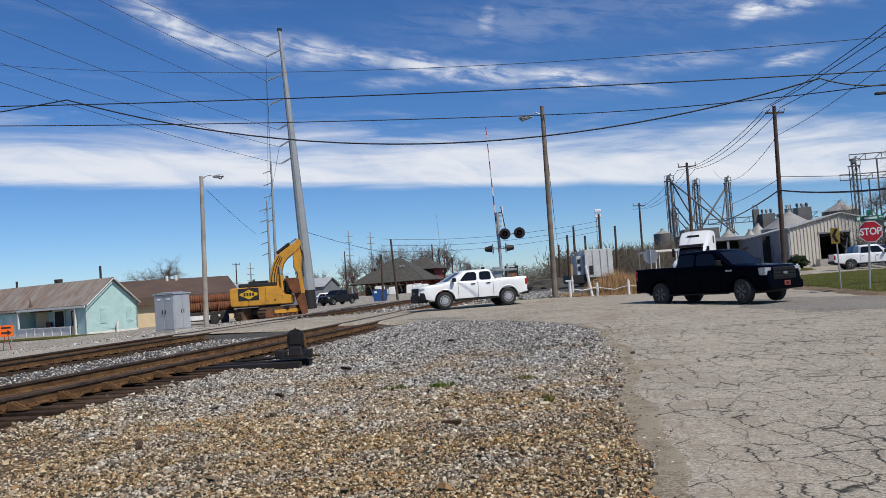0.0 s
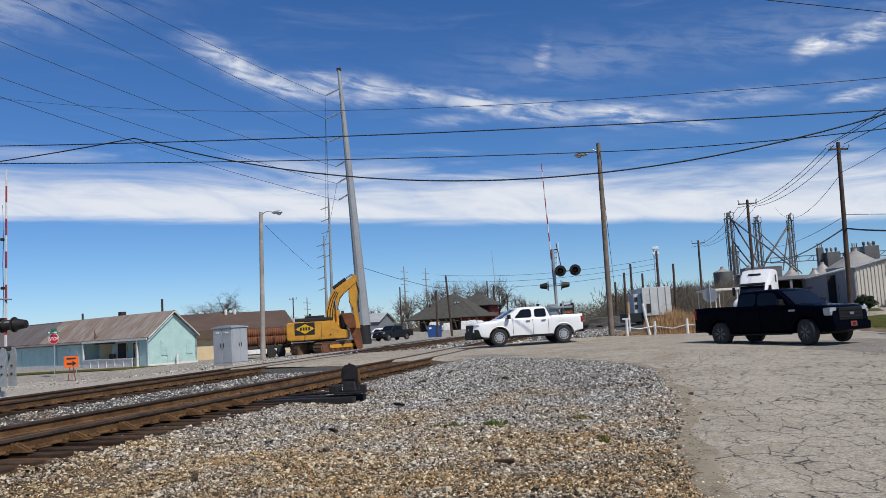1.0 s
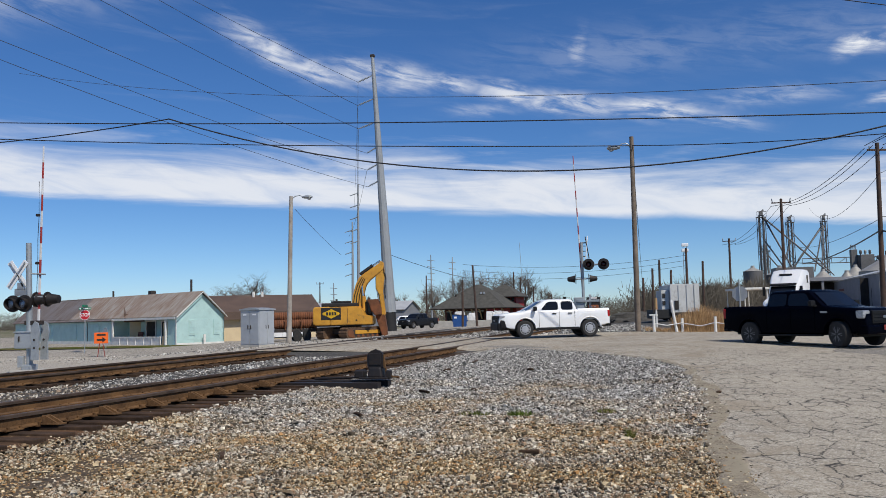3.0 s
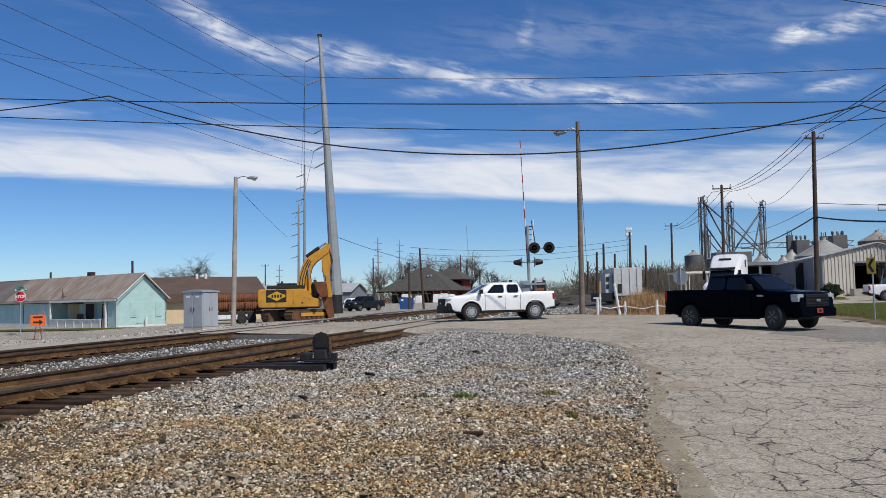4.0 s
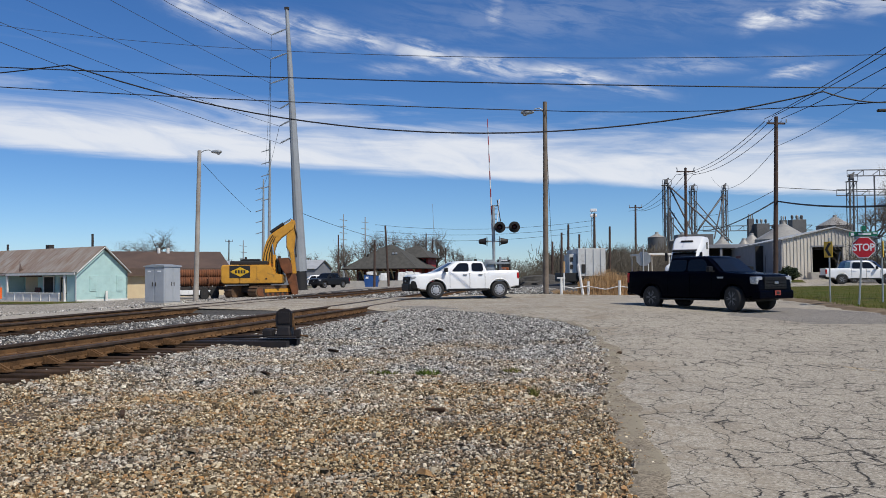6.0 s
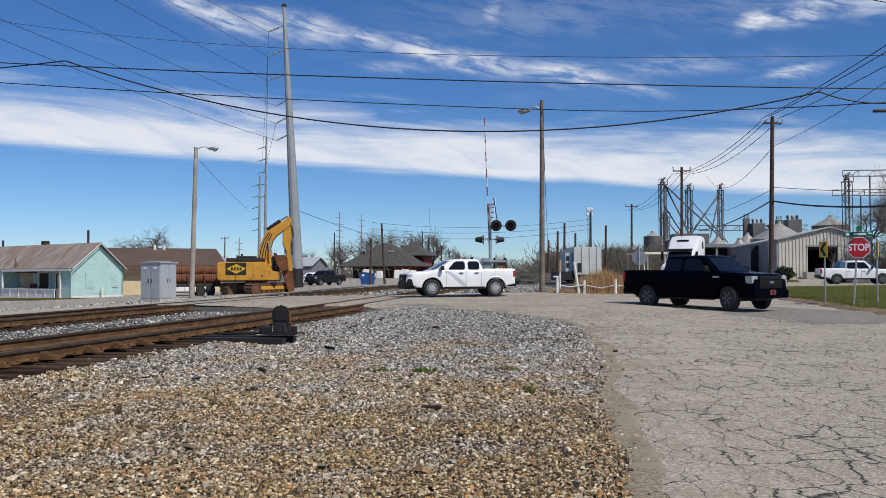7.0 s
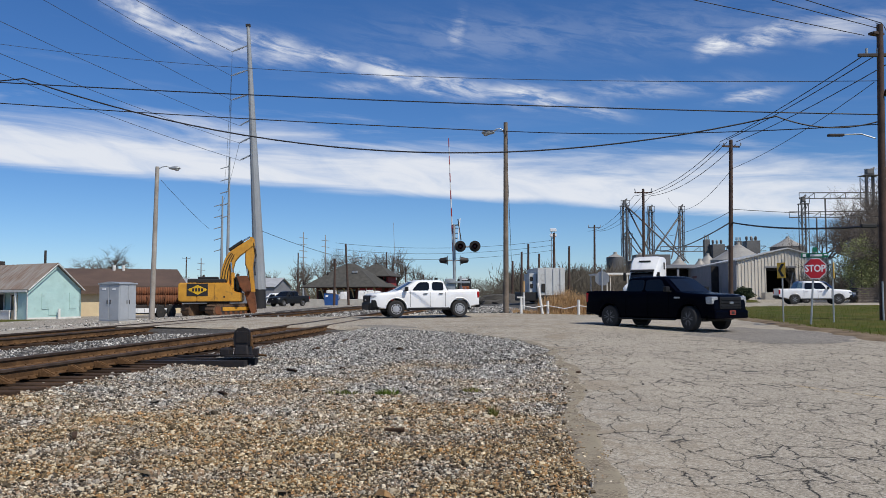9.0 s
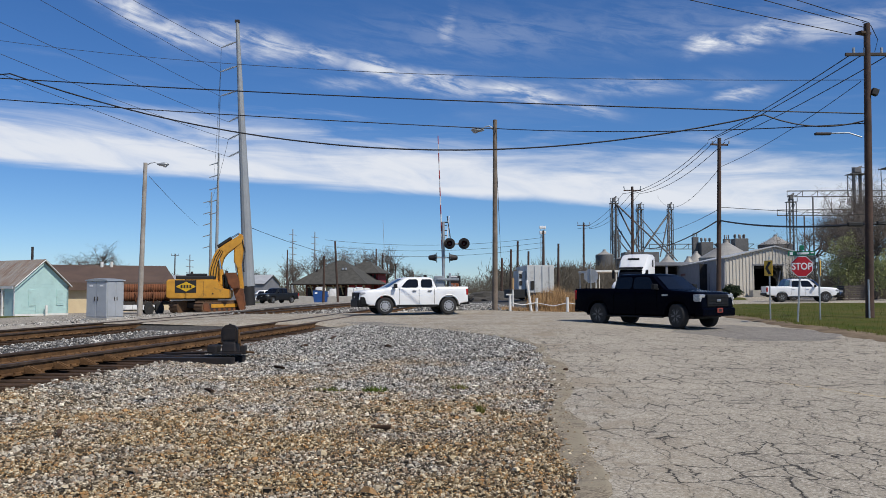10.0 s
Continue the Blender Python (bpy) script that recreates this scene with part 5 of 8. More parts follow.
    for i, wx in enumerate(spec["wheels"]):
        for side in (-1, 1):
            wheel(t, wx, side * (W / 2 - spec["tw"] / 2 - 0.005), r, spec["tw"], spec["rim"], spec["rim_style"], spec.get("steer", 0) if i == 1 else 0)
    for nm, cc, ss, mt in spec.get("extras", ()):
        pbox(nm, cc, ss, mt, t, min(ss) * 0.2)
    return t


def pickup(L, W, H, paint, rim, style, wheels, r, hood, bedtop, belt, cabx, **kw):
    x0, x1, t0, t1 = cabx
    spec = dict(L=L, W=W, wheels=wheels, r=r, sill=0.42, paint=paint, rim=rim, rim_style=style, tw=0.27,
                top=[(0, bedtop), (x0 - 0.03, bedtop), (x0 + 0.02, belt), (x1 - 0.1, belt + 0.02), (x1 + 0.15, hood), (L - 0.45, hood - 0.05), (L - 0.16, hood - 0.09), (L - 0.04, hood - 0.17), (L, hood - 0.5)],
                bed=(0.10, x0 - 0.06), cab=dict(x0=x0, x1=x1, t0=t0, t1=t1, w=W / 2 - 0.05, tw=W / 2 - 0.20, z=belt - 0.03, h=H),
                windows=[(0.055, 0.36, 0.075, 0.455), (0.395, 0.80, 0.495, 0.86)], seams=[(x0 + 0.08, 0.55, belt - 0.02), (x0 + 1.12, 0.5, belt - 0.02), (x0 + 2.1, 0.55, belt - 0.02)],
                handles=[(x0 + 0.30, belt - 0.14), (x0 + 1.32, belt - 0.14)], light_z=hood - 0.27, tail_z=bedtop - 0.25, bumper_z=0.58, grille_z=hood - 0.36, grille_h=0.36)
    spec.update(kw)
    return spec


BLACK = pickup(5.9, 2.02, 1.95, "black_paint", "gunmetal", "spokes", (1.22, 4.90), 0.435, 1.34, 1.42, 1.38, (1.95, 4.5, 2.02, 3.75), flare="black_paint", seam_mat="black_paint", bumper="black_paint", plate="amber", steer=-14, mirror="plastic", arch=1.2,
               light_h=0.26, grille_h=0.42, extras=[("fog_lamp", (5.92, 0.72, 0.62), (0.05, 0.16, 0.08), "lamp"), ("fog_lamp", (5.92, -0.72, 0.62), (0.05, 0.16, 0.08), "lamp"), ("fender_badge", (4.42, 1.012, 1.17), (0.26, 0.012, 0.06), "alloy"), ("fender_badge", (4.42, -1.012, 1.17), (0.26, 0.012, 0.06), "alloy"), ("hitch", (-0.15, 0, 0.5), (0.3, 0.1, 0.1), "ironblack")])
bt_black = vehicle("pickup_truck", pose(5.8, 32.5, gz(7.5, 30.2) - 0.02, 0, 0, -53), BLACK, "glossy black crew-cab pickup truck with tinted windows", "pickup truck")
bt_black.scale = (0.96, 0.96, 0.96)
WHITE = pickup(5.4, 1.92, 1.80, "white_paint", "steelwheel", "holes", (0.98, 4.14), 0.41, 1.22, 1.33, 1.28, (1.55, 4.1, 1.76, 3.12), bars="plastic", arch=1.24, flare="white_paint", handle_mat="plastic",
               light_z=1.02, light_h=0.10, grille_z=0.84, grille_h=0.46, bumper_h=0.36, tail_h=0.3, bumper_z=0.55, windows=[(0.09, 0.325, 0.06, 0.40), (0.385, 0.735, 0.50, 0.80)],
               seams=[(1.72, 0.5, 1.26), (2.48, 0.5, 1.26), (3.46, 0.5, 1.26)], handles=[(1.95, 1.13), (2.72, 1.13)],
               extras=[("fascia_corner", (5.06, 0.80, 0.66), (0.56, 0.27, 0.40), "plastic"), ("fascia_corner", (5.06, -0.80, 0.66), (0.56, 0.27, 0.40), "plastic"), ("fascia", (5.29, 0, 0.82), (0.26, 1.60, 0.50), "plastic"),
                       ("rocker", (2.6, 0.90, 0.43), (2.2, 0.10, 0.10), "plastic"), ("rocker", (2.6, -0.90, 0.43), (2.2, 0.10, 0.10), "plastic"), ("antenna", (2.0, 0.3, 1.86), (0.16, 0.03, 0.10), "plastic")])
vehicle("pickup_truck", pose(0.95, 41.7, gz(-1.5, 41.0) + 0.03, 0, 0, 197), WHITE, "white crew-cab pickup truck with black front and steel wheels", "pickup truck")
SILVER = pickup(5.4, 1.9, 1.8, "white_paint", "alloy", "spokes", (1.15, 4.38), 0.38, 1.16, 1.22, 1.16, (1.75, 4.0, 1.85, 3.2), flare="white_paint", bars="chrome", light_h=0.14)
vehicle("pickup_truck", pose(25.5, 66.3, gz(28, 66) + 0.02, 0, 0, -8), SILVER, "pale silver crew-cab pickup truck parked by the warehouse", "pickup truck")
GREY = pickup(5.6, 1.98, 1.9, "grey_paint", "alloy", "spokes", (1.2, 4.6), 0.4, 1.24, 1.3, 1.26, (1.85, 4.2, 1.95, 3.5))
vehicle("pickup_truck", pose(-19.3, 107.3, gz(-20, 105), 0, 0, 238), GREY, "nearly black pickup truck parked near the depot", "pickup truck")
RED = pickup(5.9, 2.1, 1.95, "red_paint", "alloy", "spokes", (1.3, 4.9), 0.42, 1.3, 1.38, 1.32, (2.4, 4.5, 2.5, 3.8), rear_bumper="chrome", tail_h=0.3)
vehicle("pickup_truck", pose(20.5, 78.0, gz(20, 79), 0, 0, 112), RED, "red pickup truck with work racks, seen from behind", "pickup truck")


def suv(paint, L=4.6, W=1.85, H=1.7):
    return dict(L=L, W=W, wheels=(0.95, 3.65), r=0.36, sill=0.36, paint=paint, rim="alloy", rim_style="spokes", tw=0.24, flare=paint,
                top=[(0, 0.85), (0.06, 1.02), (0.3, 1.05), (3.2, 1.04), (3.5, 1.06), (4.2, 0.98), (L - 0.1, 0.84), (L, 0.66)],
                cab=dict(x0=0.08, x1=3.45, t0=0.45, t1=2.55, w=W / 2 - 0.05, tw=W / 2 - 0.20, z=1.01, h=H),
                windows=[(0.10, 0.28, 0.10, 0.30), (0.31, 0.54, 0.33, 0.62), (0.57, 0.86, 0.66, 0.93)], seams=[(1.25, 0.5, 1.0), (2.25, 0.45, 1.0), (3.2, 0.5, 1.0)],
                handles=[(1.45, 0.92), (2.45, 0.92)], light_z=0.78, light_h=0.15, tail_z=0.95, tail_h=0.25, bumper_z=0.50, grille_z=0.70, grille_h=0.2)


vehicle("suv", pose(-23.4, 69.0, gz(-29, 70), 0, 0, 207), suv("white_paint", 4.9, 1.95, 1.8), "white sport utility car beside the mint house", "car")
vehicle("suv", pose(-21.6, 109.5, gz(-23, 108), 0, 0, 200), suv("white_paint"), "white sport utility car parked near the depot", "car")
vehicle("suv", pose(28.4, 70.6, gz(31, 70), 0, 0, -6), suv("blue_paint", 4.9, 1.95, 1.85), "dark blue van-like car parked by the warehouse", "car")
VAN = dict(L=5.7, W=2.0, wheels=(1.2, 4.6), r=0.37, sill=0.42, paint="white_paint", rim="steelwheel", rim_style="holes", tw=0.24, flare="white_paint",
           top=[(0, 1.25), (4.3, 1.25), (4.75, 1.24), (5.3, 1.08), (5.62, 0.95), (5.7, 0.75)], cab=dict(x0=0.02, x1=5.0, t0=0.12, t1=3.95, w=0.96, tw=0.84, z=1.22, h=2.05),
           windows=[(0.80, 0.93, 0.84, 0.98), (0.06, 0.14, 0.06, 0.145), (0.2, 0.3, 0.2, 0.3)], seams=[(3.9, 0.5, 1.22), (2.6, 0.5, 1.22)], handles=[(4.0, 1.1)], light_z=0.92, tail_z=1.2, bumper_z=0.55, grille_z=0.85, grille_h=0.25)
vehicle("van", pose(23.2, 95.4, gz(25, 95), 0, 0, -8), VAN, "white cargo van parked beside the warehouse", "van")


def semi(m):
    """A conventional road tractor with a tall sleeper; x runs forward."""
    t = thing("semi_truck", m, "white road tractor with a tall rounded sleeper cab", "truck", "vehicles")

    def shape(pts, w, taper):
        rings = []
        for x, z0, z1, k in pts:
            h = w * k
            rings.append([(x, -h, z0), (x, -h, z1 - 0.28), (x, -h * taper, z1 - 0.06), (x, -h * 0.6, z1), (x, h * 0.6, z1), (x, h * taper, z1 - 0.06), (x, h, z1 - 0.28), (x, h, z0)])
        bm = B()
        loft(bm, rings)
        return bm
    part("sleeper", shape([(0, 1.1, 4.02, 0.99), (0.1, 1.1, 4.1, 1), (1.0, 1.1, 4.12, 1), (1.7, 1.1, 4.05, 1), (2.2, 1.1, 3.75, 0.99), (2.7, 1.1, 3.2, 0.95), (3.05, 1.1, 2.82, 0.9)], 1.22, 0.9), "white_paint", t, "tall white sleeper with sloping roof", True)
    part("cab", shape([(1.6, 0.9, 2.95, 0.98), (2.9, 0.9, 2.9, 0.95), (3.15, 0.9, 2.75, 0.92), (3.75, 0.9, 1.95, 0.9)], 1.2, 0.9), "white_paint", t, "white driver's cab", True)
    part("hood", shape([(3.5, 0.85, 1.98, 0.9), (4.6, 0.8, 1.85, 0.88), (5.4, 0.75, 1.68, 0.84), (5.75, 0.7, 1.45, 0.76), (5.85, 0.7, 1.2, 0.7)], 1.2, 0.85), "white_paint", t, "white sloping hood", True)
    quads("windscreen", [(3.74, -0.98, 2.0), (3.80, 0, 2.0), (3.74, 0.98, 2.0), (3.16, 0.95, 2.72), (3.22, 0, 2.72), (3.16, -0.95, 2.72)], [(0, 1, 4, 5), (1, 2, 3, 4)], "glass", t, "dark split windscreen", 0.012)
    for s in (-1, 1):
        quads("side_window", [(2.2, s * 1.185, 1.95), (3.3, s * 1.13, 1.95), (2.95, s * 1.12, 2.6), (2.2, s * 1.175, 2.6)], [(0, 1, 2, 3)], "glass", t, "dark side window", 0.012)
        for x, z in ((0.75, 2.1), (0.75, 3.3)):
            pbox("sleeper_window", (x, s * 1.225, z), (0.42, 0.03, 0.6), "glass", t, 0.012)
        pbox("headlight", (5.6, s * 0.78, 1.15), (0.35, 0.3, 0.28), "lamp", t, 0.06)
        pbox("mirror", (3.5, s * 1.42, 2.35), (0.12, 0.22, 0.7), "plastic", t, 0.04)
        pbox("fuel_tank", (1.4, s * 1.0, 0.75), (1.6, 0.5, 0.5), "chrome", t, 0.15)
        pbox("side_skirt", (1.6, s * 1.14, 0.85), (3.0, 0.05, 0.7), "white_paint", t, 0.02)
    pbox("roof_opening", (2.32, 0, 3.62), (0.12, 1.0, 0.24), "black", t, 0.05, turn("Y", 35), "dark slot window in the roof")
    pbox("sun_visor", (3.25, 0, 2.86), (0.35, 2.0, 0.08), "plastic", t, 0.03, turn("Y", 25))
    pbox("front_bumper", (5.78, 0, 0.62), (0.4, 2.3, 0.45), "white_paint", t, 0.12)
    pbox("grille", (5.83, 0, 1.15), (0.12, 1.0, 0.75), "chrome", t, 0.04)
    pbox("frame", (-0.6, 0, 0.85), (6.5, 0.9, 0.3), "dark_steel", t, 0.03)
    for x in (4.75, 0.0, -1.35):
        for s in (-1, 1):
            wheel(t, x, s * (1.08 if x > 4 else 0.95), 0.52, 0.3 if x > 4 else 0.55, "steelwheel", "holes")
    return t


sm = semi(pose(16.4, 69.0, gz(16, 67), 0, 0, -118))
sm.scale = (0.95, 0.95, 0.95)


# ---- excavator ----
def excavator(m):
    t = thing("excavator", m, "big yellow crawler excavator with a bent boom", "excavator", "vehicles")
    under = pbox("undercarriage", (0, 0, 0.55), (2.4, 2.0, 0.4), "dark_steel", t, 0.05)
    under.matrix_basis = pose(0.4, 0, 0, 0, 0, 53)
    for s in (-1, 1):
        y = s * 1.2
        outline = [(-2.15, 0.42), (-2.08, 0.18), (-1.85, 0.03), (1.85, 0.03), (2.08, 0.18), (2.15, 0.45), (2.06, 0.68), (1.8, 0.82), (-1.8, 0.82), (-2.06, 0.66)]
        bm = B()
        prism(bm, outline, y - 0.36, y + 0.36)
        trk = part("crawler_track", bm, "trackiron", t, "muddy steel crawler track")
        trk.matrix_basis = pose(0.4, 0, 0, 0, 0, 53)
        bm = B()
        prism(bm, [(x * 0.88, 0.42 + (z - 0.42) * 0.62) for x, z in outline], y + s * 0.362, y + s * 0.37)
        part("track_frame", bm, "dark_steel", trk)
        for i in range(7):
            bm = B()
            lathe(bm, [(0.14, y + s * 0.36), (0.14, y + s * 0.41), (0.02, y + s * 0.42)], 12, "y", (-1.5 + 0.5 * i, 0, 0.2))
            part("roller", bm, "rustiron", trk)
        for i in range(2):
            bm = B()
            lathe(bm, [(0.30, y + s * 0.36), (0.30, y + s * 0.40), (0.1, y + s * 0.44)], 16, "y", (-1.75 + 3.5 * i, 0, 0.43))
            part("sprocket", bm, "rustiron", trk)
        for x0, n, z in ((-1.85, 18, 0.02), (-1.8, 17, 0.84)):
            for i in range(n):
                pbox("track_shoe", (x0 + i * 0.215, y, z), (0.15, 0.78, 0.05), "trackiron", trk)
        for e in (-1, 1):
            for i in range(4):
                a = radians(-55 + 36 * i)
                pbox("track_shoe", (e * (1.80 + 0.38 * math.cos(a)), y, 0.43 + 0.40 * math.sin(a)), (0.05, 0.78, 0.15), "trackiron", trk, 0, turn("Y", -e * math.degrees(a)))
        pbox("track_guard", (0, y + s * 0.38, 0.5), (2.6, 0.06, 0.26), "yellow", trk, 0.02, label="rust-stained orange side guard")
    bm = B()
    lathe(bm, [(0.8, 0.75), (0.8, 1.06)], 24, "z", (0.3, 0, 0))
    part("slew_ring", bm, "dark_steel", t)
    # upper structure: x forward, the heavy counterweight at the back
    bm = B()
    prism(bm, [(-2.28, 1.12), (-2.1, 1.02), (-1.0, 1.02), (-1.0, 2.36), (-2.15, 2.36), (-2.28, 2.22)], -1.4, 1.4)
    bmesh.ops.bevel(bm, geom=bm.edges[:], offset=0.09, segments=3, affect="EDGES", profile=0.6)
    part("counterweight", bm, "yellow", t, "rounded yellow counterweight", True)
    bm = B()
    prism(bm, [(-1.0, 1.02), (2.0, 1.02), (2.02, 1.62), (1.5, 1.72), (1.28, 2.22), (0.95, 2.36), (-1.0, 2.34)], -1.4, 1.4)
    bmesh.ops.bevel(bm, geom=bm.edges[:], offset=0.05, segments=2, affect="EDGES")
    part("engine_body", bm, "yellow", t, "yellow engine housing")
    pbox("lower_sill", (-0.1, 0, 1.0), (4.0, 2.5, 0.12), "dark_steel", t, 0.02)
    pbox("engine_hood", (-0.4, 0, 2.48), (2.6, 2.2, 0.30), "black", t, 0.08, label="black engine hood")
    pbox("deck_rail", (-0.3, -0.7, 2.70), (1.4, 0.5, 0.16), "black", t, 0.05)
    for x in (0.95, 1.3, 1.6):
        prod("hand_rail", (x, -1.3, 1.75), (x, -1.3, 2.55), 0.025, "black", t, None, 6)
    prod("exhaust", (-0.8, 0.4, 2.5), (-0.8, 0.4, 2.95), 0.08, "dark_steel", t)
    for s in (-1, 1):
        pbox("side_panel", (-0.95, s * 1.408, 1.86), (1.45, 0.03, 0.88), "black", t, 0.01, label="black side panel behind the maker's name")
        bm = B()
        prism(bm, [(-1.62, 1.86), (-0.92, 2.20), (-0.25, 1.86), (-0.92, 1.50)], s * 1.420, s * 1.434)
        lz = part("name_plate", bm, "sign_yellow", t, "yellow diamond logo plate")
        for k in range(6):
            pbox("name_bar", (-1.42 + 0.2 * k, s * 1.44, 1.86), (0.13, 0.015, 0.22), "black" if 0 < k < 5 else "sign_yellow", lz)
        pbox("panel_vent", (0.9, s * 1.405, 1.35), (0.10, 0.02, 0.10), "black", t)
        pbox("panel_seam", (0.25, s * 1.403, 1.7), (0.02, 0.012, 1.1), "dark_steel", t)
    cabp = pbox("operator_cab", (1.25, 0.85, 2.05), (1.2, 1.0, 1.55), "black", t, 0.12, label="operator's cab with dark glass")
    pbox("cab_glass", (1.3, 0.33, 2.25), (0.9, 0.03, 0.9), "glass", cabp)

    def limb(name, pts, w, mat, label):
        bm = B()
        prism(bm, pts, -w, w)
        bmesh.ops.bevel(bm, geom=bm.edges[:], offset=0.035, segments=2, affect="EDGES")
        return part(name, bm, mat, t, label)
    boom = limb("boom", [(0.40, 2.2), (0.52, 3.2), (0.76, 4.05), (1.02, 4.52), (1.40, 4.80), (2.55, 5.56), (2.86, 5.46), (2.80, 5.05), (2.45, 4.76), (1.80, 4.28), (1.5, 3.9), (1.25, 3.0), (1.22, 2.2)], 0.30, "yellow", "bent yellow boom")
    for y in (-0.42, 0.42):
        prod("boom_cylinder", (1.35, y, 2.0), (1.30, y, 3.1), 0.10, "yellow", boom)
        prod("cylinder_rod", (1.30, y, 3.1), (1.22, y, 3.85), 0.055, "chrome", boom)
    for y in (-0.33, 0.33):
        for k in range(3):
            bm = B()
            tube(bm, [(0.55 + 0.2 * k, y, 2.4), (0.66 + 0.18 * k, y, 3.2), (0.92 + 0.16 * k, y, 4.0 - 0.03 * k), (1.25 + 0.1 * k, y, 4.52 - 0.06 * k)], 0.03)
            part("hydraulic_hose", bm, "black", boom)
    prod("stick_cylinder", (1.05, 0, 4.72), (2.0, 0, 5.38), 0.13, "black", boom)
    prod("cylinder_rod", (2.0, 0, 5.38), (2.55, 0, 5.72), 0.06, "chrome", boom)
    stick = limb("stick", [(2.55, 5.72), (2.82, 5.60), (2.88, 4.6), (2.74, 3.4), (2.92, 1.7), (2.64, 1.6), (2.45, 3.2), (2.22, 3.7), (2.22, 4.5), (2.42, 5.1)], 0.24, "yellow", "yellow stick hanging down")
    prod("bucket_cylinder", (2.30, 0, 4.5), (2.30, 0, 3.6), 0.12, "black", stick)
    prod("cylinder_rod", (2.30, 0, 3.6), (2.42, 0, 2.8), 0.07, "chrome", stick)
    for y in (-0.27, 0.27):
        bm = B()
        tube(bm, [(2.78, y, 5.3), (2.95, y, 4.4), (2.86, y, 3.6), (2.9, y, 2.9)], 0.03)
        part("hydraulic_hose", bm, "black", stick)
    bm = B()
    prism(bm, [(1.62, 2.84), (2.36, 2.86), (2.62, 2.3), (2.64, 1.7), (2.15, 1.66), (1.85, 2.1)], -0.62, 0.62)
    bmesh.ops.bevel(bm, geom=bm.edges[:], offset=0.05, segments=2, affect="EDGES")
    bucket = part("bucket", bm, "rustiron", t, "rusty digging bucket")
    for k in range(5):
        pbox("tooth", (1.68, -0.5 + 0.25 * k, 2.9), (0.10, 0.09, 0.22), "dark_steel", bucket, 0.02)
    bm = B()
    prism(bm, [(2.15, 1.72), (2.86, 1.72), (3.02, 0.6), (2.95, 0.12), (2.65, 0.12), (2.35, 1.0)], -0.35, 0.35)
    bmesh.ops.bevel(bm, geom=bm.edges[:], offset=0.05, segments=2, affect="EDGES")
    part("bucket_linkage", bm, "rustiron", t, "rusty link plates below the stick")
    return t


excavator(pose(-17.3, 60.0, gz(-17.0, 60.0) - 0.06, 0, 0, 8))


# ---- locomotive ----
lo = thing("locomotive", pose(3.15 - 0.75, 186, RAIL_Z - 0.1, 0, 0, -2), "dark diesel locomotive with an orange nose, far down the track", "locomotive")
pbox("frame", (0, 8, 1.1), (2.9, 18, 0.5), "black", lo, 0.05)
bm = B()
boxed(bm, (0, 10, 2.6), (2.0, 13, 2.6), None, 0.1)
part("hood", bm, "black", lo)
bm = B()
boxed(bm, (0, 2.2, 3.1), (3.0, 2.4, 3.2), None, 0.15)
part("cab", bm, "black", lo, "black cab")
bm = B()
boxed(bm, (0, 0.2, 2.1), (2.2, 1.9, 1.7), None, 0.15)
part("nose", bm, "orange_paint", lo, "orange short nose")
for s in (-1, 1):
    pbox("windscreen", (s * 0.7, 0.98, 3.9), (0.8, 0.04, 0.7), "glass", lo)
    prod("headlight", (s * 0.35, -0.78, 2.55), (s * 0.35, -0.82, 2.55), 0.16, "lamp", lo)
    prod("ditch_light", (s * 1.0, -1.15, 1.2), (s * 1.0, -1.2, 1.2), 0.14, "lamp", lo)
pbox("number_bar", (0, 0.96, 4.5), (1.6, 0.05, 0.3), "sign_white", lo)
bm = B()
prism(bm, [(-1.3, 0.2), (1.3, 0.2), (1.3, 0.9), (-1.3, 0.9)], -1.2, -1.05)
part("plow", bm, "black", lo)
for y in (1.0, 3.0, 13, 15):
    pbox("wheelset", (0, y, 0.5), (1.8, 1.0, 1.0), "dark_steel", lo, 0.2)


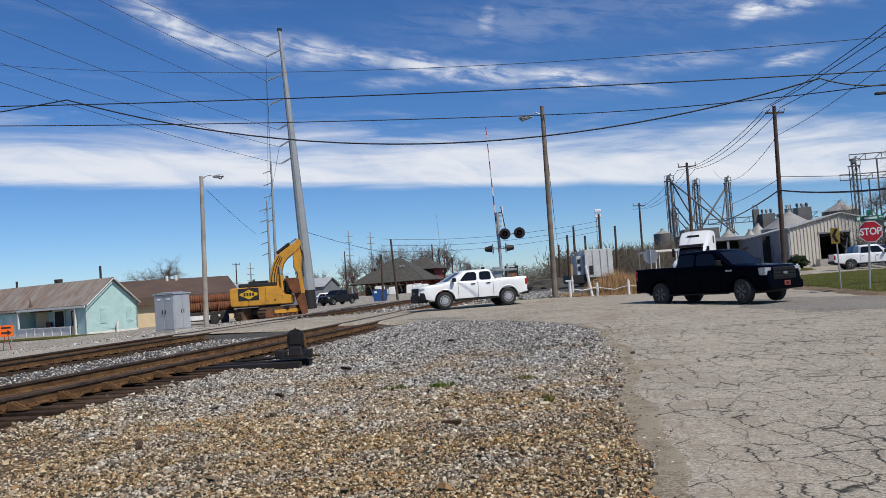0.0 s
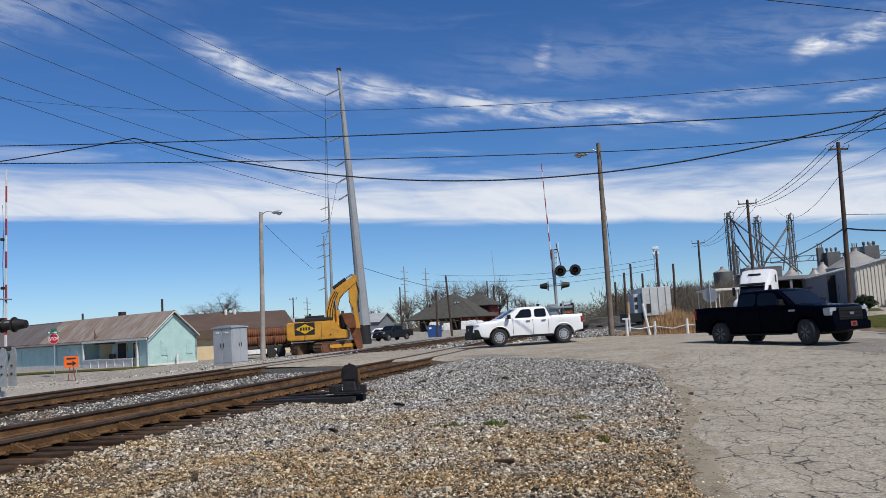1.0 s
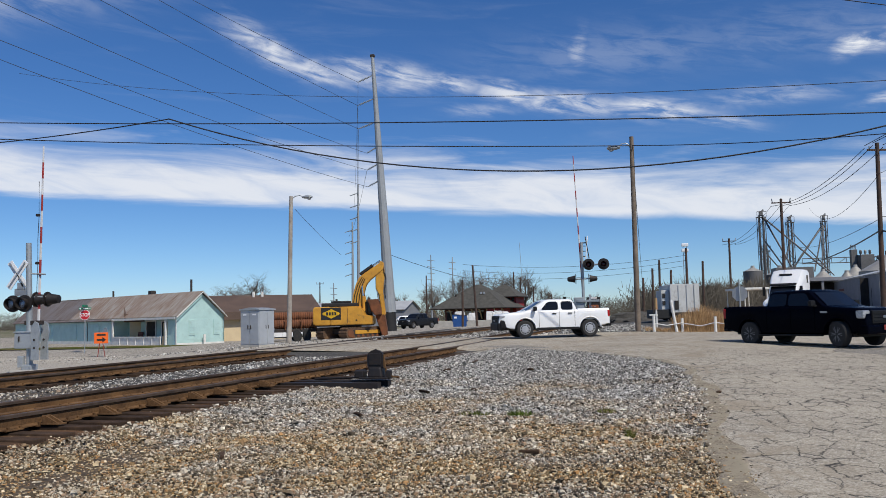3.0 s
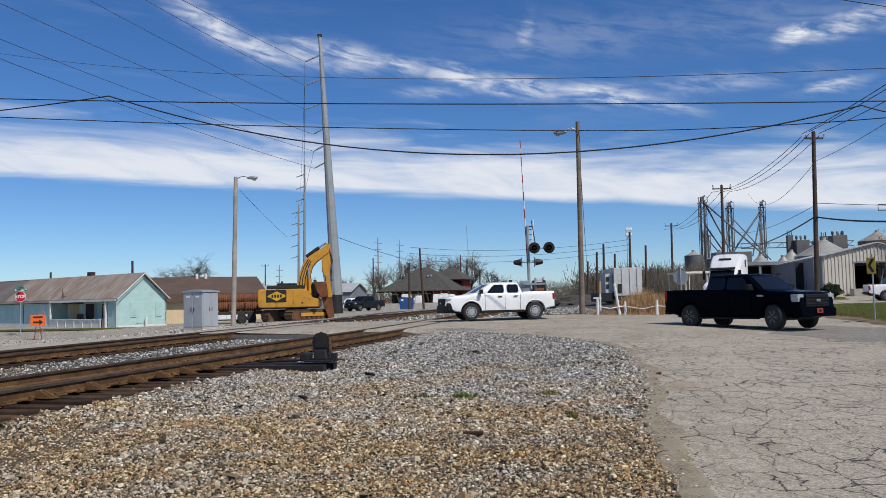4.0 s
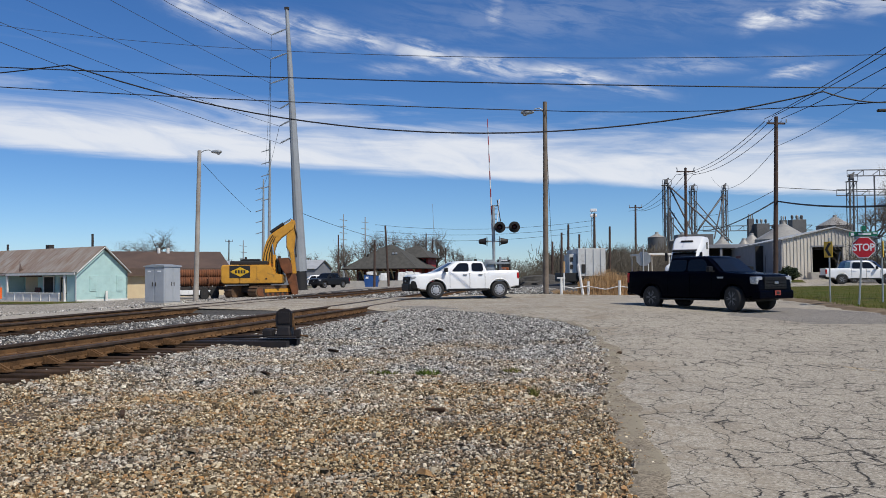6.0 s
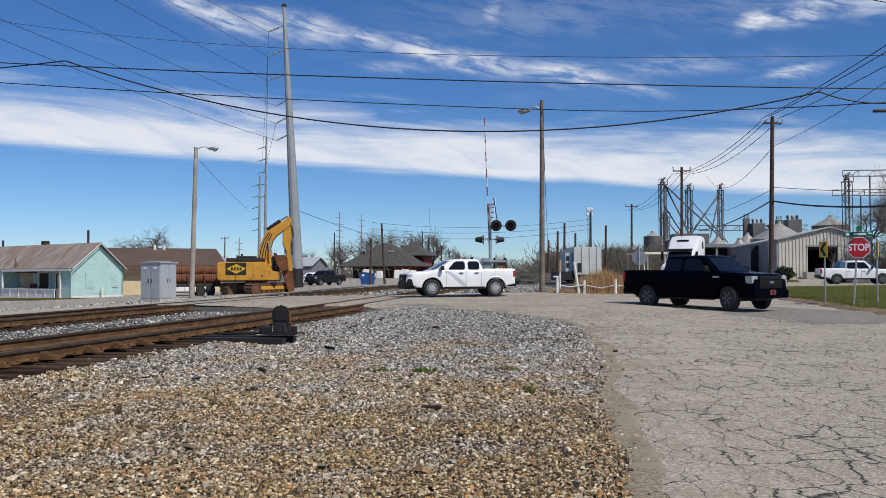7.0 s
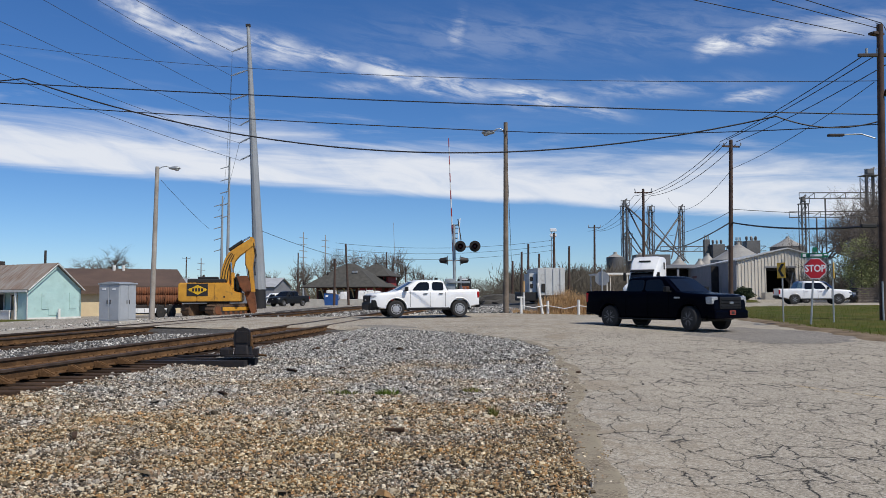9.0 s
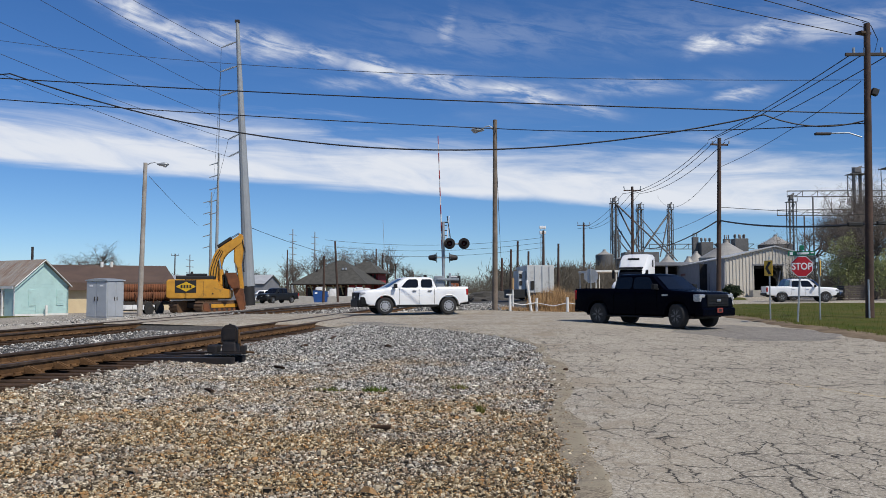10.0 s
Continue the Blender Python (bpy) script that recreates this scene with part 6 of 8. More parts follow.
# ---- mint house ----
def house():
    t = thing("house", pose(-34.9, 68.0, -0.36, 0, 0, 148), "long low mint-painted house with a rusty sheet-metal roof", "house", "buildings")
    L, D, E, A = 34.0, 4.8, 2.55, 4.72
    bm = B()
    prism(bm, [(0, 0), (-D, 0), (-D, E), (-D / 2, A - 0.12), (0, E)], 0.0, 0.15, "x")
    g = part("gable_wall", bm, "mint", t, "faded mint boarded gable wall")
    for k in range(11):
        pbox("board", (-0.003, -D / 2, 0.25 + 0.24 * k), (0.006, D - 0.02, 0.008), "mint", g)
    for y in (-1.5, -4.0):
        w = pbox("shutter", (-0.02, y, 1.55), (0.06, 0.62, 1.35), "mint", t, 0.01, label="closed mint shutter")
        for k in range(5):
            pbox("shutter_slat", (-0.055, y, 1.05 + 0.25 * k), (0.02, 0.5, 0.03), "mint", w)
    pbox("boarded_opening", (-0.015, -2.45, 1.3), (0.04, 1.3, 1.9), "mint", t, 0.004)
    pbox("meter_post", (-0.35, -2.55, 0.45), (0.14, 0.2, 0.9), "white_trim", t, 0.02, label="white meter post")
    pbox("skirting", (-0.03, -D / 2, 0.1), (0.05, D, 0.2), "white_trim", t, 0.004)
    # long front: a short wall, a recessed porch, then the wing
    pbox("long_wall", (0.82, -0.075, E / 2), (1.35, 0.15, E), "mint", t, label="short mint wall beside the porch")
    pbox("porch_back_wall", (6.3, -1.6, E / 2), (10.2, 0.15, E), "mint", t, label="shaded wall at the back of the porch")
    for x in (1.5, 11.3):
        pbox("porch_side_wall", (x, -0.85, E / 2), (0.12, 1.5, E), "mint", t)
    for x, w, h, zc in ((4.0, 2.0, 1.5, 1.35), (6.9, 1.7, 2.05, 1.12), (10.2, 1.1, 1.5, 1.3)):
        o = pbox("opening", (x, -1.50, zc), (w, 0.08, h), "dark_in", t, label="dark panel painted as the shade in a window or doorway")
        for dx in (-w / 2, w / 2):
            pbox("frame_side", (x + dx, -1.45, zc), (0.13, 0.06, h + 0.1), "white_trim", o)
        pbox("frame_head", (x, -1.45, zc + h / 2 + 0.05), (w + 0.2, 0.06, 0.12), "white_trim", o)
    pbox("curtain", (4.25, -1.44, 1.35), (0.9, 0.02, 1.3), "cream", t, 0.004, turn("Y", 4), "tan sheet hung in a window")
    pbox("leaning_panel", (8.6, -1.3, 0.75), (1.0, 0.06, 0.9), "brick", t, 0, turn("X", 8), "brown board leaning on the wall")
    pbox("long_wall", (22.6, 0.0, 1.12), (22.6, 0.15, 2.24), "mint", t, label="mint wall of the wing")
    pbox("back_wall", (L / 2, -D + 0.08, E / 2), (L, 0.15, E), "mint", t)
    pbox("end_wall", (L - 0.08, -D / 2, E / 2), (0.15, D, E), "mint", t)
    for x, w in ((14.6, 1.5), (19.5, 1.6), (25, 1.6)):
        bw = pbox("boarded_window", (x, 0.10, 1.15), (w, 0.06, 1.6), "mint", t, 0.01)
        for k in range(4):
            pbox("board", (x, 0.14, 0.55 + 0.4 * k), (w - 0.06, 0.02, 0.03), "mint", bw)
    pbox("panel_seam", (16.4, 0.085, 1.1), (0.08, 0.03, 2.2), "dark_steel", t)
    pbox("wall_base", (22.6, 0.10, 0.17), (22.6, 0.06, 0.34), "white_trim", t)
    pbox("corner_board", (11.35, 0.09, 1.15), (0.16, 0.05, 2.3), "white_trim", t)
    pbox("corner_board", (0.07, 0.03, E / 2), (0.12, 0.05, E), "white_trim", t)
    pbox("porch_floor", (6.4, -0.75, 0.05), (9.8, 1.6, 0.14), "concrete", t)
    for x in (1.6, 11.1):
        pbox("porch_post", (x, 0.12, 1.15), (0.16, 0.16, 2.3), "white_trim", t, 0.01)
    rail = pbox("porch_rail", (6.6, 0.22, 0.74), (8.7, 0.14, 0.09), "white_trim", t, 0.01)
    for k in range(6):
        pbox("rail_panel", (3.0 + 1.46 * k, 0.20, 0.36), (1.40, 0.06, 0.66), "white_trim", rail, 0.01)
        pbox("rail_post", (2.28 + 1.46 * k, 0.25, 0.38), (0.09, 0.06, 0.76), "white_trim", rail)
    pbox("rust_stain_board", (1.98, 0.05, 0.42), (0.55, 0.06, 0.8), "cream", t, 0.01, label="rust-stained board beside the post")
    # roof in sheets, rolled ribs
    def slope(name, x0, x1, y0, z0, y1, z1, mat, label, ribs):
        bm = B()
        vs = [bm.verts.new(p) for p in ((x0, y0, z0), (x1, y0, z0), (x1, y1, z1), (x0, y1, z1))]
        bm.faces.new(vs)
        bmesh.ops.recalc_face_normals(bm, faces=bm.faces)
        bmesh.ops.solidify(bm, geom=bm.faces[:], thickness=0.05)
        r = part(name, bm, mat, t, label)
        for k in range(ribs + 1):
            x = x0 + (x1 - x0) * k / ribs
            bm = B()
            rod(bm, (x, y0, z0 + 0.04), (x, y1, z1 + 0.04), 0.03, None, 5)
            part("rib", bm, mat, r)
    slope("roof_front", -0.25, 20, 0.15, E - 0.05, -D / 2, A, "rust_roof", "rust-streaked sheet roof", 34)
    slope("roof_back", -0.35, L, -D - 0.12, E - 0.1, -D / 2, A, "rust_roof", "rust-streaked sheet roof", 30)
    slope("roof_front", 20, L, 0.15, E - 0.05, -D / 2, A - 0.1, "rust_roof_y", "greyer sheet roof", 18)
    slope("wing_roof", 11.2, L, 0.4, 2.28, 0.1, E - 0.06, "rust_roof_y", "dark sheet roof of the wing", 20)
    for s, y0, y1 in ((1, 0.2, -D / 2), (-1, -D - 0.12, -D / 2)):
        bm = B()
        tube(bm, [(-0.38, y0, E - 0.12), (-0.38, y1, A - 0.05)], 0.05, 4)
        part("barge_board", bm, "white_trim", t)
    pbox("fascia", (5.6, 0.2, E - 0.16), (11.3, 0.06, 0.2), "white_trim", t)
    pbox("chimney", (9.5, -3.0, 4.85), (0.6, 0.5, 0.6), "dark_steel", t, 0.02, label="short dark chimney")
    prod("stove_pipe", (2.2, -2.8, 4.4), (2.2, -2.8, 5.9), 0.1, "dark_steel", t)
    prod("stove_pipe", (17, -2.9, 4.4), (17, -2.9, 5.4), 0.1, "dark_steel", t)
    return t


house()


def shed_hall(name, m, L, W, E, A, wall, roof, label, ribs, overhang=0.35):
    """A gabled hall, x along its ridge; y from 0 to W."""
    t = thing(name, m, label, "building", "buildings")
    for x0 in (0.0, L - 0.15):
        bm = B()
        prism(bm, [(0, 0), (W, 0), (W, E), (W / 2, A - 0.05), (0, E)], x0, x0 + 0.15, "x")
        part("end_wall", bm, wall, t)
    for y in (0.075, W - 0.075):
        pbox("side_wall", (L / 2, y, E / 2), (L - 0.3, 0.15, E), wall, t)
    for y0, y1 in ((-overhang, W / 2), (W + overhang, W / 2)):
        z0 = E - overhang * (A - E) / (W / 2)
        quads("roof", [(-overhang, y0, z0 + 0.06), (L + overhang, y0, z0 + 0.06), (L + overhang, y1, A + 0.06), (-overhang, y1, A + 0.06)], [(0, 1, 2, 3)], roof, t, "", 0.06)
    return t


brown = shed_hall("brown_roofed_building", pose(-42.5, 73.5, gz(-36, 78) + 0.0, 0, 0, 30), 18.0, 10, 2.85, 4.55, "cream", "brown_roof", "low cream building under a brown metal roof", 0, 0.5)
pbox("roof_edge", (9.0, -0.56, 2.5), (19.0, 0.1, 0.75), "brown_roof", brown, label="deep brown fascia")
for x in (12.2, 13.1):
    prod("roof_vent", (x, 4.5, 4.3), (x, 4.5, 5.0), 0.15, "white_trim", brown)
pbox("white_rail", (13.0, -0.2, 0.95), (2.0, 0.06, 0.08), "white_trim", brown)

# equipment cabinet
cb = thing("equipment_cabinet", pose(-17.85, 44.1, gz(-17.8, 44), 0, 0, -24), "light grey steel railway signal cabinet beside the track", "cabinet")
pbox("body", (0, 0, 1.06), (1.42, 1.15, 1.96), "cabinet", cb, 0.02)
pbox("plinth", (0, 0, 0.05), (1.5, 1.22, 0.14), "concrete", cb, 0.01)
bm = B()
prism(bm, [(-0.78, 2.03), (0.78, 2.03), (0.74, 2.09), (0, 2.17), (-0.74, 2.09)], -0.64, 0.64)
part("roof", bm, "galv", cb, "low hipped grey lid")
for x in (-0.36, 0.36):
    dr = pbox("door", (x, -0.585, 1.08), (0.66, 0.03, 1.82), "cabinet", cb, 0.01)
    pbox("handle", (x * 0.3, -0.615, 1.1), (0.04, 0.04, 0.22), "dark_steel", dr, 0.01)
    pbox("vent", (x, -0.605, 1.78), (0.24, 0.02, 0.08), "sign_white", dr)
for y in (-0.28, 0.28):
    sd = pbox("side_door", (0.72, y, 1.08), (0.03, 0.5, 1.82), "cabinet", cb, 0.01)
    pbox("handle", (0.745, y * 0.3, 1.1), (0.03, 0.04, 0.2), "dark_steel", sd, 0.01)

# trailer stacked with rusty pipe
tr = thing("pipe_trailer", pose(-22.4, 60.9, gz(-22.4, 61), 0, 0, 20), "dark flatbed trailer stacked with rusty ribbed pipes", "trailer")
pbox("deck", (0, 0, 0.9), (8.0, 2.4, 0.24), "dark_steel", tr, 0.03)
for y in (-1.1, 1.1):
    for x in (2.6, 1.4):
        wheel(tr, x, y, 0.5, 0.45, "dark_steel", "holes")
for x in (-3.0, 0.2):
    pbox("landing_leg", (x, -0.9, 0.55), (0.16, 0.16, 1.2), "dark_steel", tr)
for i, (y, z) in enumerate(((-0.75, 1.38), (0.0, 1.38), (0.75, 1.38), (-0.38, 1.95), (0.38, 1.95))):
    bm = B()
    lathe(bm, [(0.33 + 0.045 * (k % 2), -3.9 + 0.13 * k) for k in range(60)], 14, "x", (0, y, z))
    part("pipe", bm, "rustiron", tr, "rusty ribbed pipe", True)
for x in (-3.7, -1.9, 0, 1.9, 3.7):
    pbox("stake", (x, -1.24, 1.4), (0.08, 0.08, 0.9), "rustiron", tr)


tr.scale = (0.62, 1.0, 1.0)


# ---- crossing signals ----
def lamp_pair(t, x, z, y, facing, gap, size):
    """Two round crossing lamps with black backing discs and hoods. facing: 'front' towards the camera, or 'side'."""
    bm = B()
    rod(bm, (x - gap / 2 - 0.1, y, z), (x + gap / 2 + 0.1, y, z), 0.035)
    arm = part("lamp_bar", bm, "galv", t)
    for s in (-1, 1):
        cx = x + s * gap / 2
        fy = -1 if facing == "front" else 1
        bm = B()
        if facing == "front":
            lathe(bm, [(size, -0.02), (size, 0.02), (0.02, 0.03)], 24, "y", (cx, y - 0.05, z))
            part("backing_disc", bm, "ironblack", arm, "round black backing disc")
            bm = B()
            lathe(bm, [(0.17, 0.0), (0.18, -0.24), (0.165, -0.24), (0.155, -0.02)], 20, "y", (cx, y - 0.06, z))
            part("hood", bm, "ironblack", arm)
            bm = B()
            lathe(bm, [(0.155, 0.0), (0.1, -0.04), (0.01, -0.05)], 20, "y", (cx, y - 0.07, z))
            part("lens", bm, "darklens", arm, "dark red lens", True)
        else:
            k = s
            lathe(bm, [(size, -0.02), (size, 0.02), (0.02, 0.03)], 24, "x", (cx - k * 0.04, y, z))
            part("backing_disc", bm, "ironblack", arm)
            bm = B()
            lathe(bm, [(0.2, 0.0), (0.17, 0.12 * k), (0.12, 0.38 * k), (0.05, 0.42 * k)], 16, "x", (cx, y, z))
            part("hood", bm, "ironblack", arm)


def arm_striped(t, p, q, n, w0, w1):
    p, q = Vector(p), Vector(q)
    for i in range(n):
        a, b = p.lerp(q, i / n), p.lerp(q, (i + 1) / n)
        u = i / n
        bm = B()
        w = w0 + (w1 - w0) * u
        rod(bm, a, b, w, w0 + (w1 - w0) * (u + 1 / n), 6)
        part("arm_section", bm, "blade_white" if i % 2 == 0 else "red_trim", t, "striped gate arm section")


cs = thing("crossing_signal", pose(0.03, 46, 0.5, 0, 0, 0), "railway crossing signal mast with paired red lamps and raised gate", "crossing signal", "crossing signals")
prod("mast", (0, 0, 0.1), (0.0, 0, 4.95), 0.085, "galv", cs, 0.075, 12)
pbox("foundation", (0, 0, 0.06), (0.8, 0.8, 0.3), "concrete", cs, 0.03)
pbox("base", (0, 0, 0.34), (0.32, 0.32, 0.3), "galv", cs, 0.03)
pbox("junction_box", (0.24, 0.0, 0.5), (0.25, 0.22, 0.3), "galv", cs, 0.02)
lamp_pair(cs, 0.74, 3.72, -0.12, "front", 0.8, 0.31)
lamp_pair(cs, -0.02, 2.95, -0.05, "side", 0.78, 0.27)
pbox("mechanism", (-0.25, 0.1, 1.55), (0.55, 0.5, 0.8), "galv", cs, 0.04, label="grey gate mechanism case")
pbox("counterweight_arm", (0.35, 0.15, 1.35), (0.12, 0.3, 1.5), "galv", cs, 0.03)
pbox("counterweight", (-0.55, 0.1, 1.0), (0.2, 0.5, 0.9), "dark_steel", cs, 0.03)
pbox("bracket", (0.25, 0, 1.75), (1.2, 0.5, 0.12), "galv", cs, 0.02)
arm_striped(cs, (-0.02, 0.25, 2.0), (-0.28, 0.25, 9.8), 16, 0.045, 0.022)
for k in range(4):
    pbox("ladder_rung", (0.12, 0, 3.9 + 0.28 * k), (0.18, 0.04, 0.04), "dark_steel", cs)
cbk = pbox("crossbuck", (0.27, 0, 4.65), (0.05, 0.2, 1.25), "sign_white", cs, 0.005, turn("Y", 6), "crossbuck blades seen edge-on")
pbox("crossbuck_blade", (0.3, 0, 4.65), (0.05, 0.2, 1.2), "dark_steel", cbk, 0.005, turn("Y", -8))
prod("top_bar", (-0.1, 0, 4.9), (0.28, 0, 4.92), 0.03, "dark_steel", cs)

gs = thing("crossing_signal", pose(-17.5, 24.2, gz(-17.5, 24.2), 0, 0, 0), "grey crossing signal mast with crossbuck, lamps and raised striped gate arm", "crossing signal", "crossing signals")
prod("mast", (0.06, 0, 0), (-0.05, 0, 4.2), 0.10, "galv", gs, 0.085, 14)
pbox("foundation", (0.05, 0, 0.05), (0.85, 0.8, 0.22), "concrete", gs, 0.03)
pbox("base", (0.05, 0, 0.22), (0.36, 0.36, 0.2), "galv", gs, 0.03)
pbox("base_box", (-0.16, -0.12, 0.42), (0.18, 0.16, 0.36), "galv", gs, 0.02)
mc = pbox("mechanism", (-0.04, -0.02, 1.08), (0.58, 0.46, 0.50), "galv", gs, 0.03, label="grey gate mechanism case")
pbox("case_lid", (-0.04, -0.02, 1.35), (0.62, 0.50, 0.05), "galv", mc, 0.015)
pbox("case_latch", (-0.16, -0.26, 1.14), (0.05, 0.03, 0.16), "dark_steel", mc, 0.008)
pbox("cross_bar", (0.17, 0.02, 1.64), (0.60, 0.16, 0.14), "dark_steel", gs, 0.02)
for y in (-0.26, 0.22):
    bm = B()
    prism(bm, [(0.26, 0.46), (0.52, 0.46), (0.50, 1.05), (0.55, 1.35), (0.50, 1.62), (0.38, 1.68), (0.26, 1.5)], y, y + 0.05)
    cw = part("counterweight", bm, "galv", gs, "pale steel counterweight plate")
    for z in (0.85, 1.1):
        prod("bolt", (0.38, y - 0.02, z), (0.38, y + 0.07, z), 0.035, "dark_steel", cw, None, 8)
arm_striped(gs, (0.27, 0.1, 1.55), (0.36, 0.1, 7.35), 11, 0.046, 0.028)
for z in (3.55, 5.1):
    pbox("arm_lamp", (0.22, 0.06, z), (0.11, 0.10, 0.09), "ironblack", gs, 0.025)
bm = B()
tube(bm, [(0.20, 0.08, 2.6), (0.24, 0.06, 3.5), (0.22, 0.07, 4.3), (0.26, 0.06, 5.1), (0.24, 0.07, 6.2)], 0.010, 5)
part("lamp_cable", bm, "wire", gs)
prod("arm_bracket", (-0.05, 0, 3.22), (0.52, 0.05, 3.18), 0.025, "galv", gs)
for s, a in ((1, 36), (-1, -36)):
    cbk = pbox("crossbuck", (-0.36, -0.08 - 0.02 * s, 3.18), (0.20, 0.02, 1.05), "sign_white", gs, 0.005, turn("Y", a), "bare-backed white crossbuck blade")
    pbox("stiffener", (-0.36, -0.12 - 0.02 * s, 3.18), (0.04, 0.02, 0.98), "signback", cbk, 0.004, turn("Y", a))
pbox("track_count_plate", (-0.26, -0.06, 2.62), (0.44, 0.02, 0.24), "signback", gs, 0.004)
pbox("track_count_post", (-0.28, -0.06, 2.82), (0.22, 0.02, 0.22), "signback", gs, 0.004)
prod("lamp_bar", (-0.60, 0, 2.46), (0.66, 0, 2.46), 0.03, "galv", gs)
for x in (-0.50, -0.10):
    bm = B()
    lathe(bm, [(0.27, -0.02), (0.27, 0.02), (0.02, 0.03)], 24, "y", (x, -0.10, 2.26))
    lathe(bm, [(0.17, 0.0), (0.18, -0.20), (0.165, -0.20), (0.155, -0.02)], 20, "y", (x, -0.12, 2.26))
    disc = part("backing_disc", bm, "ironblack", gs, "round black backing disc with hood")
    bm = B()
    lathe(bm, [(0.16, 0.0), (0.11, -0.05), (0.01, -0.07)], 20, "y", (x, -0.14, 2.26))
    part("lens", bm, "lamp", disc, "pale reflecting lens", True)
for x in (0.22, 0.62):
    bm = B()
    lathe(bm, [(0.24, -0.02), (0.24, 0.02), (0.02, 0.03)], 20, "x", (x - 0.06, 0.12, 2.38))
    lathe(bm, [(0.20, 0.0), (0.17, 0.10), (0.13, 0.34), (0.05, 0.36)], 16, "x", (x, 0.12, 2.38))
    part("side_lamp", bm, "ironblack", gs, "black hooded lamp turned along the road", True)


# ---- signs ----
def letters(body, size, mat, parent, m):
    """Real lettering as a mesh."""
    cu = bpy.data.curves.new("lettering", "FONT")
    cu.body, cu.size, cu.extrude, cu.align_x, cu.align_y, cu.offset = body, size, 0.003, "CENTER", "CENTER", 0.008
    tmp = new("lettering", cu)
    bpy.context.view_layer.update()
    me = bpy.data.meshes.new_from_object(tmp.evaluated_get(bpy.context.evaluated_depsgraph_get()))
    bpy.data.objects.remove(tmp)
    me.materials.clear()
    me.materials.append(M[mat])
    ob = new("lettering", me)
    ob.parent, ob.matrix_basis = parent, m
    return ob


def octagon(r):
    return [(r / math.cos(math.pi / 8) * math.cos(math.pi / 8 + i * math.pi / 4), r / math.cos(math.pi / 8) * math.sin(math.pi / 8 + i * math.pi / 4)) for i in range(8)]


def stop_sign(m, zc, lean, names, label, back=False):
    t = thing("stop_sign", m, label, "stop sign", "signs")
    prod("post", (-lean, 0.05, -0.1), (0, 0.05, zc + 0.75), 0.035, "galv", t, None, 6)
    bm = B()
    prism(bm, [(x, z + zc) for x, z in octagon(0.385)], -0.012, 0.0)
    pl = part("plate", bm, "signback" if back else "sign_white", t, "white-bordered octagonal plate")
    if not back:
        bm = B()
        prism(bm, [(x, z + zc) for x, z in octagon(0.36)], -0.017, -0.011)
        part("face", bm, "sign_red", pl, "red octagonal face")
        letters("STOP", 0.36, "sign_white", pl, pose(0, -0.02, zc - 0.005, 90) @ Matrix.Diagonal((0.82, 1.0, 1.0, 1.0)))
    for k in range(names):
        nm = pbox("street_name_plate", (0.0, 0.02, zc + 0.5 + 0.2 * k), (0.95 if k == 0 else 0.14, 0.02 if k == 0 else 0.8, 0.17), "sign_green", t, 0.004, label="green street name plate")
        if k == 0:
            pbox("name_bar", (0.05, 0.006, zc + 0.5), (0.42, 0.012, 0.08), "sign_white", nm)
            pbox("name_bar", (0.38, 0.006, zc + 0.52), (0.12, 0.012, 0.05), "sign_white", nm)
            pbox("seal", (-0.36, 0.006, zc + 0.5), (0.11, 0.012, 0.11), "sign_white", nm)
    return t


stop_sign(pose(13.62, 31.6, gz(13.5, 31.6), 0, 0, -20), 2.49 - gz(13.5, 31.6), 0.2, 2, "red stop sign with green street name plates on the verge")
stop_sign(pose(-38.5, 60, gz(-38.5, 60), 0, 0, 12), 2.4 - gz(-38.5, 60), 0.0, 2, "red stop sign with green street name plates by the house")
stop_sign(pose(8.2, 46.2, gz(8.2, 46.2), 0, 0, 160), 1.95, 0.0, 0, "stop sign seen from its bare back", True)

ch = thing("chevron_sign", pose(13.09, 33.5, gz(13, 33.5), 0, 0, -70), "yellow chevron sign with a black arrow on a post", "road sign", "signs")
zc = 2.48 - gz(13, 33.5)
prod("post", (0, 0.05, -0.1), (0, 0.05, zc + 0.45), 0.03, "galv", ch, None, 6)
pl = pbox("plate", (0, 0, zc), (0.46, 0.015, 0.62), "sign_yellow", ch, 0.005)
bm = B()
prism(bm, [(-0.17, zc), (0.02, zc + 0.25), (0.17, zc + 0.25), (-0.02, zc), (0.17, zc - 0.25), (0.02, zc - 0.25)], -0.016, -0.008)
part("arrow", bm, "black", pl, "black chevron")
bk = thing("chevron_sign", pose(14.73, 32.5, gz(14.7, 32.5), 0, 0, 62), "road sign seen almost edge-on on a grey post", "road sign", "signs")
zc = 2.45 - gz(14.7, 32.5)
prod("post", (0, 0.05, -0.1), (0, 0.05, zc + 0.45), 0.03, "galv", bk, None, 6)
pbox("plate", (0, 0, zc), (0.46, 0.015, 0.62), "sign_yellow", bk, 0.005)
og = thing("roadwork_sign", pose(-34.0, 55, gz(-34, 55), 0, 0, 22), "orange roadwork sign with a black arrow on legs", "road sign", "signs")
zc = 1.35
pl = pbox("plate", (0, 0, zc), (0.95, 0.02, 0.78), "sign_orange", og, 0.01)
bm = B()
prism(bm, [(-0.3, zc - 0.2), (0.08, zc - 0.2), (0.08, zc - 0.32), (0.34, zc - 0.13), (0.08, zc + 0.06), (0.08, zc - 0.07), (-0.3, zc - 0.07)], -0.018, -0.011)
part("arrow", bm, "black", pl)
pbox("word_bar", (0, -0.014, zc + 0.22), (0.6, 0.01, 0.12), "black", pl)
